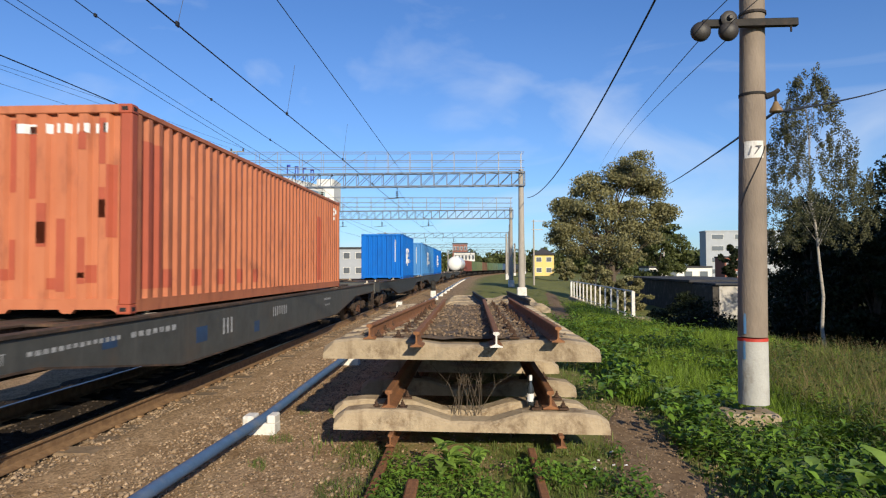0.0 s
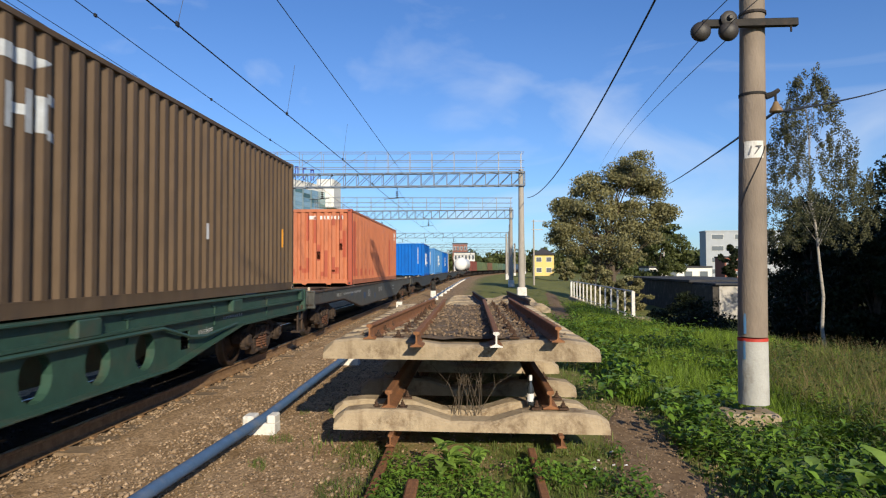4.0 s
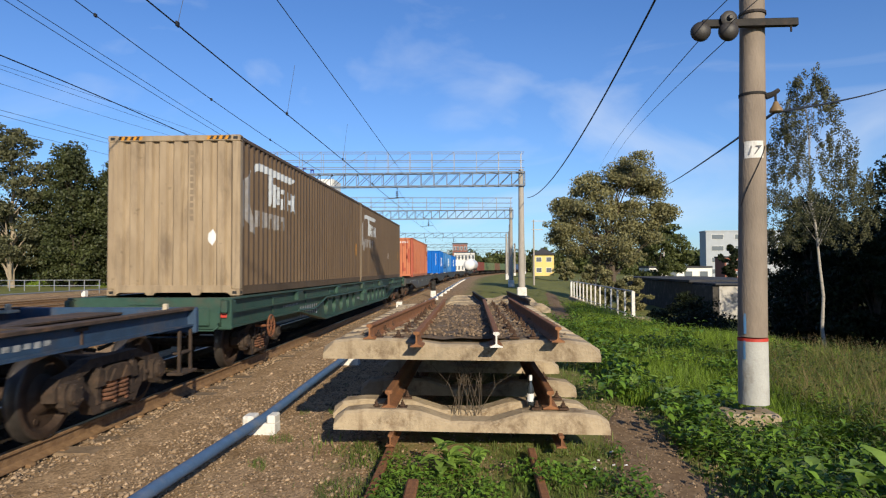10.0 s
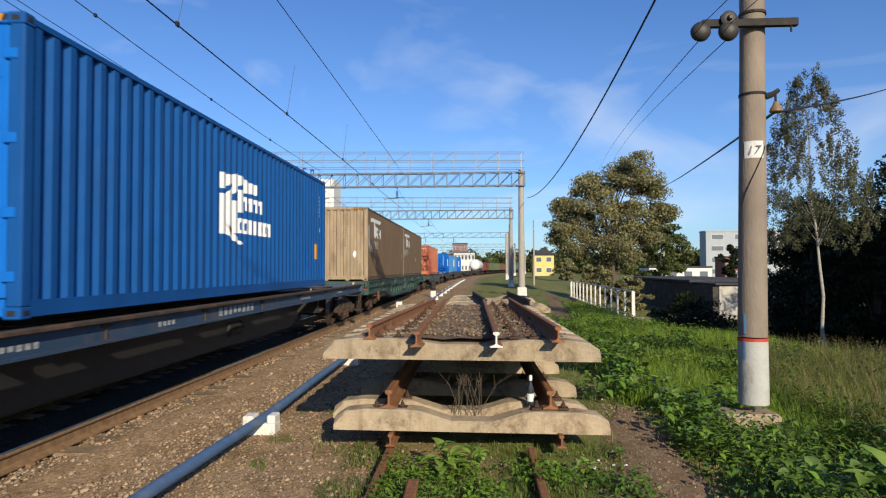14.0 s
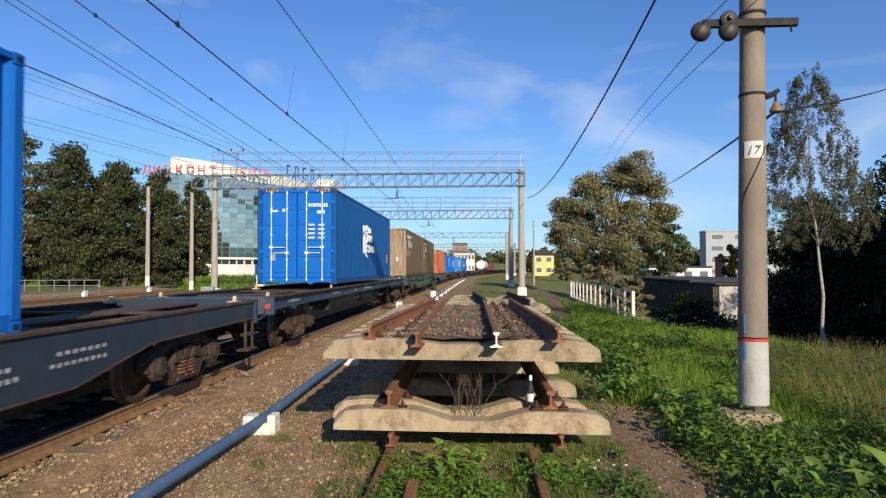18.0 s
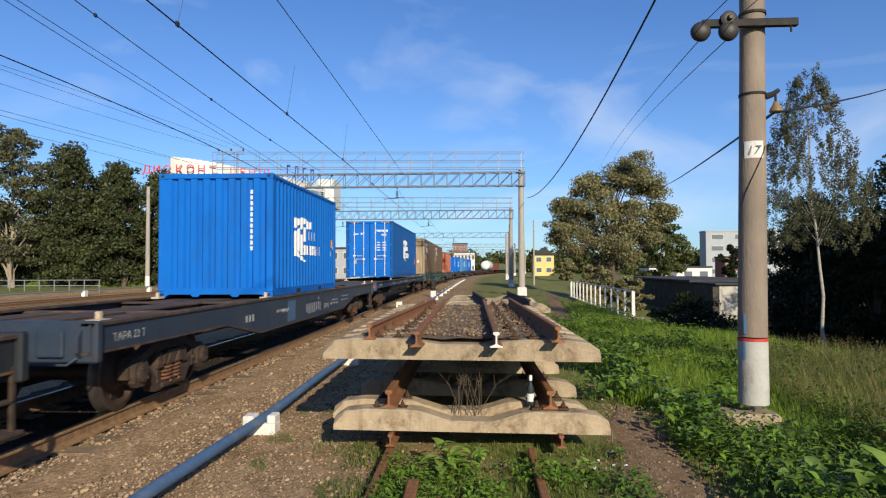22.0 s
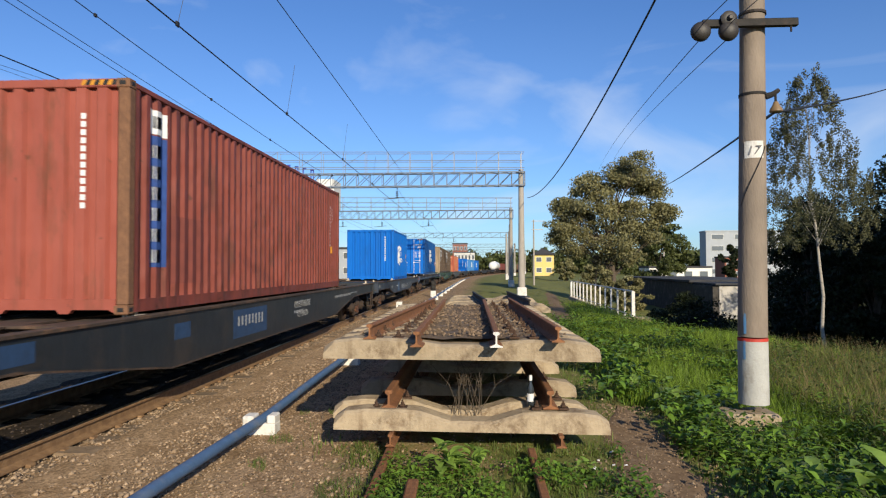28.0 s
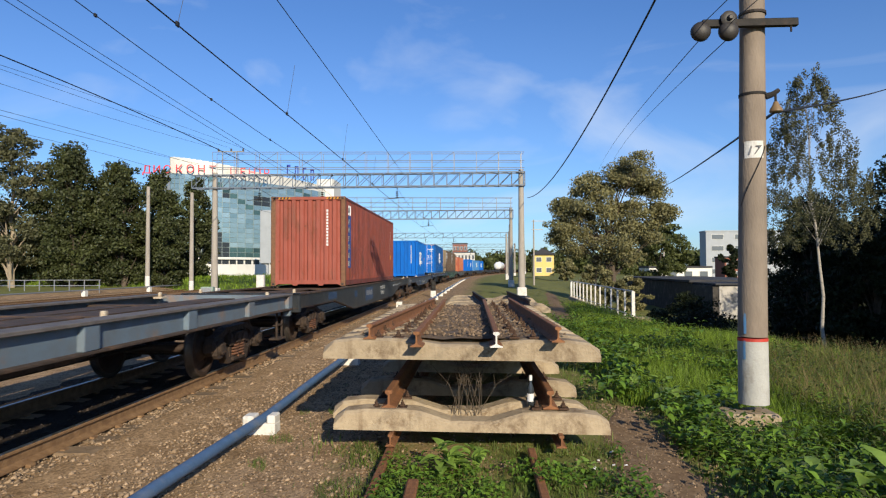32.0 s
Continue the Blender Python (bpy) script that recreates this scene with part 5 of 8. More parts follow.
def stripes_logo(u, z, k=1.0, kz=1.0):
    """The white company mark as plain shapes: upright stripes, a crescent, two rows of letter-high bars."""
    def r(a, b, c, d):
        return rect(u + a * k, u + b * k, z + c * kz, z + d * kz)
    white = [r(0, 0.24, 0.0, 0.80), r(0, 0.24, 0.90, 1.22),
             [(u + 0.30 * k, z + 0.93 * kz), (u + 0.52 * k, z + 1.06 * kz), (u + 0.52 * k, z + 1.22 * kz), (u + 0.30 * k, z + 1.22 * kz)],
             [(u + 0.30 * k, z + 0.05 * kz), (u + 0.52 * k, z - 0.08 * kz), (u + 0.52 * k, z + 0.98 * kz), (u + 0.30 * k, z + 0.78 * kz)],
             [(u + 0.58 * k, z + 0.80 * kz), (u + 0.80 * k, z + 0.95 * kz), (u + 0.80 * k, z + 1.30 * kz), (u + 0.58 * k, z + 1.24 * kz)],
             r(0.58, 0.78, 0.04, 0.72), r(0.86, 1.08, 0.50, 0.98),
             [(u + 0.86 * k, z + 1.03 * kz), (u + 1.18 * k, z + 1.17 * kz), (u + 1.30 * k, z + 1.22 * kz), (u + 0.86 * k, z + 1.30 * kz)],
             r(1.14, 1.36, 0.94, 1.20), r(1.42, 1.66, 0.96, 1.20), r(1.70, 1.80, 0.96, 1.20)]
    white = [[p] for p in white]
    white.append(crescent(u + 0.95 * k, z + 0.42 * kz, 0.62 * k, 0.60 * kz, 200, 285, 0.16 * k, 6))
    for a, b in ((1.14, 1.26), (1.32, 1.56), (1.62, 1.84), (1.90, 2.10)):
        white.append([r(a, a + (b - a) * 0.42, 0.56, 0.86), r(a + (b - a) * 0.42, b, 0.76, 0.86), r(a + (b - a) * 0.62, b, 0.56, 0.76)])
    x = 0.86
    for wd in (0.22, 0.20, 0.16, 0.22, 0.08, 0.22, 0.20, 0.14):
        white.append([r(x, x + wd * 0.4, 0.06, 0.38), r(x + wd * 0.4, x + wd * 0.9, 0.29, 0.38), r(x + wd * 0.58, x + wd * 0.9, 0.06, 0.29)])
        if wd > 0.19:
            white[-1].append(r(x + wd * 0.4, x + wd * 0.58, 0.06, 0.13))
        x += wd + 0.045
    return white


def worn_logo(u, z):
    """The pale company mark of the brown boxes: a roof bar with its stem and letter-high bars, and the ghost of a second row."""
    top = [[(u + 0.62, z + 1.30), (u + 1.0, z + 1.42), (u + 1.0, z + 1.28), (u + 0.66, z + 1.16)], rect(u + 1.0, u + 3.2, z + 1.25, z + 1.40), [(u + 3.2, z + 1.25), (u + 3.45, z + 1.38), (u + 3.2, z + 1.40)],
           [(u + 1.50, z + 0.62), (u + 1.66, z + 0.62), (u + 1.86, z + 1.26), (u + 1.56, z + 1.26)],
           rect(u + 1.80, u + 1.98, z + 0.62, z + 1.10), rect(u + 1.98, u + 2.24, z + 0.70, z + 0.82), rect(u + 1.98, u + 2.24, z + 1.0, z + 1.08), rect(u + 2.12, u + 2.26, z + 0.78, z + 1.04),
           rect(u + 2.36, u + 2.50, z + 0.62, z + 0.86), rect(u + 2.36, u + 2.68, z + 0.96, z + 1.06), rect(u + 2.56, u + 2.70, z + 0.62, z + 1.0),
           rect(u + 2.80, u + 2.92, z + 0.62, z + 1.04), rect(u + 2.92, u + 3.06, z + 0.78, z + 0.88), rect(u + 3.06, u + 3.18, z + 0.62, z + 1.04),
           rect(u + 3.26, u + 3.38, z + 0.66, z + 1.02), rect(u + 3.38, u + 3.54, z + 0.60, z + 0.70), rect(u + 3.38, u + 3.54, z + 0.96, z + 1.06)]
    ghost = crescent(u + 0.95, z + 0.62, 0.85, 0.68, 120, 260, 0.42, 10) + [rect(u - 0.04, u + 0.08, z + 0.10, z + 0.95)]
    for a in (0.70, 1.12, 1.50, 1.92, 2.30):
        ghost += [rect(u + a, u + a + 0.15, z + 0.14, z + 0.46), rect(u + a + 0.15, u + a + 0.30, z + 0.36, z + 0.46), rect(u + a + 0.2, u + a + 0.30, z + 0.16, z + 0.36)]
    return top, ghost


def bar_row(u, z, w, hgt, n, gap=0.3):
    st = w / n
    return [rect(u + k * st, u + k * st + st * (1 - gap), z, z + hgt) for k in range(n)]


def bar_column(u, z, w, hgt, n, gap=0.3):
    st = hgt / n
    return [rect(u, u + w, z + k * st, z + k * st + st * (1 - gap)) for k in range(n)]


def build_train():
    # dull grey wagon with the patched orange box
    mid = (1.9 + 26.0) / 2
    w = flat_wagon("dark grey flat wagon with a deep-bellied side beam under orange box", 24.1, "fish", M_GREYWORN, mid)
    patches = []
    rnd = random.Random(11)
    for k in range(26):
        u = -1.0 + 0.126 * rnd.randrange(16)
        z = rnd.uniform(0.25, 2.1)
        patches.append(rect(u, u + 0.12, z, min(2.42, z + rnd.choice((0.14, 0.22, 0.5, 0.9)))))
    side = [rect(-5.75, -5.3, 0.3, 2.2), rect(3.3, 3.75, 0.25, 1.95)] + [rect(-5.2 + 0.9 * k, -4.9 + 0.9 * k, 0.3, 0.55) for k in range(5)]
    box_container("orange steel container with darker repair patches and rust", 12.19, 2.591, M_ORANGE, M_ORANGE, mid, 7.74 + 6.095 - mid, M_ORANGE_PATCH,
                  decals=[("repair_patch", side, M_ORANGE_PATCH, "darker orange touch-up paint"), ("mark", bar_column(5.35, 2.0, 0.16, 0.4, 3) + bar_row(5.5, 2.2, 0.2, 0.12, 2), M_LOGO, "small white marks")],
                  end_decals=[("repair_patch", patches, M_ORANGE_PATCH, "darker orange touch-up paint"), ("end_mark", [rect(-0.30, -0.02, 2.24, 2.36)] + bar_row(0.12, 2.24, 0.85, 0.12, 7, 0.5), M_LOGO, "white registration as plain bars")])
    wagon_marks(w, 1, "fish", [(-8.2, 1.0, 1.6, 0.08, 14), (-6.4, 0.98, 1.2, 0.12, 7), (-3.6, 0.75, 0.5, 0.3, 3), (-1.0, 0.85, 1.0, 0.22, 8), (3.4, 0.95, 0.8, 0.10, 7), (3.5, 0.8, 0.6, 0.08, 5)], M_STENCIL, 1.345)
    stencil_text(w, "ТАРА 25 Т", -9.2, 0.97, 0.72, 0.14, 1.346, M_STENCIL)
    p = Shape()
    for y, z0, z1, wd in ((-4.6, 0.72, 0.95, 0.4), (-2.1, 0.64, 0.84, 0.28), (-7.0, 0.92, 1.05, 0.3)):
        p = Shape()
        p.box(1.3405, 1.3435, y, y + wd, z0, z1)
        part("paint_patch", p, M_TOUCHUP, w, "blue touch-up paint")

    # green wagon with two brown boxes
    mid = (1.1 - 24.7) / 2
    w = flat_wagon("long dark green flat wagon with a pierced belly", 25.8, "green", M_GREENWAGON, mid, deck=M_GREENWAGON)
    top, ghost = worn_logo(-5.95, 1.15)
    for rear in (-11.55, -23.82):
        dec = [("company_mark", top, M_LOGO_FADED, "pale company mark as plain shapes"), ("worn_mark", ghost, M_LOGO_GHOST, "worn-off lower row of the mark"),
               ("warning_plate", [rect(5.2, 5.36, 0.95, 1.35)], M_YELLOW, "yellow warning plate")]
        if rear > -15:
            dec.append(("white_patch", [rect(1.24, 1.38, 0.95, 1.2)], M_LOGO, "white painted patch"))
        ed = [("paint_loss", [[(0.63, 1.0), (0.69, 0.90), (0.75, 1.0), (0.76, 1.1), (0.70, 1.2), (0.645, 1.12)]], M_LOGO, "white patch where paint has gone"), ("end_mark", bar_column(0.30, 1.35, 0.06, 1.30, 11), M_BROWN_MARK, "faded registration as plain bars")]
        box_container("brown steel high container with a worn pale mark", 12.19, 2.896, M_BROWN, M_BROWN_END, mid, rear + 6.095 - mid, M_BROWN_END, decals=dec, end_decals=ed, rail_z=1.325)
    hw = Shape()
    for k in range(24):
        a0, a1 = k * math.pi / 12, (k + 1) * math.pi / 12
        hw.tube([(1.50, -11.1 + 0.2 * math.cos(a0), 0.72 + 0.2 * math.sin(a0)), (1.50, -11.1 + 0.2 * math.cos(a1), 0.72 + 0.2 * math.sin(a1))], 0.02, 6)
    for k in range(3):
        a = k * math.pi / 3
        hw.tube([(1.50, -11.1 + 0.2 * math.cos(a), 0.72 + 0.2 * math.sin(a)), (1.50, -11.1 - 0.2 * math.cos(a), 0.72 - 0.2 * math.sin(a))], 0.014, 6)
    hw.tube([(1.2, -11.1, 0.72), (1.52, -11.1, 0.72)], 0.025, 6)
    part("brake_wheel", hw, M_RUST, w, "red-brown spoked brake wheel")
    wagon_marks(w, 1, "green", [(-8.25, 0.66, 1.75, 0.30, 8), (-0.85, 0.74, 0.45, 0.12, 4), (0.4, 0.80, 0.45, 0.1, 4), (8.1, 0.98, 0.9, 0.07, 9), (-9.6, 0.97, 1.2, 0.07, 11)], M_STENCIL, 1.285)
    stencil_text(w, "КОНТЕЙНЕРЫ", 7.15, 0.80, 0.52, 0.12, 1.286, M_STENCIL)

    # blue-grey wagon with a blue box, doors to the rear
    mid = (-25.9 - 49.95) / 2
    w = flat_wagon("dull blue flat wagon with low side beams and rusty deck", 24.05, "plain", M_BLUEWAGON, mid, bogies=(-8.96, 10.37))
    blue = lambda k, kz, u, z: [("company_mark", stripes_logo(u, z, k, kz), M_LOGO, "white company mark as plain shapes")]
    plates = [("warning_plate", [rect(5.0, 5.24, 0.72, 1.12)], M_YELLOW, "yellow warning plate"), ("side_mark", bar_column(4.95, 1.6, 0.06, 0.95, 11, 0.4) + bar_column(5.38, 1.85, 0.05, 0.6, 6, 0.4) + bar_row(5.4, 1.45, 0.14, 0.12, 2), M_LOGO, "white marks as plain bars")]
    box_container("bright blue high container with a white mark, doors facing the rear", 12.19, 2.896, M_BLUE_SIDE_SHADE, M_BLUE, mid, -43.23 + 6.095 - mid, doors_rear=True, decals=blue(1.02, 0.85, -1.40, 1.06) + plates, rail_z=1.335)
    wagon_marks(w, 1, "plain", [(-10.6, 1.06, 1.0, 0.1, 8), (-6.0, 1.06, 0.9, 0.1, 8), (-2.8, 1.05, 0.5, 0.1, 4), (-0.8, 1.04, 1.7, 0.16, 8), (4.0, 1.06, 1.0, 0.1, 8), (8.2, 1.06, 0.7, 0.1, 5)], M_STENCIL, 1.285)
    # Plate coloured black to stand for the shade under the wagon.
    ib = Shape()
    ib.prism([(-9.4, 1.0), (7.2, 1.0), (5.6, 0.32), (-8.4, 0.32)], 0.60, 0.64, "x")
    for y in (-6.2, 6.2):
        ib.box(0.5, 1.2, y - 0.04, y + 0.04, 0.62, 1.0, 0.01)
    part("inner_belly", ib, M_BLACK, w)

    # shorter grey wagon with a twenty-foot blue box
    mid = (-50.8 - 69.5) / 2
    w = flat_wagon("grey-blue flat wagon with a fish-belly beam under a short blue box", 18.7, "short", M_NAVYWAGON, mid)
    box_container("bright blue short container with a white mark", 6.058, 2.591, M_BLUE, M_BLUE, mid, -62.93 + 3.03 - mid, decals=blue(0.94, 0.74, -1.37, 0.89) + [("side_mark", bar_row(2.35, 0.95, 0.1, 0.14, 1) + bar_column(2.62, 1.15, 0.08, 0.12, 1), M_LOGO, "small white marks"), ("warning_plate", [rect(2.5, 2.62, 1.2, 1.42)], M_YELLOW, "yellow plate")],
                  end_decals=[("end_mark", bar_column(0.72, 0.98, 0.07, 1.30, 11), M_LOGO, "white registration column as plain bars")], rail_z=1.215, pockets=True)
    wagon_marks(w, 1, "short", [(-0.55, 0.72, 1.5, 0.28, 8), (0.6, 1.02, 0.12, 0.1, 1), (2.2, 0.90, 0.8, 0.07, 8), (2.0, 0.80, 1.1, 0.08, 11), (3.6, 0.95, 0.9, 0.07, 7), (3.5, 0.84, 1.0, 0.07, 9), (-2.9, 0.9, 0.9, 0.1, 8), (-4.7, 0.85, 0.5, 0.14, 3), ], M_STENCIL, 1.345)
    stencil_text(w, "06 09 12", -2.52, 0.88, 0.38, 0.10, 1.346, M_STENCIL)
    stencil_text(w, "ТАРА 22 Т", -8.93, 0.99, 0.72, 0.13, 1.346, M_STENCIL)
    stencil_text(w, "[20]", 1.25, 0.76, 0.5, 0.16, 1.346, M_STENCIL)
    p = Shape()
    p.box(1.3405, 1.3435, -2.1, -1.5, 0.65, 1.10)
    part("paint_patch", p, M_TOUCHUP_PALE, w, "blue touch-up paint")

    # grey wagon with the dull red box
    mid = (-70.5 - 94.6) / 2
    w = flat_wagon("dark grey flat wagon with a deep-bellied beam under a red box", 24.1, "fish", M_GREYWAGON, mid)
    box_container("dull red steel high container with rust and a blue name panel", 12.19, 2.896, M_RED_SIDE_SHADE, M_REDBOX, mid, -88.53 + 6.095 - mid, M_CAST,
                  decals=[("name_panel", [rect(-5.56, -5.10, 0.58, 2.32)], M_NAVY, "blue vertical name panel"), ("emblem", [rect(-5.56, -5.10, 2.34, 2.66)], M_LOGO, "white emblem field"),
                          ("panel_mark", bar_column(-5.46, 0.64, 0.26, 1.66, 6, 0.38), M_LOGO, "white letters as plain bars"), ("emblem_mark", [rect(-5.42, -5.24, 2.42, 2.58)], M_GALV, ""),
                          ("side_mark", bar_column(4.85, 1.2, 0.05, 1.2, 11, 0.4) + bar_column(5.1, 1.9, 0.05, 0.45, 5, 0.4), M_LOGO, "white marks as plain bars"), ("repair_patch", [rect(-4.95, -3.8, 0.35, 1.3)], mat("fresh red patch", (0.20, 0.048, 0.034), None, 0.6, 0, 3, 0.1), "darker repaired panel"),
                          ("warning_plate", [rect(5.0, 5.16, 1.0, 1.2)], M_YELLOW, "yellow plate")],
                  end_decals=[("end_mark", bar_column(0.60, 1.3, 0.06, 1.2, 12), M_LOGO, "white registration column as plain bars")], rail_z=1.25)
    wagon_marks(w, 1, "fish", [(5.0, 0.95, 2.4, 0.12, 24), (-2.65, 0.80, 1.4, 0.22, 8), (0.8, 0.8, 0.8, 0.1, 6), (7.4, 1.0, 1.2, 0.05, 10)], M_STENCIL, 1.345)
    stencil_text(w, "КРУПНОТОННАЖНЫЕ", 0.83, 0.92, 1.40, 0.20, 1.346, M_STENCIL)
    stencil_text(w, "КОНТЕЙНЕРЫ", 1.08, 0.70, 0.92, 0.19, 1.346, M_STENCIL)
    p = Shape()
    for y, z0, z1, wd in ((-8.9, 0.94, 1.14, 1.1), (-5.0, 0.84, 1.06, 0.5), (-2.85, 0.62, 1.10, 1.75)):
        p = Shape()
        p.box(1.3405, 1.3435, y, y + wd, z0, z1)
        part("paint_patch", p, M_TOUCHUP, w, "blue touch-up paint")

    # empty wagon with ribbed beams
    mid = (-95.6 - 119.6) / 2
    flat_wagon("empty flat wagon with ribbed faded light blue side beams", 24.0, "ribbed", M_LTBLUE, mid, bogie_in=2.05)

    # wagons ahead
    mid = (27.2 + 48.4) / 2
    flat_wagon("grey flat wagon with a deep-bellied beam under a short blue box", 21.2, "fish", M_GREYWAGON, mid)
    far_mark = [("end_mark", bar_column(0.72, 0.98, 0.07, 1.30, 11), M_LOGO, "white registration column")]
    box_container("blue short container with a white mark, far along the train", 6.058, 2.591, M_BLUE, M_BLUE, mid, 37.4 + 3.03 - mid, decals=blue(0.94, 0.74, -1.37, 0.89), end_decals=far_mark, rail_z=1.215, pockets=True)
    mid = (49.6 + 75.8) / 2
    flat_wagon("grey flat wagon carrying two long blue boxes", 26.2, "fish", M_GREYWAGON, mid)
    for rear, paint in ((50.4, M_BLUE_PALE), (62.95, M_BLUE)):
        box_container("faded blue long container with a white mark" if paint is M_BLUE_PALE else "blue long container with a white mark, far along the train", 12.19, 2.591, paint, paint, mid, rear + 6.095 - mid, decals=blue(1.02, 0.85, -1.40, 0.9), end_decals=far_mark, rail_z=1.215, far=True)
    flat_wagon("empty grey flat wagon with a deep-bellied beam", 23.8, "fish", M_GREYWAGON, (77.0 + 100.8) / 2)
    flat_wagon("short empty grey flat wagon", 18.7, "short", M_GREYWAGON, (102.0 + 120.7) / 2)
    mid = (121.9 + 133.9) / 2
    flat_wagon("dark flat underframe carrying a white tank", 12.0, "plain", M_DARK, mid, bogie_in=1.9)
    t = thing("tank", "shiny white cylindrical tank on a dark underframe", "tank")
    s = Shape()
    prof = [(0.05, -5.4), (0.7, -5.35), (1.1, -5.15), (1.32, -4.8), (1.37, -4.6), (1.37, 4.6), (1.32, 4.8), (1.1, 5.15), (0.7, 5.35), (0.05, 5.4)]
    s.lathe(prof, 28, "y", (0, 0, 1.4))
    s.lathe([(0.5, 2.7), (0.5, 2.9), (0.05, 2.95)], 16, "z", (0, 0, 0))
    part("shell", s, M_TANK, t, smooth=True)
    s = Shape()
    for e in (-4.0, 4.0):
        s.box(-1.1, 1.1, e - 0.2, e + 0.2, 0, 0.6, 0.02)
    part("saddle", s, M_DARK, t)
    off = Matrix.Translation((0, 0.0, 1.26))
    t.matrix_world = line_pose(mid) @ off
    MOVERS.append((t, mid, off))
    far_paint = [(0.22, 0.06, 0.05), (0.12, 0.18, 0.09), (0.15, 0.20, 0.10), (0.20, 0.11, 0.07), (0.12, 0.19, 0.10), (0.13, 0.20, 0.13), (0.10, 0.20, 0.16), (0.07, 0.14, 0.28), (0.08, 0.15, 0.26), (0.05, 0.07, 0.1)]
    s0 = 134.9
    for k, col in enumerate(far_paint):
        gondola(s0 + 7.0 + k * 14.4, mat("gondola paint", col, None, 0.8, 0, 2, 0.1, blotch=(0.10, 0.06, 0.04), blotch_amt=0.6), k)


def gondola(place, material, k):
    """An open high-sided wagon: ribbed steel sides on a frame with two bogies."""
    w = thing("gondola_wagon", ("dull red" if k == 0 else "reddish brown" if k == 3 else "dull blue" if 6 < k < 9 else "dull green") + " high-sided goods wagon, far along the train", "rail wagon", "wagons of the goods train")
    h = 6.4
    s = Shape()
    for q in (-1, 1):
        s.box(q * 1.42 - 0.03, q * 1.42 + 0.03, -h, h, 1.25, 3.45)
    for e in (-1, 1):
        s.box(-1.42, 1.42, e * h - 0.03, e * h + 0.03, 1.25, 3.45)
    s.box(-1.42, 1.42, -h, h, 1.2, 1.3)
    part("body", s, material, w)
    for q in (-1, 1):
        for j in range(8):
            r = Shape()
            y = -h + 0.1 + (2 * h - 0.2) * j / 7
            r.box(q * 1.50 - 0.06, q * 1.50 + 0.06, y - 0.07, y + 0.07, 1.2, 3.45, 0.02)
            part("side_rib", r, material, w)
    f = Shape()
    f.box(-0.3, 0.3, -h - 0.5, h + 0.5, 0.85, 1.2, 0.02)
    part("frame", f, M_DARK, w)
    for y in (-h + 1.9, h - 1.9):
        b = Shape()
        b.box(-1.05, 1.05, y - 1.15, y + 1.15, 0.4, 0.75, 0.05)
        for yy in (-0.92, 0.92):
            b.lathe([(0.1, -0.8), (0.475, -0.8), (0.475, 0.8), (0.1, 0.8)], 14, "x", (0, y + yy, 0.475))
        part("bogie", b, M_DARK, w)
    w.matrix_world = line_pose(place)
    MOVERS.append((w, place, None))


build_train()


# ---- masts, gantries and wires ----
def wire(name, label, pts, r, sag=0.0, material=None, n=24, parent=None, ends=None):
    """A hanging wire between points."""
    s = Shape()
    path = []
    for a, b in zip(pts, pts[1:]):
        a, b = Vector(a), Vector(b)
        for k in range(n + 1):
            t = k / n
            p = a.lerp(b, t)
            p.z -= sag * 4 * t * (1 - t)
            path.append(p)
    s.tube(path, r, 5)
    ob = part(name, s, material or M_WIRE, parent)
    if parent is None:
        tagged(ob, label, "wire")
    return ob


def truss(s, x0, x1, y0, y1, z0, z1, bays, r=0.035, rd=0.022):
    """A box truss along x."""
    for y in (y0, y1):
        for z in (z0, z1):
            s.box(x0, x1, y - r, y + r, z - r, z + r)
        for k in range(bays + 1):
            x = x0 + (x1 - x0) * k / bays
            s.box(x - rd, x + rd, y - rd, y + rd, z0, z1)
            if k < bays:
                x2 = x0 + (x1 - x0) * (k + 1) / bays
                s.tube([(x, y, z0), (x2, y, z1)] if k % 2 == 0 else [(x, y, z0), (x2, y, z1)], rd, 4)
    for z in (z0, z1):
        for k in range(bays + 1):
            x = x0 + (x1 - x0) * k / bays
            s.box(x - rd, x + rd, y0, y1, z - rd, z + rd)
            if k < bays:
                x2 = x0 + (x1 - x0) * (k + 1) / bays
                s.tube([(x, y0, z), (x2, y1, z)], rd, 4)


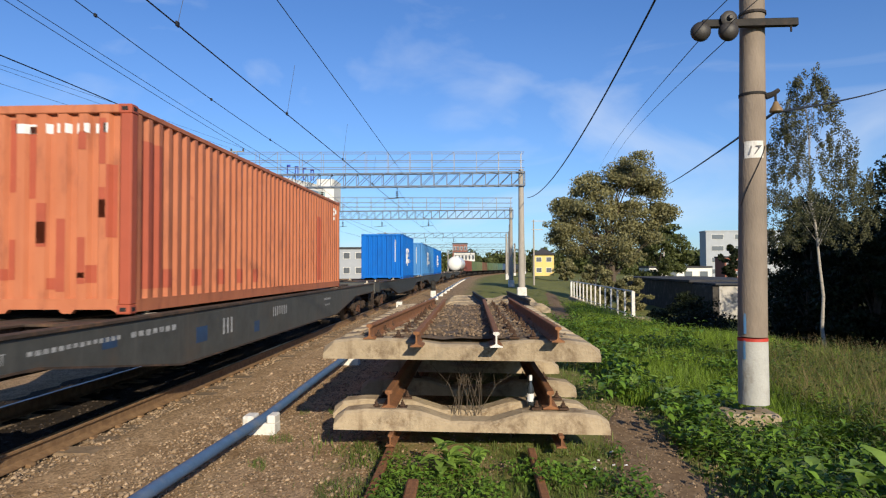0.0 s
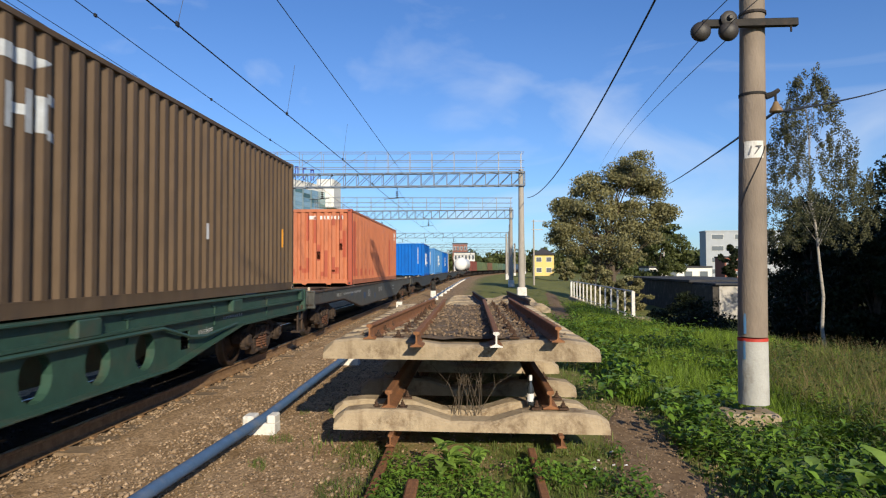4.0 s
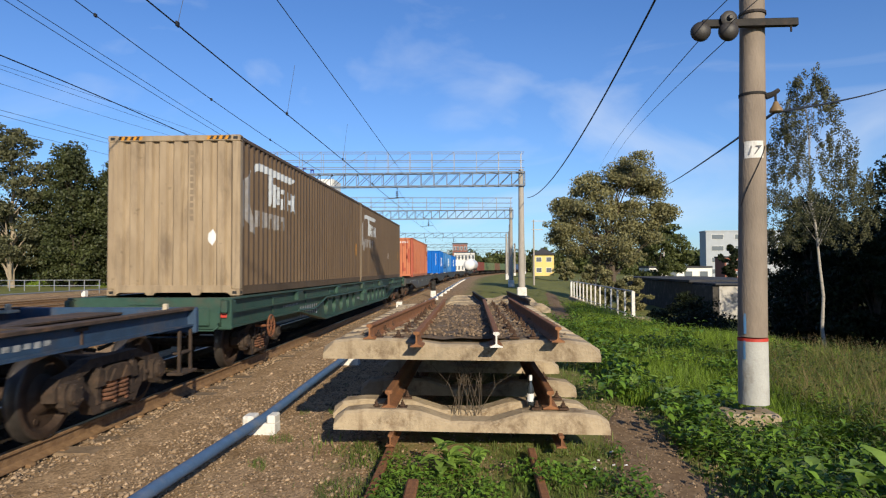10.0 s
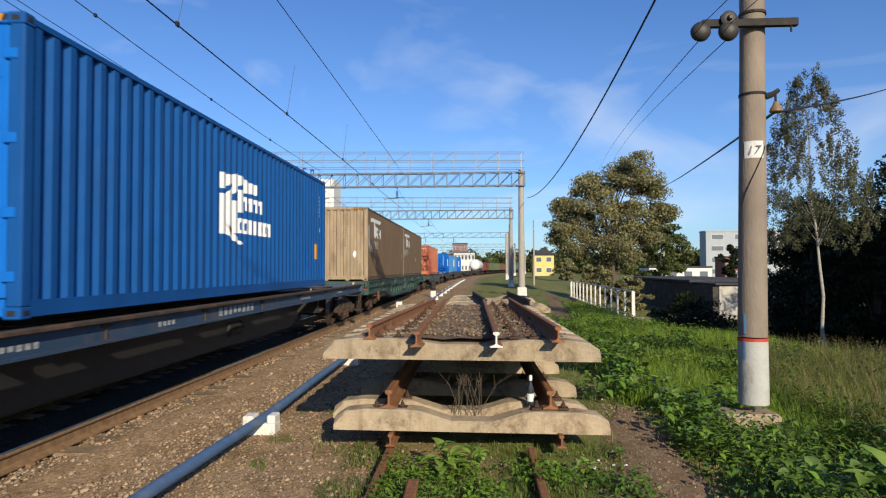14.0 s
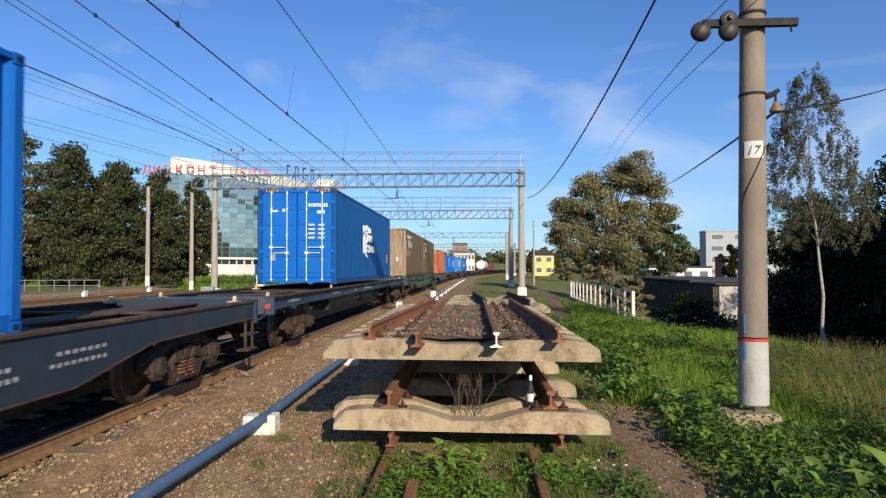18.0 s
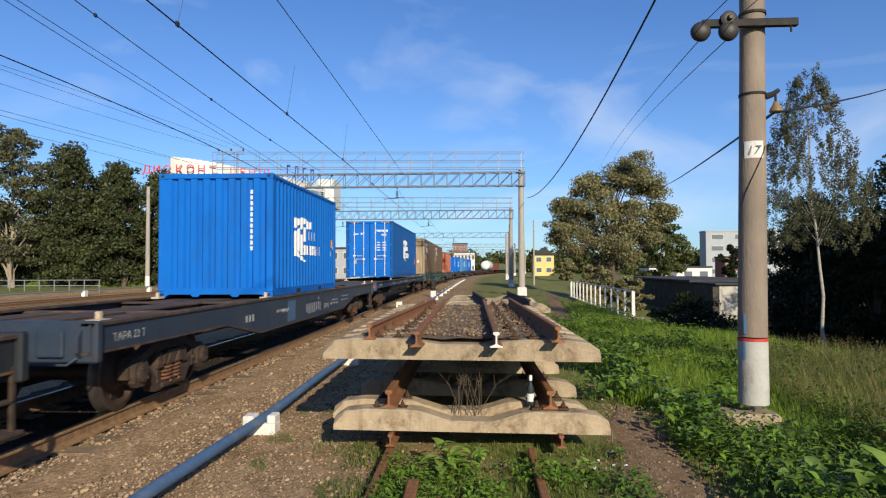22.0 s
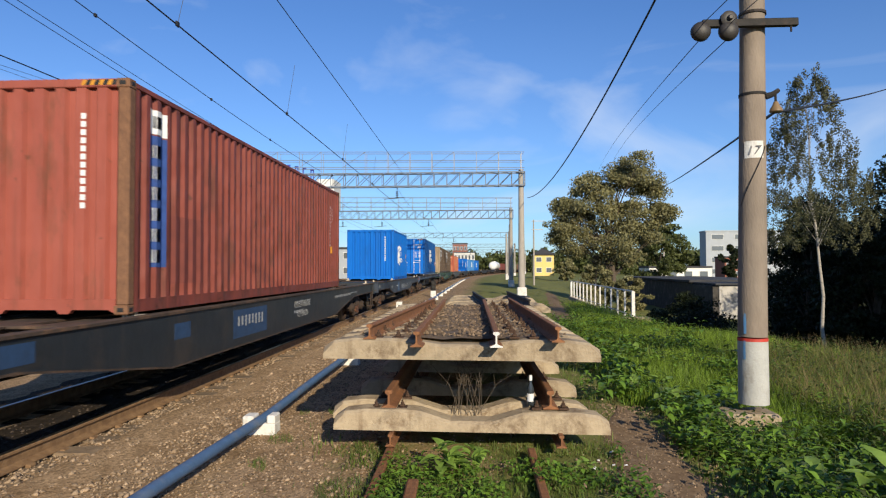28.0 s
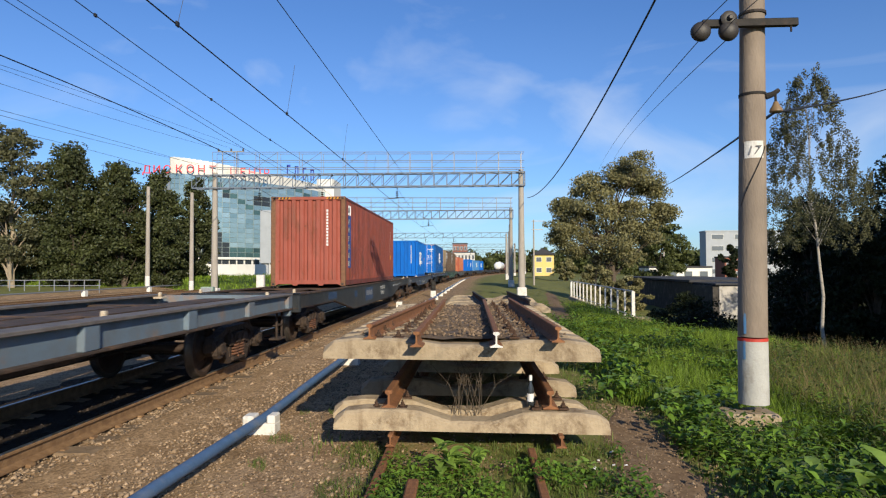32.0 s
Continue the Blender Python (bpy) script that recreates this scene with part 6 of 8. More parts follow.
def gantry(y, xr, xl, zb, zt, railing, detail=True):
    g = thing("catenary_gantry", "steel lattice gantry on concrete posts" + (" with a walkway rail" if railing else " far along the line"), "gantry", "gantries over the tracks")
    s = Shape()
    truss(s, xl - 1.5, xr + 0.25, y - 0.35, y + 0.35, zb, zt, 26 if detail else 14)
    part("truss", s, M_TRUSS, g, "blue-grey lattice beam")
    if railing:
        for z in (zt + 0.25, zt + 0.75, zt + 1.32):
            for yy in (y + 0.3, y - 0.45):
                s = Shape()
                s.tube([(xl, yy, z + 0.25), (xr + 0.2, yy, z)], 0.022, 5)
                part("handrail", s, M_GALV, g, "pale walkway rail")
        for k in range(15):
            x = xl + (xr - xl) * k / 14
            dz = 0.25 * (1 - k / 14)
            b = Shape()
            b.tube([(x, y - 0.45, zt), (x, y - 0.45, zt + 1.32 + dz)], 0.02, 5)
            b.tube([(x, y + 0.3, zt), (x, y + 0.3, zt + 1.32 + dz)], 0.02, 5)
            if k < 14 and k % 2 == 0:
                b.tube([(x, y - 0.45, zt + 0.25 + dz), (x + (xr - xl) / 14, y - 0.45, zt + 1.30 + dz)], 0.014, 4)
            part("rail_post", b, M_GALV, g)
    for x in (xr, xl):
        s = Shape()
        zg = ground_z(x, y)
        s.tube([(x, y, zg + 0.1), (x, y, zt + 0.2)], 0.24, 14, 0.17)
        part("post", s, M_POST, g, "round concrete post", smooth=True)
        s = Shape()
        s.box(x - 0.32, x + 0.32, y - 0.32, y + 0.32, zg - 0.2, zg + 0.72, 0.05)
        part("foot", s, M_WHITE, g, "whitewashed concrete foot")
    for tx in (TRACK_X, TRACK_X - 5.2, TRACK_X - 9.6):
        x = tx + bend(y)
        if not (xl < x < xr):
            continue
        s = Shape()
        s.tube([(x, y, zb), (x, y, zb - 0.25)], 0.02, 5)
        for k in range(4):
            s.lathe([(0.03, zb - 0.30 - k * 0.13), (0.12, zb - 0.36 - k * 0.13), (0.03, zb - 0.40 - k * 0.13)], 10, "z", (x, y, 0))
        s.tube([(x - 0.9, y, zb - 0.85), (x + 0.5, y, zb - 0.75)], 0.022, 5)
        part("insulator", s, M_INS, g, "dark string insulator")
    return g


GANTRIES = [(44.4, 3.08, -18.15, 7.42, 8.32, True), (72.0, 3.85, -17.9, 7.3, 8.22, True), (121.0, 6.1, -17.0, 7.5, 8.4, False), (178.0, 10.5, -14, 7.5, 8.4, False), (232.0, 16.5, -10, 7.5, 8.4, False)]
for gi, gargs in enumerate(GANTRIES):
    gantry(*gargs, detail=gi < 2)


def shadow_mast(x, y, reach, zb, zt):
    """A concrete mast whose lattice arm reaches out over the footpath towards the line; unseen, added to shadow the
    containers.
    """
    g = thing("shadow_mast", "unseen concrete mast with a lattice arm, added to shadow the containers", "mast")
    s = Shape()
    truss(s, x - reach, x + 0.25, y - 0.35, y + 0.35, zb, zt, 8)
    part("arm", s, M_TRUSS, g, "blue-grey lattice arm")
    s = Shape()
    s.tube([(x, y, ground_z(x, y) - 0.1), (x, y, zt + 0.2)], 0.2, 14, 0.16)
    part("post", s, M_POST, g, "round concrete post", smooth=True)


# Out of view; its arm casts the diagonal shadow on passing container sides.
shadow_mast(5.55, 13.4, 4.7, 8.25, 8.75)

# lamps bar above the first gantry
tb = thing("mast_bracket", "steel cross bar with three insulators above the gantry", "bracket")
s_ = Shape()
s_.box(-17.95, -16.1, 44.3, 44.4, 9.95, 10.02)
for bx in (-17.6, -16.6):
    s_.box(bx - .03, bx + .03, 44.32, 44.38, 8.3, 10.0)
part("bar", s_, M_GALV, tb)
for bx in (-17.9, -17.0, -16.15):
    q_ = Shape()
    q_.lathe([(0.03, 10.0), (0.07, 10.05), (0.07, 10.12), (0.03, 10.2)], 8, "z", (bx, 44.35, 0))
    part("pin_insulator", q_, M_INS, tb)


def through_points(a, b, c, y0, y1, n=40):
    """A sagging wire through three points, from y0 to y1 along the line."""
    ys = [a[1], b[1], c[1]]
    cx, cz = np.polyfit(ys, [a[0], b[0], c[0]], 2), np.polyfit(ys, [a[2], b[2], c[2]], 2)
    return [(float(np.polyval(cx, y)), y, float(np.polyval(cz, y))) for y in [y0 + (y1 - y0) * k / n for k in range(n + 1)]]


def run(name, label, pts, r, material, parent=None):
    s = Shape()
    s.tube(pts, r, 5)
    ob = part(name, s, material, parent)
    if parent is None:
        tagged(ob, label, "wire")
    return ob


def build_catenary():
    """Contact and carrying wires over the tracks, with droppers, hung from the gantries."""
    c = thing("overhead_line", "thin contact and carrying wires above a track", "wire", "overhead lines")
    low = through_points((-4.95, 9.46, 5.87), (-4.95, 14.84, 5.87), (-4.95, 25.44, 5.86), -36, 44.4)
    run("contact_wire", "", low, 0.013, M_WIRE, c)
    run("carrying_wire", "", through_points((-5.0, 16.05, 8.61), (-5.0, 23.5, 8.57), (-5.0, 37.7, 8.42), -36, 44.4), 0.013, M_WIRE, c)
    for y in (10.5, 16.8, 24.0, 31.0):
        s = Shape()
        s.tube([(-4.95, y, 5.87), (-4.86, y + 0.4, 7.3)], 0.005, 4)
        part("dropper", s, M_WIRE_FAR, c)
        s = Shape()
        s.box(-4.97, -4.93, y - 0.05, y + 0.05, 5.84, 5.93, 0.01)
        part("clip", s, M_WIRE, c)
    for tx, top, r in ((TRACK_X - 5.2, through_points((-10.6, 16.63, 8.95), (-10.6, 25.0, 8.64), (-10.6, 35.14, 8.46), -20, 44.4), 0.014),):
        c = thing("overhead_line", "dark carrying wire with paired contact wires above a track", "wire", "overhead lines")
        run("carrying_wire", "", top, r, M_WIRE, c)
        run("contact_wire", "", through_points((-10.6, 14.4, 8.06), (-10.6, 21.44, 7.79), (-10.6, 28.71, 7.57), -20, 44.4), 0.009, M_WIRE, c)
        run("contact_wire", "", through_points((-10.6, 14.0, 7.89), (-10.6, 20.94, 7.59), (-10.6, 27.7, 7.37), -20, 44.4), 0.009, M_WIRE, c)
        for y in (17.5, 25.5, 33.0):
            s = Shape()
            s.box(-10.63, -10.57, y - 0.06, y + 0.06, float(np.interp(y, [p[1] for p in top], [p[2] for p in top])) - 0.05, float(np.interp(y, [p[1] for p in top], [p[2] for p in top])) + 0.05, 0.01)
            part("clip", s, M_WIRE, c)
    run("feeder_wire", "thick dark feeder wire hung from the gantry", through_points((-15.0, 19.66, 8.59), (-15.0, 26.08, 8.74), (-15.0, 34.68, 8.8), -10, 44.4), 0.022, M_WIRE)
    for k, (a, b, e) in enumerate((((-17, 22.3, 9.15), (-17, 29.6, 9.65), (-16.15, 44.35, 10.2)), ((-17, 22.3, 9.0), (-17, 29.6, 9.37), (-17, 44.35, 10.2)), ((-17.2, 22.3, 8.54), (-17.4, 29.57, 9.0), (-17.9, 44.35, 10.2)))):
        run("line_wire", "thin line wire ending at the gantry bracket", through_points(a, b, e, 0, 44.35), 0.008, M_WIRE_FAR)
    for k, (a, b, e) in enumerate((((-27, 35.5, 10.9), (-27, 43.5, 11.28), (-27, 54.4, 11.7)), ((-27, 35.5, 10.6), (-27, 43.5, 10.95), (-27, 54.9, 11.6)), ((-27, 40.2, 10.05), (-27, 45.6, 10.22), (-27, 53.0, 10.35)))):
        run("line_wire", "thin line wire above the hedge", through_points(a, b, e, 0, 62), 0.013, M_WIRE_FAR)
    ys = [44.4, 72.0, 121.0, 178.0, 232.0]
    for tx in (TRACK_X, TRACK_X - 5.2, TRACK_X - 9.6):
        c = thing("overhead_line", "thin contact and carrying wires between far gantries", "wire", "overhead lines")
        for a, b in zip(ys, ys[1:]):
            L = b - a
            run("carrying_wire", "", [(tx + bend(a + L * k / 12), a + L * k / 12, 7.35 - 2.2 * (k / 12) * (1 - k / 12)) for k in range(13)], 0.013, M_WIRE_FAR, c)
            run("contact_wire", "", [(tx + bend(a + L * k / 12), a + L * k / 12, 5.9) for k in range(13)], 0.012, M_WIRE_FAR, c)
            for k in (3, 6, 9):
                y = a + L * k / 12
                run("dropper", "", [(tx + bend(y), y, 7.35 - 2.2 * (k / 12) * (1 - k / 12)), (tx + bend(y), y, 5.9)], 0.007, M_WIRE_FAR, c)


build_catenary()


M_FIGURE = mat("faded grey figures", (0.16, 0.15, 0.15), (0.30, 0.29, 0.28), 0.8, 0, 12, 0)


def pole_17():
    x, y = 3.28, 7.95
    zg = ground_z(x, y)
    p = thing("line_pole", "tapered concrete pole numbered 17 with a whitewashed foot and red ring", "pole")
    s = Shape()
    s.tube([(x, y, zg), (x, y, 0.98)], 0.170, 28, 0.165)
    s2 = Shape()
    s2.tube([(x, y, 0.98), (x + 0.10, y, 7.4)], 0.165, 28, 0.122)
    part("shaft", s2, M_POLE, p, smooth=True)
    s3 = Shape()
    s3.tube([(x, y, 0.19), (x, y, 0.93)], 0.1705, 28, 0.1675)
    part("whitewash", s3, M_WHITEWASH, p, "white painted foot", smooth=True)
    s3 = Shape()
    s3.tube([(x, y, 0.93), (x, y, 0.965)], 0.1685, 28, 0.168)
    part("red_ring", s3, M_RED, p, "red painted ring", smooth=True)
    s3 = Shape()
    s3.box(x - 0.42, x + 0.24, y - 0.22, y + 0.25, zg - 0.3, 0.10, 0.04)
    part("footing", s3, M_CONC, p, "mossy concrete footing")
    # paint smears at the ring
    for k, (a, z, w, h) in enumerate(((-2.55, 1.02, 0.035, 0.24), (-2.6, 0.72, 0.03, 0.22))):
        d = Shape()
        for j in range(4):
            t0, t1 = a + w / 0.18 * j / 4, a + w / 0.18 * (j + 1) / 4
            q = [(x + 0.1715 * math.cos(t), y + 0.1715 * math.sin(t)) for t in (t0, t1)]
            d.quad((*q[0], z), (*q[1], z), (*q[1], z + h * (0.7 + 0.3 * (j % 2))), (*q[0], z + h))
        part("spray_mark", d, M_SPRAY, p, "blue spray paint")
    # number plate field painted on the shaft
    d = Shape()
    for j in range(8):
        t0, t1 = -2.55 + 1.45 * j / 8, -2.55 + 1.45 * (j + 1) / 8
        q = [(x + 0.034 + 0.1545 * math.cos(t), y + 0.1545 * math.sin(t)) for t in (t0, t1)]
        d.quad((*q[0], 3.09), (*q[1], 3.09), (*q[1], 3.29), (*q[0], 3.29))
    part("number_field", d, M_WHITE, p, "white painted number field")
    cu = bpy.data.curves.new("number", "FONT")
    cu.body, cu.size, cu.align_x, cu.extrude = "17", 0.15, "CENTER", 0.001
    cu.shear = 0.25
    cu.materials.append(M_FIGURE)
    t = new("number", cu)
    t.parent = p
    ang = -1.93
    t.matrix_local = Matrix.Translation((x + 0.034 + 0.158 * math.cos(ang), y + 0.158 * math.sin(ang), 3.13)) @ pose(0, 0, 0, 90, 0, math.degrees(ang) + 90)
    t["label"] = "painted figures 17"
    arm = Shape()
    arm.box(x - 0.60, x + 0.50, y - 0.22, y - 0.21, 4.63, 4.72, 0.004)
    arm.box(x - 0.60, x + 0.50, y - 0.22, y - 0.15, 4.71, 4.72, 0.004)
    arm.box(x - 0.60, x + 0.50, y - 0.22, y - 0.15, 4.63, 4.64, 0.004)
    arm.tube([(x + 0.42, y - 0.2, 4.64), (x + 0.42, y - 0.2, 4.56)], 0.012, 6)
    part("cross_arm", arm, M_DARK, p, "dark steel cross arm")
    for z in (4.83, 3.85):
        b = Shape()
        b.lathe([(0.138, z), (0.155, z), (0.155, z + 0.03), (0.138, z + 0.03)], 24, "z", (x + 0.016 * (z - 0.98), y, 0))
        part("band", b, M_DARK, p, "steel band")
    for dx, z in ((-0.63, 4.57), (-0.31, 4.57), (-0.31, 4.71)):
        i = Shape()
        prof = [(0.015, -0.050), (0.05, -0.045), (0.09, -0.025), (0.112, 0.005), (0.115, 0.05), (0.05, 0.07), (0.03, 0.14)] if z < 4.65 else [(0.02, -0.06), (0.03, -0.05), (0.035, -0.02), (0.06, -0.02), (0.095, 0.0), (0.09, 0.03), (0.06, 0.04), (0.095, 0.06), (0.04, 0.1)]
        i.lathe(prof, 18, "y", (x + dx, y - 0.26, z))
        part("insulator", i, M_INS, p, "dark cup insulator", smooth=True)
    i = Shape()
    i.tube([(x + 0.17, y - 0.08, 3.83), (x + 0.24, y - 0.10, 3.85), (x + 0.31, y - 0.10, 3.90)], 0.04, 8, 0.025)
    i.tube([(x + 0.27, y - 0.10, 3.86), (x + 0.28, y - 0.1, 3.62)], 0.014, 6)
    part("bracket", i, M_DARK, p, "dark steel hook")
    i = Shape()
    i.lathe([(0.025, 3.76), (0.04, 3.72), (0.07, 3.67), (0.075, 3.64), (0.03, 3.63)], 14, "z", (x + 0.275, y - 0.1, 0))
    part("insulator", i, mat("ochre glazed cup", (0.27, 0.18, 0.09), (0.2, 0.13, 0.065), 0.4, 0, 10, 0.05), p, "ochre cup insulator", smooth=True)
    w = Shape()
    pts = [(x + 0.160 * math.cos(t) + 0.03, y + 0.160 * math.sin(t), 2.6 + 0.35 * (t + 2.7)) for t in [-2.9 + 0.2 * k for k in range(11)]]
    w.tube(pts, 0.006, 4)
    part("tie_wire", w, M_WIRE, p)
    return x, y


px_, py_ = pole_17()
run("cable", "thick black cable running down to the gantry post", through_points((3.4, 12.32, 6.85), (3.4, 16.84, 6.37), (3.5, 44.2, 6.57), -8, 44.2), 0.022, M_WIRE)
run("service_cable", "black cable from the pole to the trees on the bank", [(3.53 + 10.6 * k / 20, 7.85 + 14.5 * k / 20, 3.63 + 4.25 * k / 20 - 0.25 * (k / 20) * (1 - k / 20)) for k in range(21)], 0.016, M_WIRE)
run("service_cable", "black cable from the pole across to the tall maple", [(3.53 + 12.4 * k / 30, 7.85 + 49.2 * k / 30, 3.63 + 5.1 * k / 30 - 0.5 * (k / 30) * (1 - k / 30)) for k in range(31)], 0.018, M_WIRE)
for dx, tx, tz in ((-0.62, 9.39, 9.3), (-0.30, 10.46, 9.95)):
    run("line_wire", "thin dark line wire between poles", [(px_ + dx + (tx - px_ - dx) * k / 30, py_ - 0.2 + (50.2 - py_) * k / 30, 4.50 + (tz - 4.50) * k / 30 + 1.2 * (k / 30) * (1 - k / 30)) for k in range(31)], 0.006, M_WIRE_FAR)
    run("line_wire", "thin dark line wire between poles", [(px_ + dx, -30 + 37.7 * k / 30, 5.6 - 0.95 * k / 30 - 2.4 * (k / 30) * (1 - k / 30)) for k in range(31)], 0.005, M_WIRE_FAR)


def mast(x, y, h, r=0.2):
    zg = ground_z(x, y)
    p = thing("catenary_mast", "round concrete mast with a whitewashed foot beside a hedge", "pole", "masts by the hedge")
    s = Shape()
    s.tube([(x, y, zg + 1.0), (x, y, zg + h)], r, 12, r * 0.75)
    part("shaft", s, M_POST, p, smooth=True)
    s = Shape()
    s.tube([(x, y, zg - 0.1), (x, y, zg + 1.0)], r * 1.06, 12, r * 1.02)
    part("whitewash", s, M_WHITE, p, "white painted foot", smooth=True)


mast(-28.9, 56.0, 8.9)
mast(-25.4, 57.0, 8.9)
for k_ in range(7):
    mast(4.4 + bend(90 + 24 * k_), 92 + 24 * k_, 8.2, 0.18)
fp = thing("pipeline", "thin grey pipe on small white stands before the hedge", "pipe")
s_ = Shape()
s_.tube([(-27.3, 22 + 5 * k, 0.36) for k in range(14)], 0.05, 6)
part("pipe", s_, M_GALV, fp)
for k in range(7):
    s_ = Shape()
    s_.box(-27.45, -27.15, 26 + 9 * k, 26.4 + 9 * k, -0.2, 0.34, 0.03)
    part("stand", s_, M_WHITE, fp, "white concrete stand")
tp = thing('line_pole', 'grey pole with a cross arm and insulators far along the line', 'pole')
s_ = Shape()
s_.tube([(8.1, 92, -0.6), (8.1, 92, 8.6)], 0.13, 8, 0.09)
part('shaft', s_, M_POST, tp)
for z_, w_ in ((8.4, 1.1), (7.2, 0.9)):
    s_ = Shape()
    s_.box(8.1 - 0.3, 8.1 + w_ + 0.4, 91.8, 91.9, z_ - 0.05, z_ + 0.05)
    part('cross_arm', s_, M_GALV, tp)
cab = thing("relay_cabinet", "pale green metal cabinet at the foot of the far post", "cabinet")
s_ = Shape()
s_.box(-18.75, -17.9, 43.5, 43.95, ground_z(-18.3, 43.7), ground_z(-18.3, 43.7) + 0.85, 0.03)
part("body", s_, mat("pale green paint", (0.35, 0.46, 0.40), None, 0.6, 0, 6, 0.1), cab)
s_ = Shape()
s_.box(-18.68, -18.0, 43.49, 43.50, ground_z(-18.3, 43.7) + 0.08, ground_z(-18.3, 43.7) + 0.78)
part("door", s_, M_GALV, cab)
cab2 = thing("relay_cabinet", "white metal cabinet on the grass bank", "cabinet")
s_ = Shape()
s_.box(-17.2, -16.6, 50.2, 50.6, 0.0, 1.35, 0.03)
part("body", s_, M_WHITE, cab2)


# ---- blue pipe on white blocks ----
def build_pipe():
    p = thing("pipeline", "blue painted steel pipe along the track on low white supports", "pipe")
    ys = [1.0, 3.0] + [5.0 + 2.5 * k for k in range(48)]
    s = Shape()
    s.tube([(-2.48 + bend(y) + 0.03 * math.sin(y), y, ground_z(-2.45 + bend(y), y) + 0.18 + 0.02 * math.sin(y * 0.6)) for y in ys], 0.054, 14)
    part("pipe", s, M_PIPE, p, smooth=True)
    for k in range(1, 20):
        y = 7.45 + 5.25 * (k - 1)
        x = -2.40 + bend(y)
        z = ground_z(x, y)
        b = Shape()
        b.box(x - 0.27, x + 0.11, y - 0.11, y + 0.11, z - 0.1, z + 0.125, 0.012)
        b.box(x - 0.27, x - 0.14, y - 0.107, y + 0.107, z + 0.115, z + 0.205, 0.015)
        b.box(x + 0.01, x + 0.107, y - 0.107, y + 0.107, z + 0.115, z + 0.215, 0.015)
        part("support", b, M_WHITE, p, "chipped white concrete block")


build_pipe()


def picket_sign():
    p = thing("picket_post", "small white plate with the figure 5 beside the track", "sign")
    x, y = -3.32, 28.0
    z = ground_z(x, y)
    s = Shape()
    s.box(x - 0.03, x + 0.03, y + 0.02, y + 0.06, z - 0.1, z + 0.3, 0.005)
    part("post", s, M_WHITE, p)
    s = Shape()
    s.box(x - 0.13, x + 0.13, y - 0.01, y + 0.015, z + 0.18, z + 0.62, 0.006)
    part("plate", s, M_WHITE, p)
    cu = bpy.data.curves.new("figure", "FONT")
    cu.body, cu.size, cu.align_x, cu.extrude = "5", 0.28, "CENTER", 0.001
    cu.materials.append(M_BLACK)
    t = new("figure", cu)
    t.parent = p
    t.matrix_local = pose(x, y - 0.014, z + 0.29, 90, 0, 0)
    d = thing("dwarf_signal", "low dark shunting signal on a white base", "signal")
    x, y = -3.1, 47.0
    z = ground_z(x, y)
    s = Shape()
    s.box(x - 0.2, x + 0.2, y - 0.2, y + 0.2, z - 0.1, z + 0.42, 0.06)
    part("base", s, M_WHITE, d, "white concrete base")
    s = Shape()
    s.box(x - 0.17, x + 0.17, y - 0.08, y + 0.1, z + 0.42, z + 1.15, 0.05)
    part("lamp_case", s, M_DARK, d)
    for zz in (0.68, 0.95):
        s = Shape()
        s.lathe([(0.09, y - 0.16), (0.1, y - 0.16), (0.1, y - 0.07), (0.07, y - 0.07)], 12, "y", (x, 0, z + zz))
        part("hood", s, M_BLACK, d)


picket_sign()


# ---- railing over the culvert ----
def build_railing():
    f = thing("railing", "white steel railing with thin bars over a culvert", "railing")
    a, b = Vector((5.68, 24.0, 0)), Vector((6.35, 44.0, 0))
    n = 13
    pts = [a.lerp(b, k / n) for k in range(n + 1)]
    for k, p in enumerate(pts):
        s = Shape()
        r = 0.06 if k in (0, n) else 0.034
        s.box(p.x - r, p.x + r, p.y - r, p.y + r, -0.12, 0.94, 0.006)
        part("post", s, M_WHITE, f)
    for z, r in ((0.94, 0.030), (0.06, 0.016)):
        s = Shape()
        s.tube([(p.x, p.y, z) for p in pts], r, 6)
        part("rail", s, M_WHITE, f)
    s = Shape()
    s.prism([(5.55, 24.3), (5.95, 24.3), (6.60, 44.2), (6.20, 44.2)], -0.9, -0.10, "z")
    part("kerb", s, M_CONC, f, "low concrete kerb under the bars")
    s = Shape()
    s.box(5.3, 6.25, 23.6, 24.28, ground_z(5.7, 24) - 0.6, 0.02, 0.03)
    tagged(part("culvert_head", s, M_CONC), "grey concrete head wall below the railing", "wall")


build_railing()

# far left railing by the hedge
fl_ = thing("railing", "low white railing beside the far track", "railing")
for k in range(9):
    s_ = Shape()
    x_ = -37.1 + k * 1.15
    s_.box(x_ - .03, x_ + .03, 46.97, 47.03, -0.3, 1.05)
    part("post", s_, M_GALV, fl_)
for z_ in (0.62, 1.03):
    s_ = Shape()
    s_.box(-42.0, -27.8, 46.98, 47.02, z_ - .025, z_ + .025)
    part("rail", s_, M_GALV, fl_)


# ---- buildings ----
def glass_material():
    m = bpy.data.materials.new("tinted curtain glass")
    m.use_nodes = True
    n, l = m.node_tree.nodes, m.node_tree.links
    b = n["Principled BSDF"]
    oi = n.new("ShaderNodeObjectInfo")
    r = n.new("ShaderNodeValToRGB")
    r.color_ramp.elements[0].color, r.color_ramp.elements[1].color = (0.22, 0.34, 0.38, 1), (0.40, 0.53, 0.57, 1)
    l.new(oi.outputs["Random"], r.inputs["Fac"])
    l.new(r.outputs["Color"], b.inputs["Base Color"])
    b.inputs["Roughness"].default_value, b.inputs["Metallic"].default_value = 0.10, 0.55
    return m


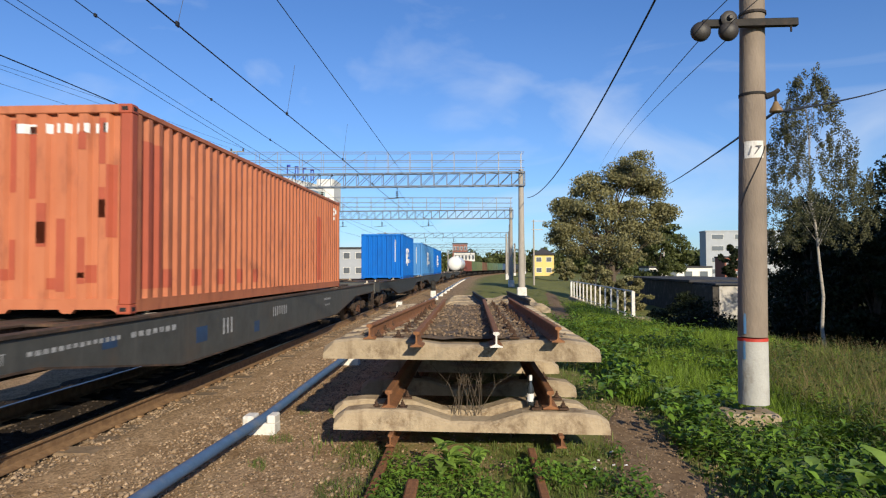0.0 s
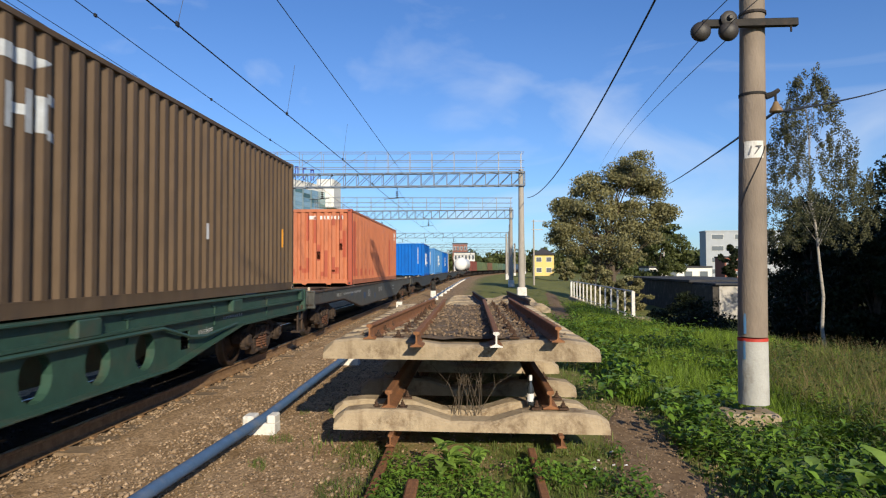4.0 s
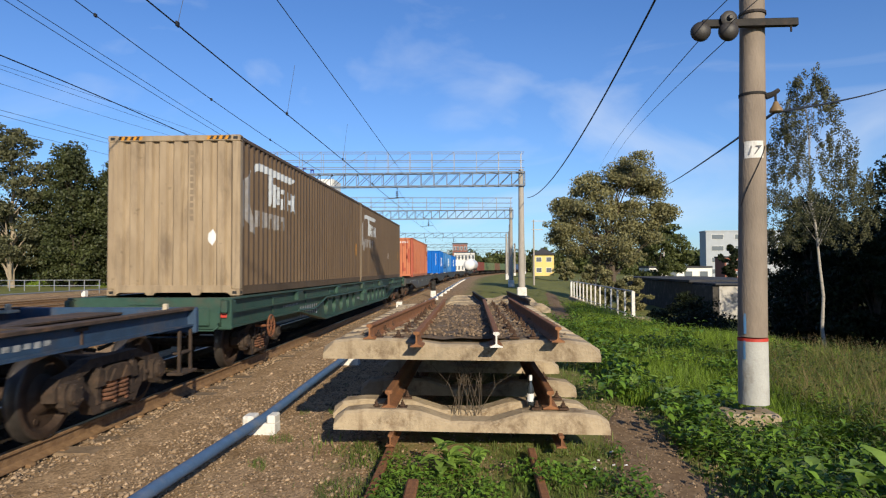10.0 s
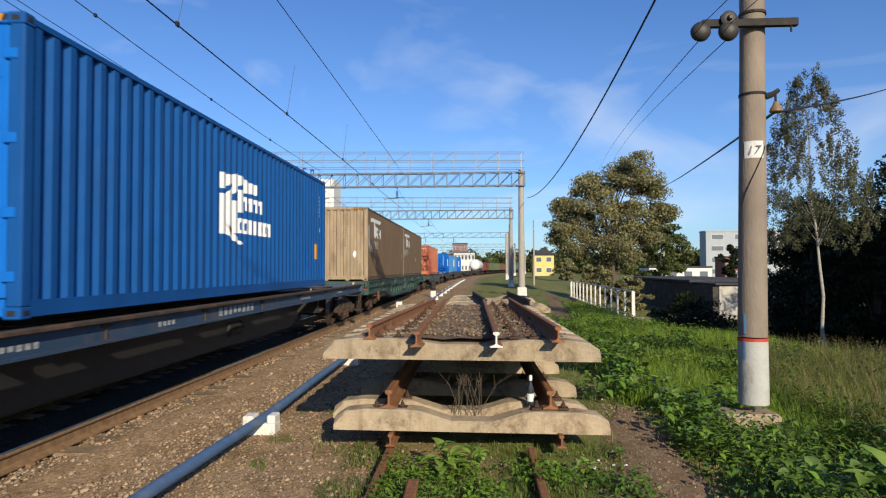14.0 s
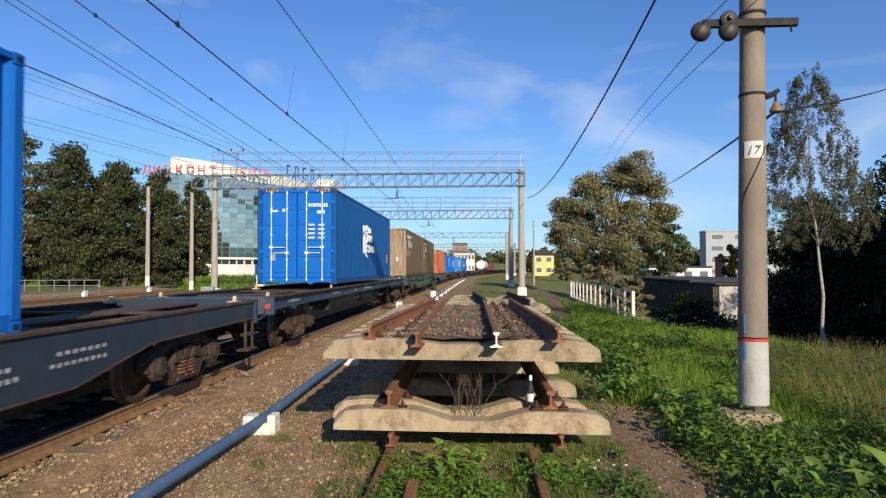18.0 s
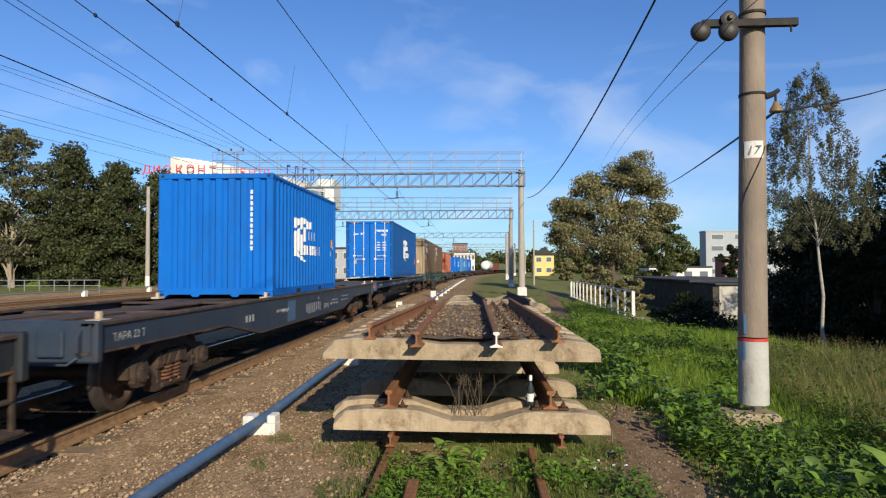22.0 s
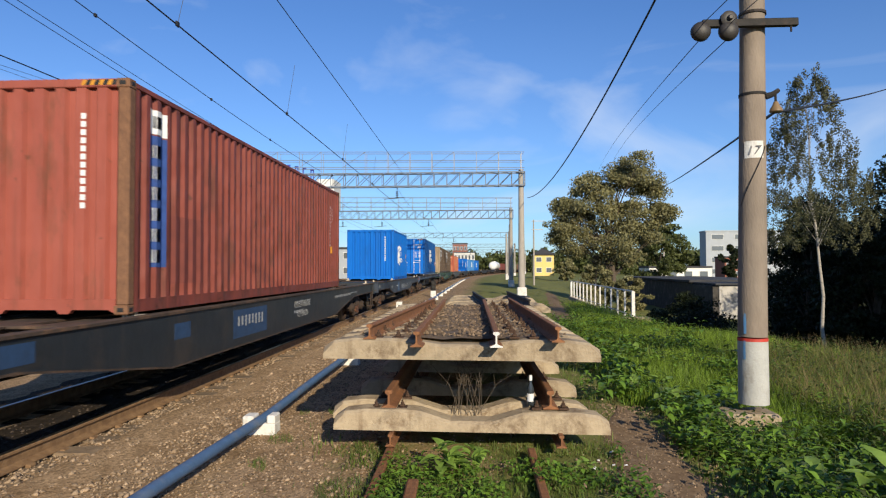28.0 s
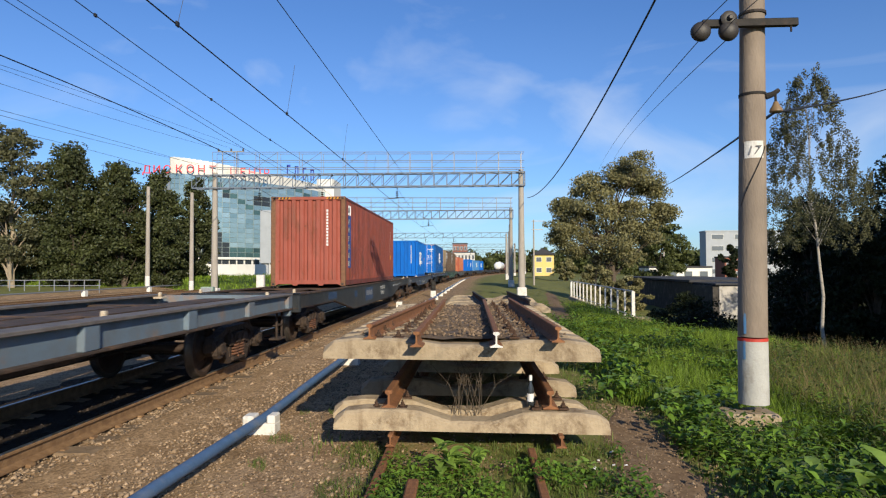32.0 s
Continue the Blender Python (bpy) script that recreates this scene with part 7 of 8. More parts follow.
M_GLASS = glass_material()
M_TEAL = mat("dark teal window glass", (0.10, 0.19, 0.19), (0.07, 0.14, 0.15), 0.15, 0.3, 0.3, 0, rand=0.4)
M_DARKGLASS = mat("dark window glass", (0.05, 0.06, 0.07), None, 0.15, 0.2, 1, 0, spread=0.05)
M_MULLION = mat("grey green mullions", (0.34, 0.42, 0.42), (0.28, 0.35, 0.35), 0.5, 0.2, 1, 0)
M_CLAD = mat("white cladding", (0.78, 0.77, 0.73), (0.70, 0.69, 0.65), 0.6, 0, 0.5, 0.05)
M_CREAM = mat("cream plaster", (0.72, 0.66, 0.52), (0.64, 0.58, 0.46), 0.8, 0, 0.8, 0.1)
M_YELLOWWALL = mat("yellow plaster", (0.80, 0.60, 0.22), (0.74, 0.54, 0.19), 0.85, 0, 0.8, 0.1)
M_ROOF = mat("dark felt roof", (0.06, 0.06, 0.065), None, 0.9, 0, 2, 0.1)
M_GREYWALL = mat("pale grey cladding", (0.40, 0.43, 0.47), (0.34, 0.37, 0.40), 0.7, 0, 0.5, 0.05)
M_SHED = mat("peeling shed render", (0.60, 0.57, 0.51), (0.44, 0.41, 0.37), 0.95, 0, 3, 0.4, 20, (0.11, 0.10, 0.09), 0.9, 1.5)
M_BRICK = mat("red brick", (0.32, 0.12, 0.08), (0.24, 0.09, 0.06), 0.9, 0, 3, 0.2)
M_SIGNRED = mat("red sign letters", (0.70, 0.03, 0.05), None, 0.5, 0, 5, 0, spread=0.05)
M_SIGNBLUE = mat("blue sign letters", (0.04, 0.07, 0.42), None, 0.5, 0, 5, 0, spread=0.05)


def text_thing(body, size, m, material, label, parent=None):
    cu = bpy.data.curves.new("letters", "FONT")
    cu.body, cu.size, cu.align_x, cu.extrude = body, size, "CENTER", 0.06 * size
    cu.materials.append(material)
    t = new("letter", cu)
    t.parent = parent
    t.matrix_local = m
    return t


def shopping_centre():
    """A curved glass block with a white parapet that steps down, a cream base, roof letters."""
    b = thing("shopping_centre", "curved greenish glass building with a white parapet and red roof letters", "building")
    n = 22
    P = []
    for k in range(n + 1):
        t = k / n
        P.append((-72.4 + 28.1 * t, 150.5 + 41.5 * t ** 2.2 - 3.0 * math.sin(math.pi * t)))
    zb, z1 = -0.2, 4.7
    rows = 16
    body = Shape()
    for (x0, y0), (x1, y1) in zip(P, P[1:]):
        body.add([(x0, y0, zb), (x1, y1, zb), (x1, y1, 26), (x0, y0, 26), (x0 - 14, y0 + 22, zb), (x1 - 14, y1 + 22, zb), (x1 - 14, y1 + 22, 26), (x0 - 14, y0 + 22, 26)],
                 [(3, 2, 6, 7), (4, 7, 6, 5)])
    x0, y0 = P[0]
    body.add([(x0, y0, zb), (x0 - 14, y0 + 22, zb), (x0 - 14, y0 + 22, 26), (x0, y0, 26)], [(0, 3, 2, 1)])
    x0, y0 = P[-1]
    body.add([(x0, y0, zb), (x0 - 14, y0 + 22, zb), (x0 - 14, y0 + 22, 26), (x0, y0, 26)], [(0, 1, 2, 3)])
    part("rear_wall", body, M_CLAD, b)
    for i, ((xa, ya), (xb, yb)) in enumerate(zip(P, P[1:])):
        base = Shape()
        base.quad((xa, ya, zb), (xb, yb, zb), (xb, yb, z1), (xa, ya, z1))
        part("base_wall", base, M_CLAD, b)
        t = i / n
        ztop = 24.6 - 0.8 * math.sin(math.pi * t)
        for r in range(rows):
            za, zc = z1 + (ztop - z1) * r / rows, z1 + (ztop - z1) * (r + 1) / rows
            p = Shape()
            g = 0.05
            p.quad((xa + g, ya, za + 0.05), (xb - g, yb, za + 0.05), (xb - g, yb, zc - 0.05), (xa + g, ya, zc - 0.05))
            dark = (r <= 1 and i in (5, 6, 7, 8, 9)) or (r == 2 and i in (7, 8, 9)) or (r in (11, 12) and i in (13, 14)) or (r == 9 and i in (14, 15, 16)) or (r in (3, 4) and i in (8,)) or (r == 12 and i == 9)
            part("pane", p, M_DARKGLASS if dark else M_TEAL if r <= 1 or (r + i) % 11 == 0 else M_GLASS, b)
        fr = Shape()
        fr.quad((xa, ya + 0.12, z1), (xb, yb + 0.12, z1), (xb, yb + 0.12, ztop), (xa, ya + 0.12, ztop))
        part("frame", fr, M_MULLION, b)
        can = Shape()
        can.prism([(xa, ya - 0.9), (xb, yb - 0.9), (xb, yb), (xa, ya)], z1 - 0.55, z1 - 0.2, "z")
        part("canopy", can, M_CLAD, b, "white canopy edge over the ground floor")
        if i > 1:
            # Dark glass band stands in for the shaded recess below the canopy.
            sw = Shape()
            sw.quad((xa + 0.06, ya - 0.06, 3.0), (xb - 0.06, yb - 0.06, 3.0), (xb - 0.06, yb - 0.06, 4.1), (xa + 0.06, ya - 0.06, 4.1))
            part("recess_shade", sw, M_DARKGLASS, b)
        pr_ = Shape()
        zq = 28.5 - 2.0 * min(1.0, t * 1.7) - 0.2 * t
        pr_.prism([(xa, ya), (xb, yb), (xb - 0.6, yb + 0.9), (xa - 0.6, ya + 0.9)], ztop, zq, "z")
        part("parapet", pr_, M_CLAD, b, "white parapet panel")
    tow = Shape()
    tow.box(P[-1][0] - 3.0, P[-1][0] + 2.2, P[-1][1] - 1, P[-1][1] + 9, 20, 28.5, 0.1)
    part("corner_tower", tow, M_CLAD, b)
    # roof letters along the parapet
    word = "ДИСКОНТ ЦЕНТР"
    at = (-75.8, -73.4, -71.0, -68.2, -65.5, -62.9, -60.3, 0, -55.4, -53.2, -51.1, -49.2, -47.7)
    for k, ch in enumerate(word):
        if ch == " ":
            continue
        y = 146.0
        for _ in range(4):
            tt = max(0.0, (at[k] * y / 146.0 + 72.4) / 28.1)
            y = 149.6 + 41.5 * tt ** 2.2 - 3.0 * math.sin(math.pi * min(1.0, tt))
        text_thing(ch, 2.6, pose(at[k] * y / 146.0, y, 24.5 + 0.08 * max(0, k - 7), 90, 0, 12 + k), M_SIGNRED, "", b)["label"] = "red roof letter"
    for k in range(4):
        s = Shape()
        x = -50.2 + 1.5 * k
        y = 172 + 2.5 * k
        s.box(x - 0.5, x - 0.22, y, y + 0.2, 26.5, 29.8)
        s.box(x - 0.5, x + 0.45, y, y + 0.2, 29.2, 29.8)
        if k % 2:
            s.box(x + 0.2, x + 0.45, y, y + 0.2, 26.5, 29.5)
        part("sign_shape", s, M_SIGNBLUE, b, "blue sign shape")
    s = Shape()
    s.box(-46.5, -43.5, 138.0, 138.6, 3.0, 14.5, 0.1)
    s.box(-45.2, -44.8, 138.6, 139.0, 0, 14.0)
    tagged(part("billboard", s, M_GREYWALL), "tall grey billboard before the glass building", "billboard")


shopping_centre()


M_FARGLASS = mat("far window glass", (0.16, 0.18, 0.20), None, 0.2, 0.2, 1, 0, spread=0.05)
# Garage concrete with the trees' shade put into its colour.
M_SHED_SHADE = mat("shed concrete darkened for shade", (0.075, 0.068, 0.06), (0.035, 0.032, 0.028), 0.95, 0, 2.5, 0.4, 20, (0.22, 0.20, 0.18), 0.5, 1.4)


def house(name, label, x0, x1, y0, y1, z0, z1, wall, roof, storeys, cols, hip=0.0, side=True):
    """A plain block with its own windows on the seen faces, and a roof."""
    b = thing(name, label, "building")
    s = Shape()
    s.box(x0, x1, y0, y1, z0, z1)
    part("wall", s, wall, b)
    s = Shape()
    if hip:
        o = 0.5
        cx, cy = (x0 + x1) / 2, (y0 + y1) / 2
        s.add([(x0 - o, y0 - o, z1), (x1 + o, y0 - o, z1), (x1 + o, y1 + o, z1), (x0 - o, y1 + o, z1), (cx, cy - 1, z1 + hip), (cx, cy + 1, z1 + hip)],
              [(0, 1, 4), (1, 2, 5, 4), (2, 3, 5), (3, 0, 4, 5), (0, 3, 2, 1)])
    else:
        s.box(x0 - 0.15, x1 + 0.15, y0 - 0.15, y1 + 0.15, z1, z1 + 0.35)
    part("roof", s, roof, b)
    sh = (z1 - z0) / storeys
    for r in range(storeys):
        for k in range(cols):
            w = (x1 - x0) / cols
            a = x0 + w * (k + 0.25)
            f = Shape()
            f.box(a - 0.08, a + w * 0.5 + 0.08, y0 - 0.06, y0 + 0.1, z0 + sh * (r + 0.35) - 0.08, z0 + sh * (r + 0.75) + 0.08)
            win = part("window", f, M_CLAD, b)
            g = Shape()
            g.box(a, a + w * 0.5, y0 - 0.08, y0 - 0.05, z0 + sh * (r + 0.35), z0 + sh * (r + 0.75))
            part("pane", g, M_FARGLASS, win)
    return b


house("yellow_house", "yellow two-storey house with a dark hipped roof", 13.4, 18.0, 152, 158, 0.0, 4.9, M_YELLOWWALL, M_ROOF, 2, 2, 1.6)
house("office_block", "pale grey office block with rows of dark windows", 63.0, 88.0, 182, 187, -1.0, 11.6, M_GREYWALL, M_GREYWALL, 4, 4)
house("factory_block", "red brick block above the train, far along the line", -9.0, -3.4, 250, 258, 0.0, 11.2, M_BRICK, M_ROOF, 3, 4)
house("office_block", "white flat block far along the line", -8.0, -0.5, 236, 244, 0.0, 7.4, M_CLAD, M_ROOF, 2, 6)
house("warehouse", "low grey warehouse with windows beyond the tracks", -27.0, -18.0, 118, 128, 0.0, 5.4, M_GREYWALL, M_ROOF, 2, 4)
house("low_house", "low white house between trees", 34.0, 46.0, 130, 138, -1.0, 1.75, M_CLAD, M_ROOF, 1, 4)
house("low_house", "small orange-brown house near the offices", 56.0, 60.0, 150, 156, -1.0, 4.0, M_BRICK, M_ROOF, 2, 2)


def garages():
    g = thing("garage_row", "row of low grey garages with flat dark roofs and peeling walls", "garage")
    z = -2.2
    for k in range(5):
        x0, y0 = 15.6 + k * 0.1, 48.2 + k * 4.4
        s = Shape()
        s.box(x0, x0 + 7, y0, y0 + 4.38, z - 0.4, 0.68 + 0.03 * (k % 2), 0.02)
        part("wall", s, M_SHED_SHADE, g)
        s = Shape()
        s.box(x0 - 0.2, x0 + 7.2, y0 - 0.15, y0 + 4.4, 0.72 + 0.03 * (k % 2), 0.90, 0.02)
        part("roof", s, M_ROOF, g)
    s = Shape()
    s.box(16.0, 22.0, 43.9, 48.1, z - 0.4, 0.62, 0.03)
    part("wall", s, M_SHED, g, "peeling white rendered wall")
    s = Shape()
    # Side of the white unit, its shade painted as darker concrete.
    s.box(15.6, 15.98, 43.95, 48.1, z - 0.4, 0.60, 0.02)
    part("side_wall", s, M_SHED_SHADE, g)
    s = Shape()
    s.box(15.7, 22.2, 43.7, 48.15, 0.63, 0.76, 0.02)
    part("roof", s, M_ROOF, g)


garages()
for lx, ly, lh in ((25.5, 90.0, 7.4), (45.0, 110.0, 6.0)):
    lp = thing("street_lamp", "grey concrete street lamp post with a curved arm", "street lamp")
    s_ = Shape()
    s_.tube([(lx, ly, -1.2), (lx, ly, lh - 1)], 0.15, 8, 0.1)
    s_.tube([(lx, ly, lh - 1), (lx - 0.2, ly, lh - 0.2), (lx - 1.0, ly, lh)], 0.06, 6)
    part("post", s_, M_POST, lp)
    s_ = Shape()
    s_.box(lx - 1.5, lx - 0.9, ly - 0.12, ly + 0.12, lh - 0.06, lh + 0.08, 0.03)
    part("lamp_head", s_, M_GALV, lp)


# ---- plants ----
def leaf_cloud(rng, centres, radii, n, size, flat=1.0, aspect=0.6):
    """Small pointed leaves scattered through ellipsoids, most of them near the skin."""
    c = np.asarray(centres, float)
    r = np.asarray(radii, float)
    if r.ndim == 1:
        r = np.stack([r, r, r * 0.85], -1)
    wts = (r.prod(1)) ** (2 / 3)
    idx = rng.choice(len(c), n, p=wts / wts.sum())
    d = rng.normal(size=(n, 3))
    d /= np.linalg.norm(d, axis=1, keepdims=True)
    rad = rng.random(n) ** 0.45
    p = c[idx] + d * r[idx] * rad[:, None]
    p += rng.normal(size=(n, 3)) * 0.06 * r[idx]
    ax = rng.normal(size=(n, 3))
    ax[:, 2] *= flat
    ax /= np.linalg.norm(ax, axis=1, keepdims=True)
    up = rng.normal(size=(n, 3)) + d * 0.8
    bx = np.cross(ax, up)
    bx /= np.linalg.norm(bx, axis=1, keepdims=True) + 1e-9
    s = size * rng.uniform(0.6, 1.35, n)[:, None]
    v = np.stack([p - ax * s, p + bx * s * aspect, p + ax * s, p - bx * s * aspect], 1).reshape(-1, 3)
    f = np.arange(n * 4).reshape(-1, 4)
    return v, f


def tree(name, label, x, y, h, spread, leaf_mat, bark, seed, leaves=9000, size=0.16, blobs=26, low=0.25, lean=0.0, z=None, shape=None, category="tree", trunk_r=None, loose=1.0, floor=0.6, wiggle=0.012, masses=(), hang=None):
    """A trunk, limbs that reach out to clumps, and a crown of loose leaf clumps with gaps between them."""
    rng = np.random.default_rng(seed)
    zg = ground_z(x, y) if z is None else z
    t = thing(name, label, category)
    r0 = trunk_r or h * 0.020
    s = Shape()
    pts = [(x + lean * k / 8 * h * 0.1 + rng.normal() * wiggle * h * (k > 0), y + rng.normal() * wiggle * h * (k > 0), zg - 0.2 + h * 0.92 * k / 8) for k in range(9)]
    s.tube(pts, r0, 9, r0 * 0.12)
    part("trunk", s, bark, t, smooth=True)
    cs, rs = [], []
    lobes = [(rng.uniform(0, 6.28), rng.uniform(0.1, 0.9), rng.uniform(0.7, 1.25)) for _ in range(7)]
    for k in range(blobs):
        u = (k + rng.random()) / blobs
        zz = low + (1.0 - low) * u
        prof = shape(u) if shape else math.sin(math.pi * (0.16 + 0.76 * u)) ** 0.75
        a = rng.uniform(0, 6.283)
        lob = max([f * math.exp(-((math.remainder(a - la, 6.283) / 0.9) ** 2) - ((u - lu) / 0.22) ** 2) for la, lu, f in lobes] + [floor])
        rr = spread * prof * lob * rng.uniform(0.3, 1.0) ** 0.6
        i = min(7, max(1, int(zz * 7.5)))
        c = (pts[i][0] + rr * math.cos(a), pts[i][1] + rr * math.sin(a), zg + h * (zz * 0.97 + rng.normal() * 0.015))
        if masses:
            dx, mz, mr = masses[k % len(masses)]
            d = Vector(rng.normal(size=3)).normalized() * mr * rng.uniform(0.35, 1.0)
            c = (x + dx + d.x, y + d.y + rng.normal() * mr * 0.5, mz + d.z * 0.85)
            i = min(7, max(1, int((mz - zg) / h * 6)))
        cs.append(c)
        br = spread * rng.uniform(0.10, 0.21) * loose * (0.65 + 0.45 * prof)
        rs.append((br * 0.75, br * 0.75, br * hang) if hang else (br * 1.15, br * 1.15, br * rng.uniform(0.55, 0.85)))
        if k % (16 if bark is M_BIRCH else 3) == 0 and not (bark is M_BIRCH and zz < 0.58):
            b = Shape()
            q0, q1 = Vector(pts[i - 1]).lerp(Vector(pts[i]), rng.random()), Vector(c)
            mid = q0.lerp(q1, 0.55) + Vector((0, 0, 0.02 * h))
            b.tube([q0, mid, q1], r0 * (0.20 if bark is M_BIRCH else 0.38) * (1.15 - zz), 6, r0 * 0.05)
            part("limb", b, bark, t)
    v, f = leaf_cloud(rng, cs, rs, leaves, size)
    arrays("crown", v, f, leaf_mat, t)
    return t


def column(u):
    return 0.35 + 0.65 * math.sin(math.pi * min(1.0, u * 0.95 + 0.12)) ** 0.7


# tall maple by the garages
tree("maple_tree", "tall broad tree with olive-brown early autumn leaves and gaps", 12.0, 58, 12.0, 4.6, M_LEAF_OLIVE, M_BARK, 3, 60000, 0.10, 230, 0.10, z=-0.3, loose=1.05, masses=(
    (1.8, 10.3, 1.6), (3.5, 8.8, 1.5), (4.3, 6.6, 1.3), (-1.9, 8.9, 1.7), (-4.2, 6.9, 1.3), (0.1, 7.2, 2.4), (-2.9, 4.2, 1.8), (0.2, 3.6, 2.2), (2.8, 4.4, 1.6), (0.4, 9.6, 1.4), (-4.6, 5.0, 1.2), (1.8, 6.2, 2.0), (-2.2, 6.6, 2.0)))
tree("maple_tree", "darker green tree behind the tall maple", 22.4, 80, 9.4, 4.6, M_LEAF, M_BARK, 4, 16000, 0.15, 60, 0.10)
tree("shrub", "olive brown shrub at the foot of the maple", 10.0, 55, 3.4, 2.6, M_LEAF_OLIVE, M_BARK, 5, 8000, 0.10, 40, 0.06, category="shrub")
tree("shrub", "olive green shrub beside the maple", 12.2, 52, 2.6, 1.9, M_LEAF_OLIVE, M_BARK, 6, 8000, 0.10, 40, 0.06, category="shrub")
tree("shrub", "yellowish shrub on the bank near the railing", 8.6, 49, 1.3, 1.4, M_LEAF_OLIVE, M_BARK, 16, 5000, 0.08, 30, 0.05, category="shrub")
tree("garden_tree", "olive tree beside the yellow house", 20.6, 149, 5.2, 3.0, M_LEAF_OLIVE, M_BARK, 7, 6000, 0.22, 40, 0.08)
tree("garden_tree", "dark green tree before the office block", 52.0, 135, 7.5, 3.3, M_LEAF_SHADE, M_BARK, 8, 7000, 0.22, 40, 0.08)
# birches and dark trees on the right bank
tree("birch_tree", "slender birch with a white trunk and thin hanging leaves", 9.83, 18.9, 8.1, 1.75, M_LEAF_BIRCH, M_BIRCH, 9, 36000, 0.027, 620, 0.40, trunk_r=0.058, shape=lambda u: 0.10 + 0.92 * (1 - u) ** 0.55, loose=0.46, floor=0.95, hang=1.5, wiggle=0.004, lean=-0.55)
for k_, (x_, y_, h_, sp_) in enumerate(((12.0, 20.2, 5.9, 1.4), (13.4, 20.6, 6.2, 1.8))):
    tree("bank_tree", "green leafy tree with a sunlit top beside the birch", x_, y_, h_, sp_, M_LEAF_SHADE if k_ == 0 else M_LEAF_HEDGE, M_BARK, 150 + k_, 22000, 0.055, 110, 0.66 if k_ == 0 else 0.76, shape=column, loose=0.8)
# The leaf colour of these trees carries the bank's shade.
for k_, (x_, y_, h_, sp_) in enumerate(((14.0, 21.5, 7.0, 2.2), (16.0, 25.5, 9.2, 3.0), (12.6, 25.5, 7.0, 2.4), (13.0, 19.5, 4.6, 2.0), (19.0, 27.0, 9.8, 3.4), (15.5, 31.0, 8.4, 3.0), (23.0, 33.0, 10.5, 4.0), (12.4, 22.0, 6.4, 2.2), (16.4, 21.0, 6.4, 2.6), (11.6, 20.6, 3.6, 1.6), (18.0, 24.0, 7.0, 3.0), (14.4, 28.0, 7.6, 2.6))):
    tree("bank_tree", "dark green bushy tree on the shaded bank", x_, y_, h_, sp_, M_LEAF_SHADE, M_BARK, 20 + k_, 16000, 0.075, 80, 0.02, shape=column, loose=1.35)
# unseen trees farther along the bank, added out of view to shade it
for k_, (x_, y_, h_, sp_) in enumerate(((15.4, 11.0, 9.4, 2.4), (18.6, 11.5, 10.6, 2.9), (22.0, 12.5, 12.0, 3.4), (16.4, 14.5, 7.6, 2.0), (25.5, 14.5, 13.5, 4.0), (13.6, 10.0, 5.2, 1.5), (17.0, 9.4, 10.0, 2.4), (20.4, 10.0, 11.5, 2.8), (14.4, 12.4, 7.2, 1.7), (18.2, 14.2, 9.0, 2.2))):
    tree("bank_tree", "unseen leafy tree added to shade the bank", x_, y_, h_, sp_, M_LEAF, M_BARK, 90 + k_, 18000, 0.19, 110, 0.04, z=-1.2, loose=1.5, shape=column)
# hedge of trees beyond the tracks
for k_, (x_, y_, h_, sp_) in enumerate(((-41.3, 56.0, 14.6, 4.4), (-38.0, 58.5, 13.3, 3.9), (-34.6, 60.0, 12.0, 3.6), (-30.6, 61.5, 11.2, 3.2), (-27.6, 62.5, 10.6, 2.4), (-36.3, 57.0, 12.7, 3.4), (-32.4, 58.5, 11.6, 3.2), (-49.0, 60.0, 14.0, 5.0), (-54.0, 62.0, 13.0, 5.0))):
    tree("hedge_tree", "tall leafy hedge tree behind the tracks" + (" with a pale trunk" if k_ == 0 else ""), x_, y_, h_, sp_, M_LEAF_BIRCH if k_ == 0 else M_LEAF_HEDGE, M_PALEBARK if k_ == 0 else M_BARK, 40 + k_, 17000, 0.13, 110, 0.16 if k_ == 0 else 0.04, z=0.2, loose=1.0 if k_ == 0 else 1.5, shape=None if k_ == 0 else column)
for k_ in range(10):
    tree("bush", "thick green bush along the far track", -53.5 + 2.75 * k_, 59.0 + (k_ % 3), 5.4 + 1.1 * (k_ % 2), 2.9, M_LEAF_HEDGE, M_BARK, 60 + k_, 10000, 0.12, 50, 0.02, z=0.2, category="bush", loose=1.5, shape=column)


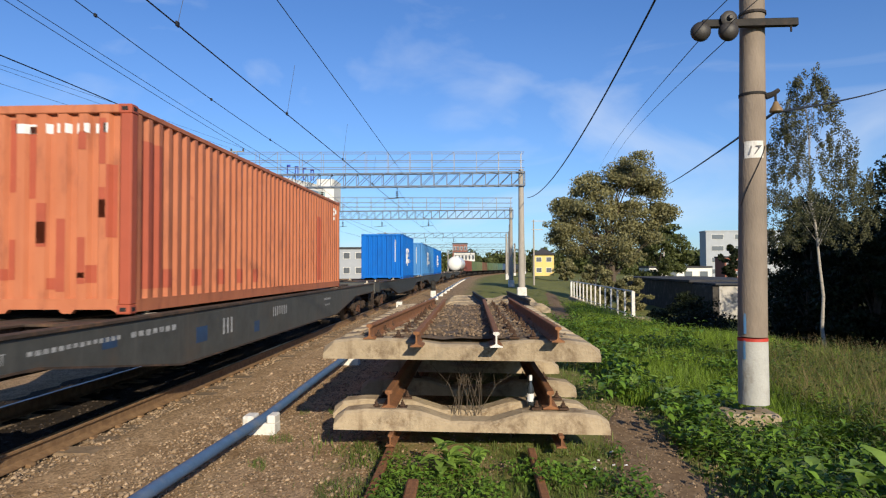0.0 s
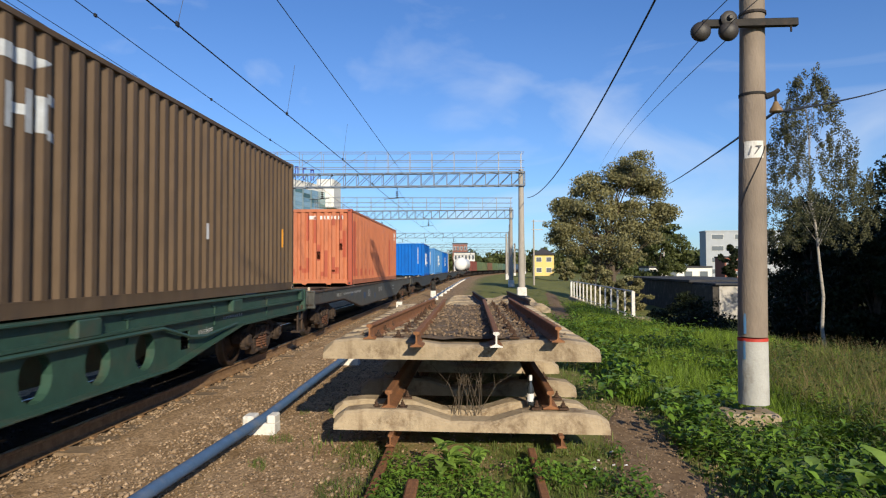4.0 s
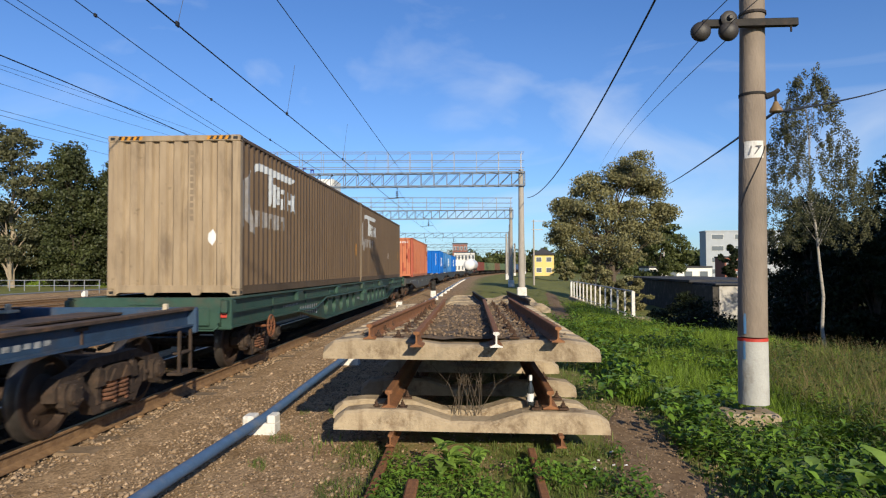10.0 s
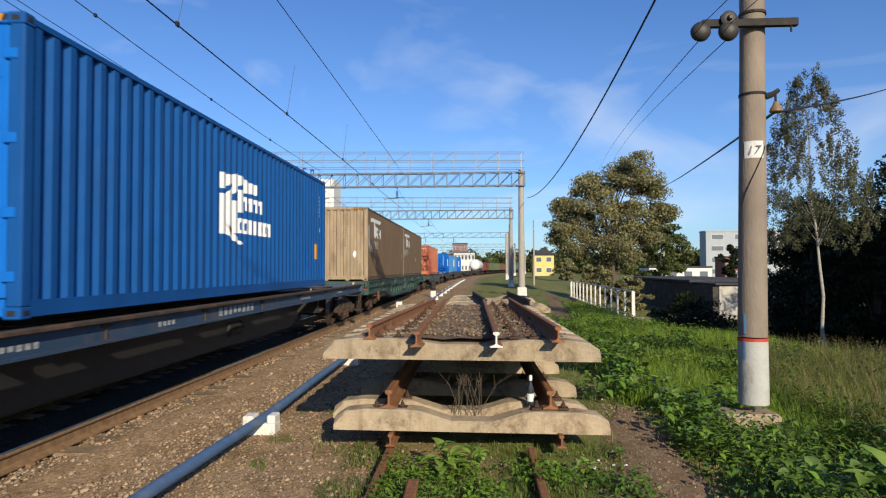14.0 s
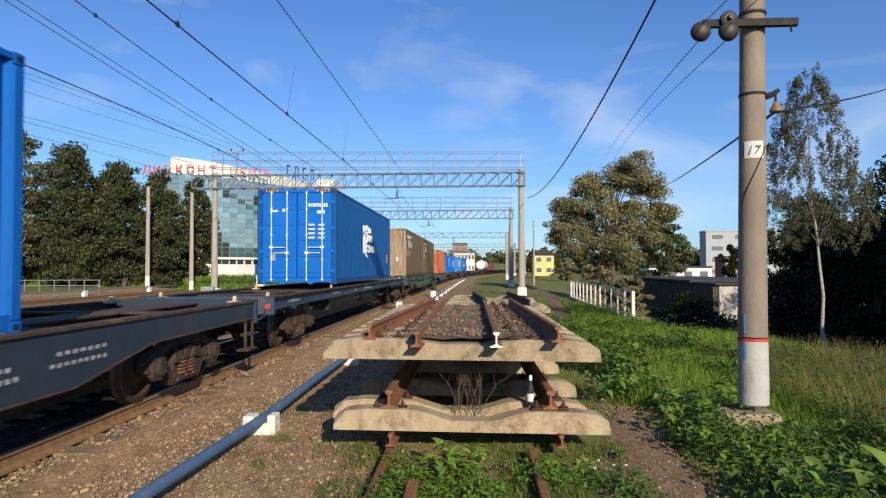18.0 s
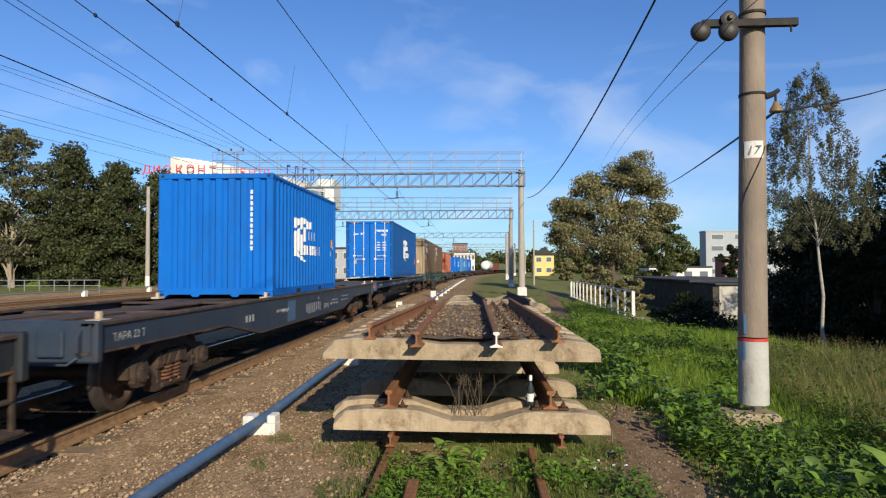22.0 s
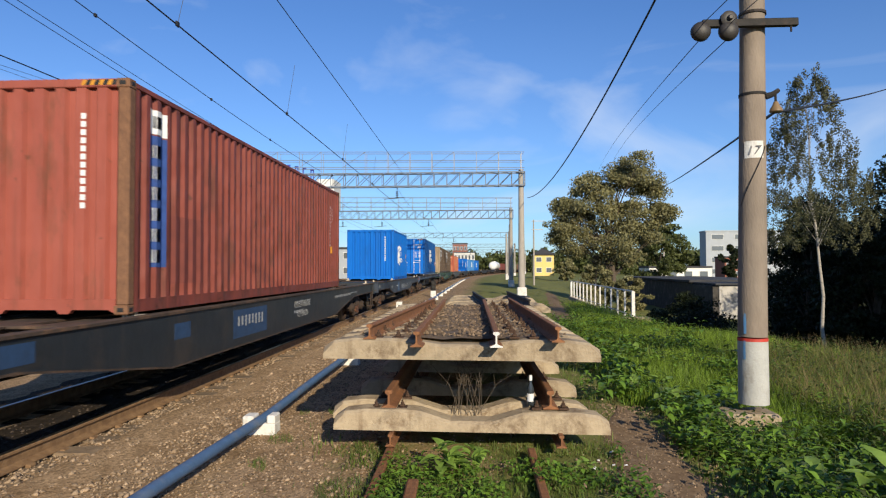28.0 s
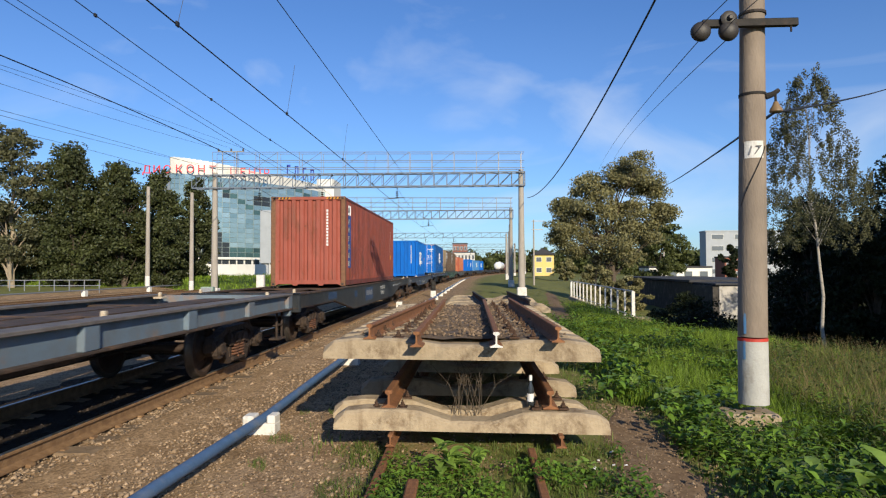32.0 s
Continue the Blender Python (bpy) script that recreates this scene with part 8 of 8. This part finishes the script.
def grass_bank():
    """A low green bank between the far track and the glass building."""
    s = Shape()
    nx, ny = 60, 8
    for j in range(ny + 1):
        for i in range(nx + 1):
            x, y = -46 + 36 * i / nx, 56.5 + 14 * j / ny
            k = smooth(0, 0.35, j / ny) * (1 - smooth(0.6, 1.0, j / ny)) * smooth(0, 0.1, i / nx) * (1 - smooth(0.75, 1.0, i / nx))
            s.v.append((x, y, -0.35 + 1.35 * k + 0.15 * noise.noise((x * 0.6, y * 0.6, 2.0))))
    for j in range(ny):
        for i in range(nx):
            a = j * (nx + 1) + i
            s.f.append((a, a + 1, a + nx + 2, a + nx + 1))
    tagged(part("grass_bank", s, M_GRASS, smooth=True), "low grassy bank below the glass building", "bank", kind="structure")
    rng = np.random.default_rng(31)
    pts = []
    for k in range(9000):
        x, y = rng.uniform(-45, -11), rng.uniform(57, 64)
        i, j = (x + 46) / 36, (y - 56.5) / 14
        q = smooth(0, 0.35, j) * (1 - smooth(0.6, 1.0, j)) * smooth(0, 0.1, i) * (1 - smooth(0.75, 1.0, i))
        pts.append((x, y, -0.38 + 1.35 * q + 0.15 * noise.noise((x * 0.6, y * 0.6, 2.0))))
    v, f = blades(rng, pts, 0.15, 0.4, 0.05, 0.6)
    tagged(arrays("bank_grass", v, f, M_LIME), "sunlit grass on the bank below the glass building", "grass", kind="stuff")


# dark shrubs in the hollow beside the railing, its shade put into their leaf colour
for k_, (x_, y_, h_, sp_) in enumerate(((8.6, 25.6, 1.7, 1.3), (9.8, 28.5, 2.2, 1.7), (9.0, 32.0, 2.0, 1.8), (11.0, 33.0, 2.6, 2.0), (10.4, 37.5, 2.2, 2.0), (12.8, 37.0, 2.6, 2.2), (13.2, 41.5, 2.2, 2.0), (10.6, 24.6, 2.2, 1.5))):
    tree("shrub", "dark shaded shrub in the hollow beside the railing", x_, y_, h_, sp_, M_LEAF_SHADE, M_BARK, 120 + k_, 7000, 0.07, 40, 0.02, category="shrub", shape=column, loose=1.5)


def far_woods():
    rng = np.random.default_rng(77)
    cs, rs = [], []
    for k in range(260):
        x = -200 + 480 * k / 260
        y = 290 + 50 * rng.random() - 0.0004 * x * x
        h = 7.0 + 4.5 * rng.random()
        cs.append((x, y, h * 0.45))
        rs.append((4 + 3 * rng.random(), 4, h * 0.55))
    v, f = leaf_cloud(rng, cs, rs, 70000, 0.95)
    tagged(arrays("distant_woods", v, f, M_LEAF), "distant dull green woods along the horizon", "woods", kind="stuff")


far_woods()


def blades(rng, pts, h0, h1, w, lean=0.35):
    """Bent grass blades, two quads each."""
    n = len(pts)
    a = rng.uniform(0, 2 * np.pi, n)
    h = rng.uniform(h0, h1, n)
    dx, dy = np.cos(a), np.sin(a)
    wx, wy = -dy * w * 0.5, dx * w * 0.5
    ln = lean * rng.uniform(0.2, 1.2, n)
    p = np.asarray(pts, float)
    z0, m, t = np.zeros(n), h * 0.55, h
    v = np.zeros((n, 6, 3))
    for i, (zz, k, sw) in enumerate(((z0, 0.0, 1.0), (m, 0.3, 0.8), (t, 1.0, 0.12))):
        cx, cy = p[:, 0] + dx * ln * h * k, p[:, 1] + dy * ln * h * k
        v[:, 2 * i] = np.stack([cx + wx * sw, cy + wy * sw, p[:, 2] + zz], -1)
        v[:, 2 * i + 1] = np.stack([cx - wx * sw, cy - wy * sw, p[:, 2] + zz], -1)
    base = (np.arange(n) * 6)[:, None]
    f = np.concatenate([base + np.array([0, 1, 3, 2]), base + np.array([2, 3, 5, 4])])
    return v.reshape(-1, 3), f


def scatter(rng, n, x0, x1, y0, y1, keep):
    """Points on the ground of an area, kept where keep(x, y) allows."""
    out = []
    while len(out) < n:
        x, y = rng.uniform(x0, x1), y0 + (y1 - y0) * rng.random() ** 1.4
        if rng.random() < keep(x, y):
            out.append((x, y, ground_z(x, y) - 0.01))
    return out


def path_x(y):
    return 1.56 + 0.10 * (y - 5.5) if y < 11 else 1.97 + 0.095 * (y - 11)


def on_path(x, y):
    if 9.0 < y < 25.0:
        return False
    return abs(x - path_x(y)) < 0.32 + 0.2 * noise.noise((x * 2, y * 2, 7.7))


def in_stack(x, y):
    return -1.45 < x < 1.3 and 6.0 < y < 18.5


def build_path():
    m = mat("trodden earth", (0.27, 0.185, 0.11), (0.16, 0.105, 0.062), 0.97, 0, 14, 0.5, 45, (0.36, 0.265, 0.17), 0.8, 5.0, spec=0.1, dist=0.01)
    p = thing("footpath", "narrow trodden earth path through the grass", "path", kind="structure")
    for y0, y1, st, w0 in ((2.5, 9.0, 0.2, 0.40), (24.0, 60.0, 1.0, 0.42)):
        s = Shape()
        n = int((y1 - y0) / st)
        for i in range(n + 1):
            y = y0 + i * st
            fade = min(1.0, i / 4 + 0.05, (n - i) / 8 + 0.05)
            for k in range(7):
                ragged = 0.22 * noise.noise((y * 2.2, 1.0 if k < 3 else 5.0, 2.0)) + 0.1 * noise.noise((y * 6, 1.0 if k < 3 else 5.0, 4.0))
                x = path_x(y) + (w0 + ragged) * fade * (k / 3 - 1)
                s.v.append((x, y, ground_z(x, y) + 0.014 - 0.024 * (k in (0, 6))))
            if i:
                a, b = (i - 1) * 7, i * 7
                s.f += [(a + k, a + k + 1, b + k + 1, b + k) for k in range(6)]
        part("trodden_stretch", s, m, p, smooth=True)

    rng = np.random.default_rng(41)
    st = Shape()
    for k in range(2200):
        y = 3.0 + 6.0 * rng.random()
        x = path_x(y) + rng.normal() * 0.30
        r = rng.uniform(0.005, 0.016) * (1.7 if rng.random() < 0.08 else 1.0)
        z = ground_z(x, y) + 0.012
        a = rng.uniform(0.6, 1.3, 5) * r
        st.add([(x + a[0], y, z), (x, y + a[1], z), (x - a[2], y, z), (x, y - a[3], z), (x + r * 0.2, y, z + a[4])], [(0, 1, 4), (1, 2, 4), (2, 3, 4), (3, 0, 4)])
    part("path_stones", st, M_RUBBLE, p, "small loose stones on the path")["kind"] = "stuff"


build_path()


def build_grass():
    rng = np.random.default_rng(9)
    # short turf right of the gravel
    def turf(x, y):
        if on_path(x, y) or in_stack(x, y):
            return 0.04
        n = noise.noise((x * 0.9, y * 0.9, 2.0))
        return min(1.0, max(0.0, (x + 1.5) * 0.5 + n * 0.9)) if x < 1.0 else 1.0
    v, f = blades(rng, scatter(rng, 30000, -2.2, 5.5, 3.2, 40, turf), 0.04, 0.14, 0.009)
    tagged(arrays("short_grass", v, f, M_GRASS), "short green grass between gravel and path", "grass", kind="stuff")
    def fore(x, y):
        if on_path(x, y) or noise.noise((x * 1.1, y * 1.1, 12.0)) < -0.02:
            return 0.02
        return 1.0
    v, f = blades(rng, scatter(rng, 8000, -1.25, 1.5, 3.4, 6.8, fore), 0.02, 0.085, 0.008, 0.8)
    tagged(arrays("short_grass", v, f, M_GRASS), "short bright grass before the stacked panels", "grass", kind="stuff")
    # lush bank to the right
    def bank(x, y):
        e = path_x(y) + (0.45 if y > 24 or y < 9 else -0.3)
        return 0.0 if x < e or in_stack(x, y) or (abs(x - 3.28) < 0.35 and abs(y - 7.95) < 0.35) else min(1.0, (x - e) * 1.2)
    v, f = blades(rng, scatter(rng, 34000, 2.0, 12, 4.5, 34, bank), 0.12, 0.34, 0.010, 0.7)
    tagged(arrays("bank_grass", v, f, M_GRASS), "lush green grass on the bank", "grass", kind="stuff")
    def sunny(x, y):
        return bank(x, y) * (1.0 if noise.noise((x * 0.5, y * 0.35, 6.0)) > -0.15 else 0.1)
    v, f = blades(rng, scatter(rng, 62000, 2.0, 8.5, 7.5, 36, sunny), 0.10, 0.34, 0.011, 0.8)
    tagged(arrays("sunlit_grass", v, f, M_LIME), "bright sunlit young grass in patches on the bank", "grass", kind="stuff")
    def tuft(x, y):
        return 1.0 if noise.noise((x * 2.1, y * 1.6, 17.0)) > 0.12 + 0.22 * (-1.0 - x) else 0.01
    v, f = blades(rng, scatter(rng, 5200, -2.3, -0.7, 3.4, 9.0, tuft), 0.015, 0.075, 0.006, 0.9)
    tagged(arrays("grass_tufts", v, f, M_GRASS), "thin grass tufts coming through the gravel", "grass", kind="stuff")
    def lush(x, y):
        return 1.0 if x > max(3.9 + 0.05 * y, 0.42 * y) and noise.noise((x * 0.7, y * 0.7, 3.0)) > -0.1 else 0.0
    v, f = blades(rng, scatter(rng, 9000, 3.6, 9.5, 5.0, 14.5, lush), 0.18, 0.5, 0.010, 0.9)
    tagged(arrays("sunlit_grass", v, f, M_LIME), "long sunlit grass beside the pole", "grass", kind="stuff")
    def tall(x, y):
        return 0.0 if x < max(3.9 + 0.05 * y, 0.42 * y) else 1.0
    v, f = blades(rng, scatter(rng, 13000, 3.6, 9.5, 5.0, 14.5, tall), 0.22, 0.6, 0.010, 0.9)
    tagged(arrays("tall_grass", v, f, M_GRASS), "tall green grass beside the pole", "grass", kind="stuff")
    v, f = blades(rng, scatter(rng, 9000, 4.0, 9.5, 6.0, 14.5, tall), 0.30, 0.70, 0.006, 0.9)
    tagged(arrays("dry_grass", v, f, M_DRY), "dry brown grass stalks among green grass", "grass", kind="stuff")


build_grass()
grass_bank()


def leaf_shape(w, l, fold=0.18, droop=0.25, wave=0.0):
    """A broad leaf along +y: midrib, two halves, wavy rim."""
    prof = (0.0, 0.55, 0.92, 1.0, 0.82, 0.45, 0.0)
    s = Shape()
    n = len(prof)
    for i, p in enumerate(prof):
        t = i / (n - 1)
        y, z = l * t, -droop * l * t * t
        x = w * 0.5 * p
        k = wave * math.sin(i * 2.1)
        s.v += [(-x, y, z + x * fold * 2 + k), (0, y, z), (x, y, z + x * fold * 2 - k)]
    for i in range(n - 1):
        a, b = i * 3, i * 3 + 3
        s.f += [(a, a + 1, b + 1, b), (a + 1, a + 2, b + 2, b + 1)]
    return s


def many_leaves(rng, spots, w, l, up0, up1):
    """A bed of broad leaves on short stems, joined."""
    base = leaf_shape(1.0, 1.0, 0.16, 0.3)
    bv = np.array(base.v)
    bf = np.array(base.f)
    V, F = [], []
    for i, (x, y, z) in enumerate(spots):
        k = rng.uniform(0.6, 1.3)
        a, tip = rng.uniform(0, 6.28), rng.uniform(-0.5, 0.6)
        q = bv * np.array([w * k, l * k, l * k])
        c, s = math.cos(tip), math.sin(tip)
        q = np.stack([q[:, 0], q[:, 1] * c - q[:, 2] * s, q[:, 1] * s + q[:, 2] * c], -1)
        c, s = math.cos(a), math.sin(a)
        q = np.stack([q[:, 0] * c - q[:, 1] * s + x, q[:, 0] * s + q[:, 1] * c + y, q[:, 2] + z + rng.uniform(up0, up1)], -1)
        q[:, 2] += (up1 - up0) * 0.55 * noise.noise((x * 2.6, y * 2.6, 9.0))
        V.append(q)
        F.append(bf + i * len(bv))
    return np.concatenate(V), np.concatenate(F)


def build_weeds():
    rng = np.random.default_rng(15)
    def bed(x, y):
        e = path_x(y) + 0.35
        return 0.0 if x < e else (1.0 if noise.noise((x * 0.8, y * 0.8, 5.0)) > -0.25 else 0.25)
    v, f = many_leaves(rng, scatter(rng, 8000, 2.0, 5.2, 4.0, 7.6, bed), 0.052, 0.088, 0.03, 0.36)
    tagged(arrays("nettle_bed", v, f, M_WEED), "thick bed of bright green broad-leaved weeds", "weeds", kind="stuff")
    v, f = many_leaves(rng, scatter(rng, 3200, 2.0, 5.2, 4.0, 7.6, bed), 0.035, 0.055, 0.02, 0.42)
    tagged(arrays("nettle_tips", v, f, M_WEED_OLD), "small dull leaves among the broad weeds", "weeds", kind="stuff")
    def bed2(x, y):
        e = path_x(y) + (0.4 if y > 24 or y < 9 else -0.45)
        if x < e or x > e + 3.4 + 0.02 * y or in_stack(x, y):
            return 0.0
        n = noise.noise((x * 0.75, y * 0.5, 3.0))
        return 1.0 if n > 0.2 else 0.6 if x < e + 0.9 and n > -0.1 else 0.01
    v, f = many_leaves(rng, scatter(rng, 4600, 1.3, 9.5, 8.0, 32, bed2), 0.05, 0.10, 0.03, 0.36)
    tagged(arrays("weed_clumps", v, f, M_WEED), "clumps of bright green weeds on the bank beside the path", "weeds", kind="stuff")
    def burdock(x, y):
        return 1.0 if noise.noise((x * 1.1, y * 0.7, 21.0)) > 0.22 and x > path_x(y) - 0.25 and not in_stack(x, y) else 0.0
    v, f = many_leaves(rng, scatter(rng, 1700, 1.7, 6.5, 7.0, 24, burdock), 0.085, 0.14, 0.06, 0.46)
    tagged(arrays("broad_weeds", v, f, M_WEED), "taller clumps of broad-leaved weeds on the sunny bank", "weeds", kind="stuff")
    v, f = many_leaves(rng, scatter(rng, 1600, 1.3, 9.5, 8.0, 26, bed2), 0.045, 0.08, 0.02, 0.4)
    tagged(arrays("small_weeds", v, f, M_WEED_OLD), "dull small-leaved weeds among the clumps", "weeds", kind="stuff")
    def tallbed(x, y):
        return 1.0 if x > max(3.7 + 0.05 * y, 0.42 * y) and noise.noise((x * 0.9, y * 0.9, 1.0)) > -0.1 else 0.0
    v, f = many_leaves(rng, scatter(rng, 9000, 3.7, 9.5, 5.0, 14.5, tallbed), 0.032, 0.065, 0.05, 0.62)
    tagged(arrays("tall_weeds", v, f, M_WEED_OLD), "tall dull green weeds among the long grass", "weeds", kind="stuff")
    def low(x, y):
        return 1.0 if noise.noise((x * 1.3, y * 1.3, 8.0)) > -0.12 and not in_stack(x, y) else 0.0
    v, f = many_leaves(rng, scatter(rng, 4200, -0.85, 1.4, 4.0, 6.4, low), 0.03, 0.048, 0.01, 0.15)
    tagged(arrays("low_weeds", v, f, M_WEED), "low green weeds in front of the stacked panels", "weeds", kind="stuff")
    # single large-leaved plants
    for k, (x, y, n, l) in enumerate(((-0.26, 5.72, 30, 0.17), (-0.02, 5.9, 16, 0.14), (0.95, 5.75, 12, 0.10), (2.9, 4.75, 18, 0.27), (3.35, 4.95, 16, 0.27), (2.5, 5.2, 14, 0.20), (3.7, 5.6, 14, 0.24), (2.55, 8.9, 22, 0.20), (2.2, 9.6, 18, 0.18), (2.9, 10.4, 20, 0.2), (2.6, 12.5, 20, 0.2), (3.3, 14.0, 20, 0.22))):
        lift = 0.16 if x > 2 and y < 6 else 0.02
        d = thing("dock_plant", "leafy dock plant with broad bright green leaves", "plant", "dock plants")
        z = ground_z(x, y)
        me = leaf_shape(l * 0.55, l, 0.2, 0.45, 0.004).mesh("leaf", M_DOCK, True)
        for j in range(n):
            a, r = j * 2.399, 0.6 * l * math.sqrt((j + 0.5) / n)
            part("leaf", me, None, d, at=pose(x + r * math.cos(a), y + r * math.sin(a), z + lift + 0.02 + 1.3 * l * random.random(), random.uniform(5, 60), 0, math.degrees(a) + random.uniform(-70, 70)))
    # dead stalks on the lower panel
    d = thing("dead_weed", "dry grey weed stalks growing through the panels", "plant")
    for j in range(20):
        s = Shape()
        x, y = -0.12 + random.uniform(-.18, .18), 6.75 + random.uniform(-.1, .25)
        tx = x + random.uniform(-.34, .40)
        s.tube([(x, y, 0.30), ((x + tx) / 2 + random.uniform(-.03, .03), y, 0.62), (tx, y - 0.05, random.uniform(0.60, 0.95))], 0.0034, 4, 0.0012)
        s.tube([((x + tx) / 2, y, 0.6), ((x + tx) / 2 + random.uniform(-.09, .09), y - .02, 0.74)], 0.0024, 4, 0.001)
        for c_ in range(3):
            f_ = random.uniform(0.55, 0.95)
            bx, bz = x + (tx - x) * f_, 0.30 + 0.5 * f_
            s.tube([(bx, y - 0.02, bz), (bx + random.uniform(-.06, .06), y - 0.05, bz + random.uniform(0.01, 0.06))], 0.0018, 4, 0.0008)
        part("stalk", s, M_STALK, d)


build_weeds()


def litter():
    b = thing("bottle", "dark glass bottle with a white label standing on the lower panel", "bottle")
    x, y, z = 0.55, 6.75, 0.40
    s = Shape()
    s.lathe([(0.03, 0), (0.036, 0.01), (0.036, 0.17), (0.015, 0.23), (0.014, 0.29), (0.017, 0.30)], 14, "z", (x, y, z))
    part("glass", s, M_DARKGLASS, b, smooth=True)
    s = Shape()
    s.lathe([(0.0372, 0.04), (0.0372, 0.12)], 14, "z", (x, y, z))
    part("label", s, M_LOGO, b)
    s = Shape()
    s.lathe([(0.0175, 0.25), (0.0175, 0.305)], 10, "z", (x, y, z))
    part("neck_label", s, M_LOGO, b)
    rnd = random.Random(4)
    for k in range(10):
        x, y = rnd.uniform(0.8, 1.35), rnd.uniform(5.9, 6.6)
        s = Shape()
        w = rnd.uniform(0.010, 0.026)
        s.box(-w, w, -w * 0.7, w * 0.7, 0, 0.012, 0.004, pose(x, y, ground_z(x, y) + 0.02, rnd.uniform(-30, 30), rnd.uniform(-30, 30), rnd.uniform(0, 180)))
        tagged(part("litter", s, M_LOGO if k % 2 else M_LEAF), "scrap of pale plastic litter in the grass", "litter")


litter()


def motions():
    """The train rolls away along its track; the wheels turn with it."""
    for ob, place, off in MOVERS:
        rows = []
        for k in range(33):
            m = line_pose(place + travelled(k))
            rows.append((float(k), m @ off if off is not None else m))
        walk(ob, rows)
    for ws, y in ROLLERS:
        rows = []
        for k in range(161):
            t = k / 5
            rows.append((t, pose(0, y, WHEEL_R, -math.degrees(travelled(t) / WHEEL_R))))
        walk(ws, rows)


motions()
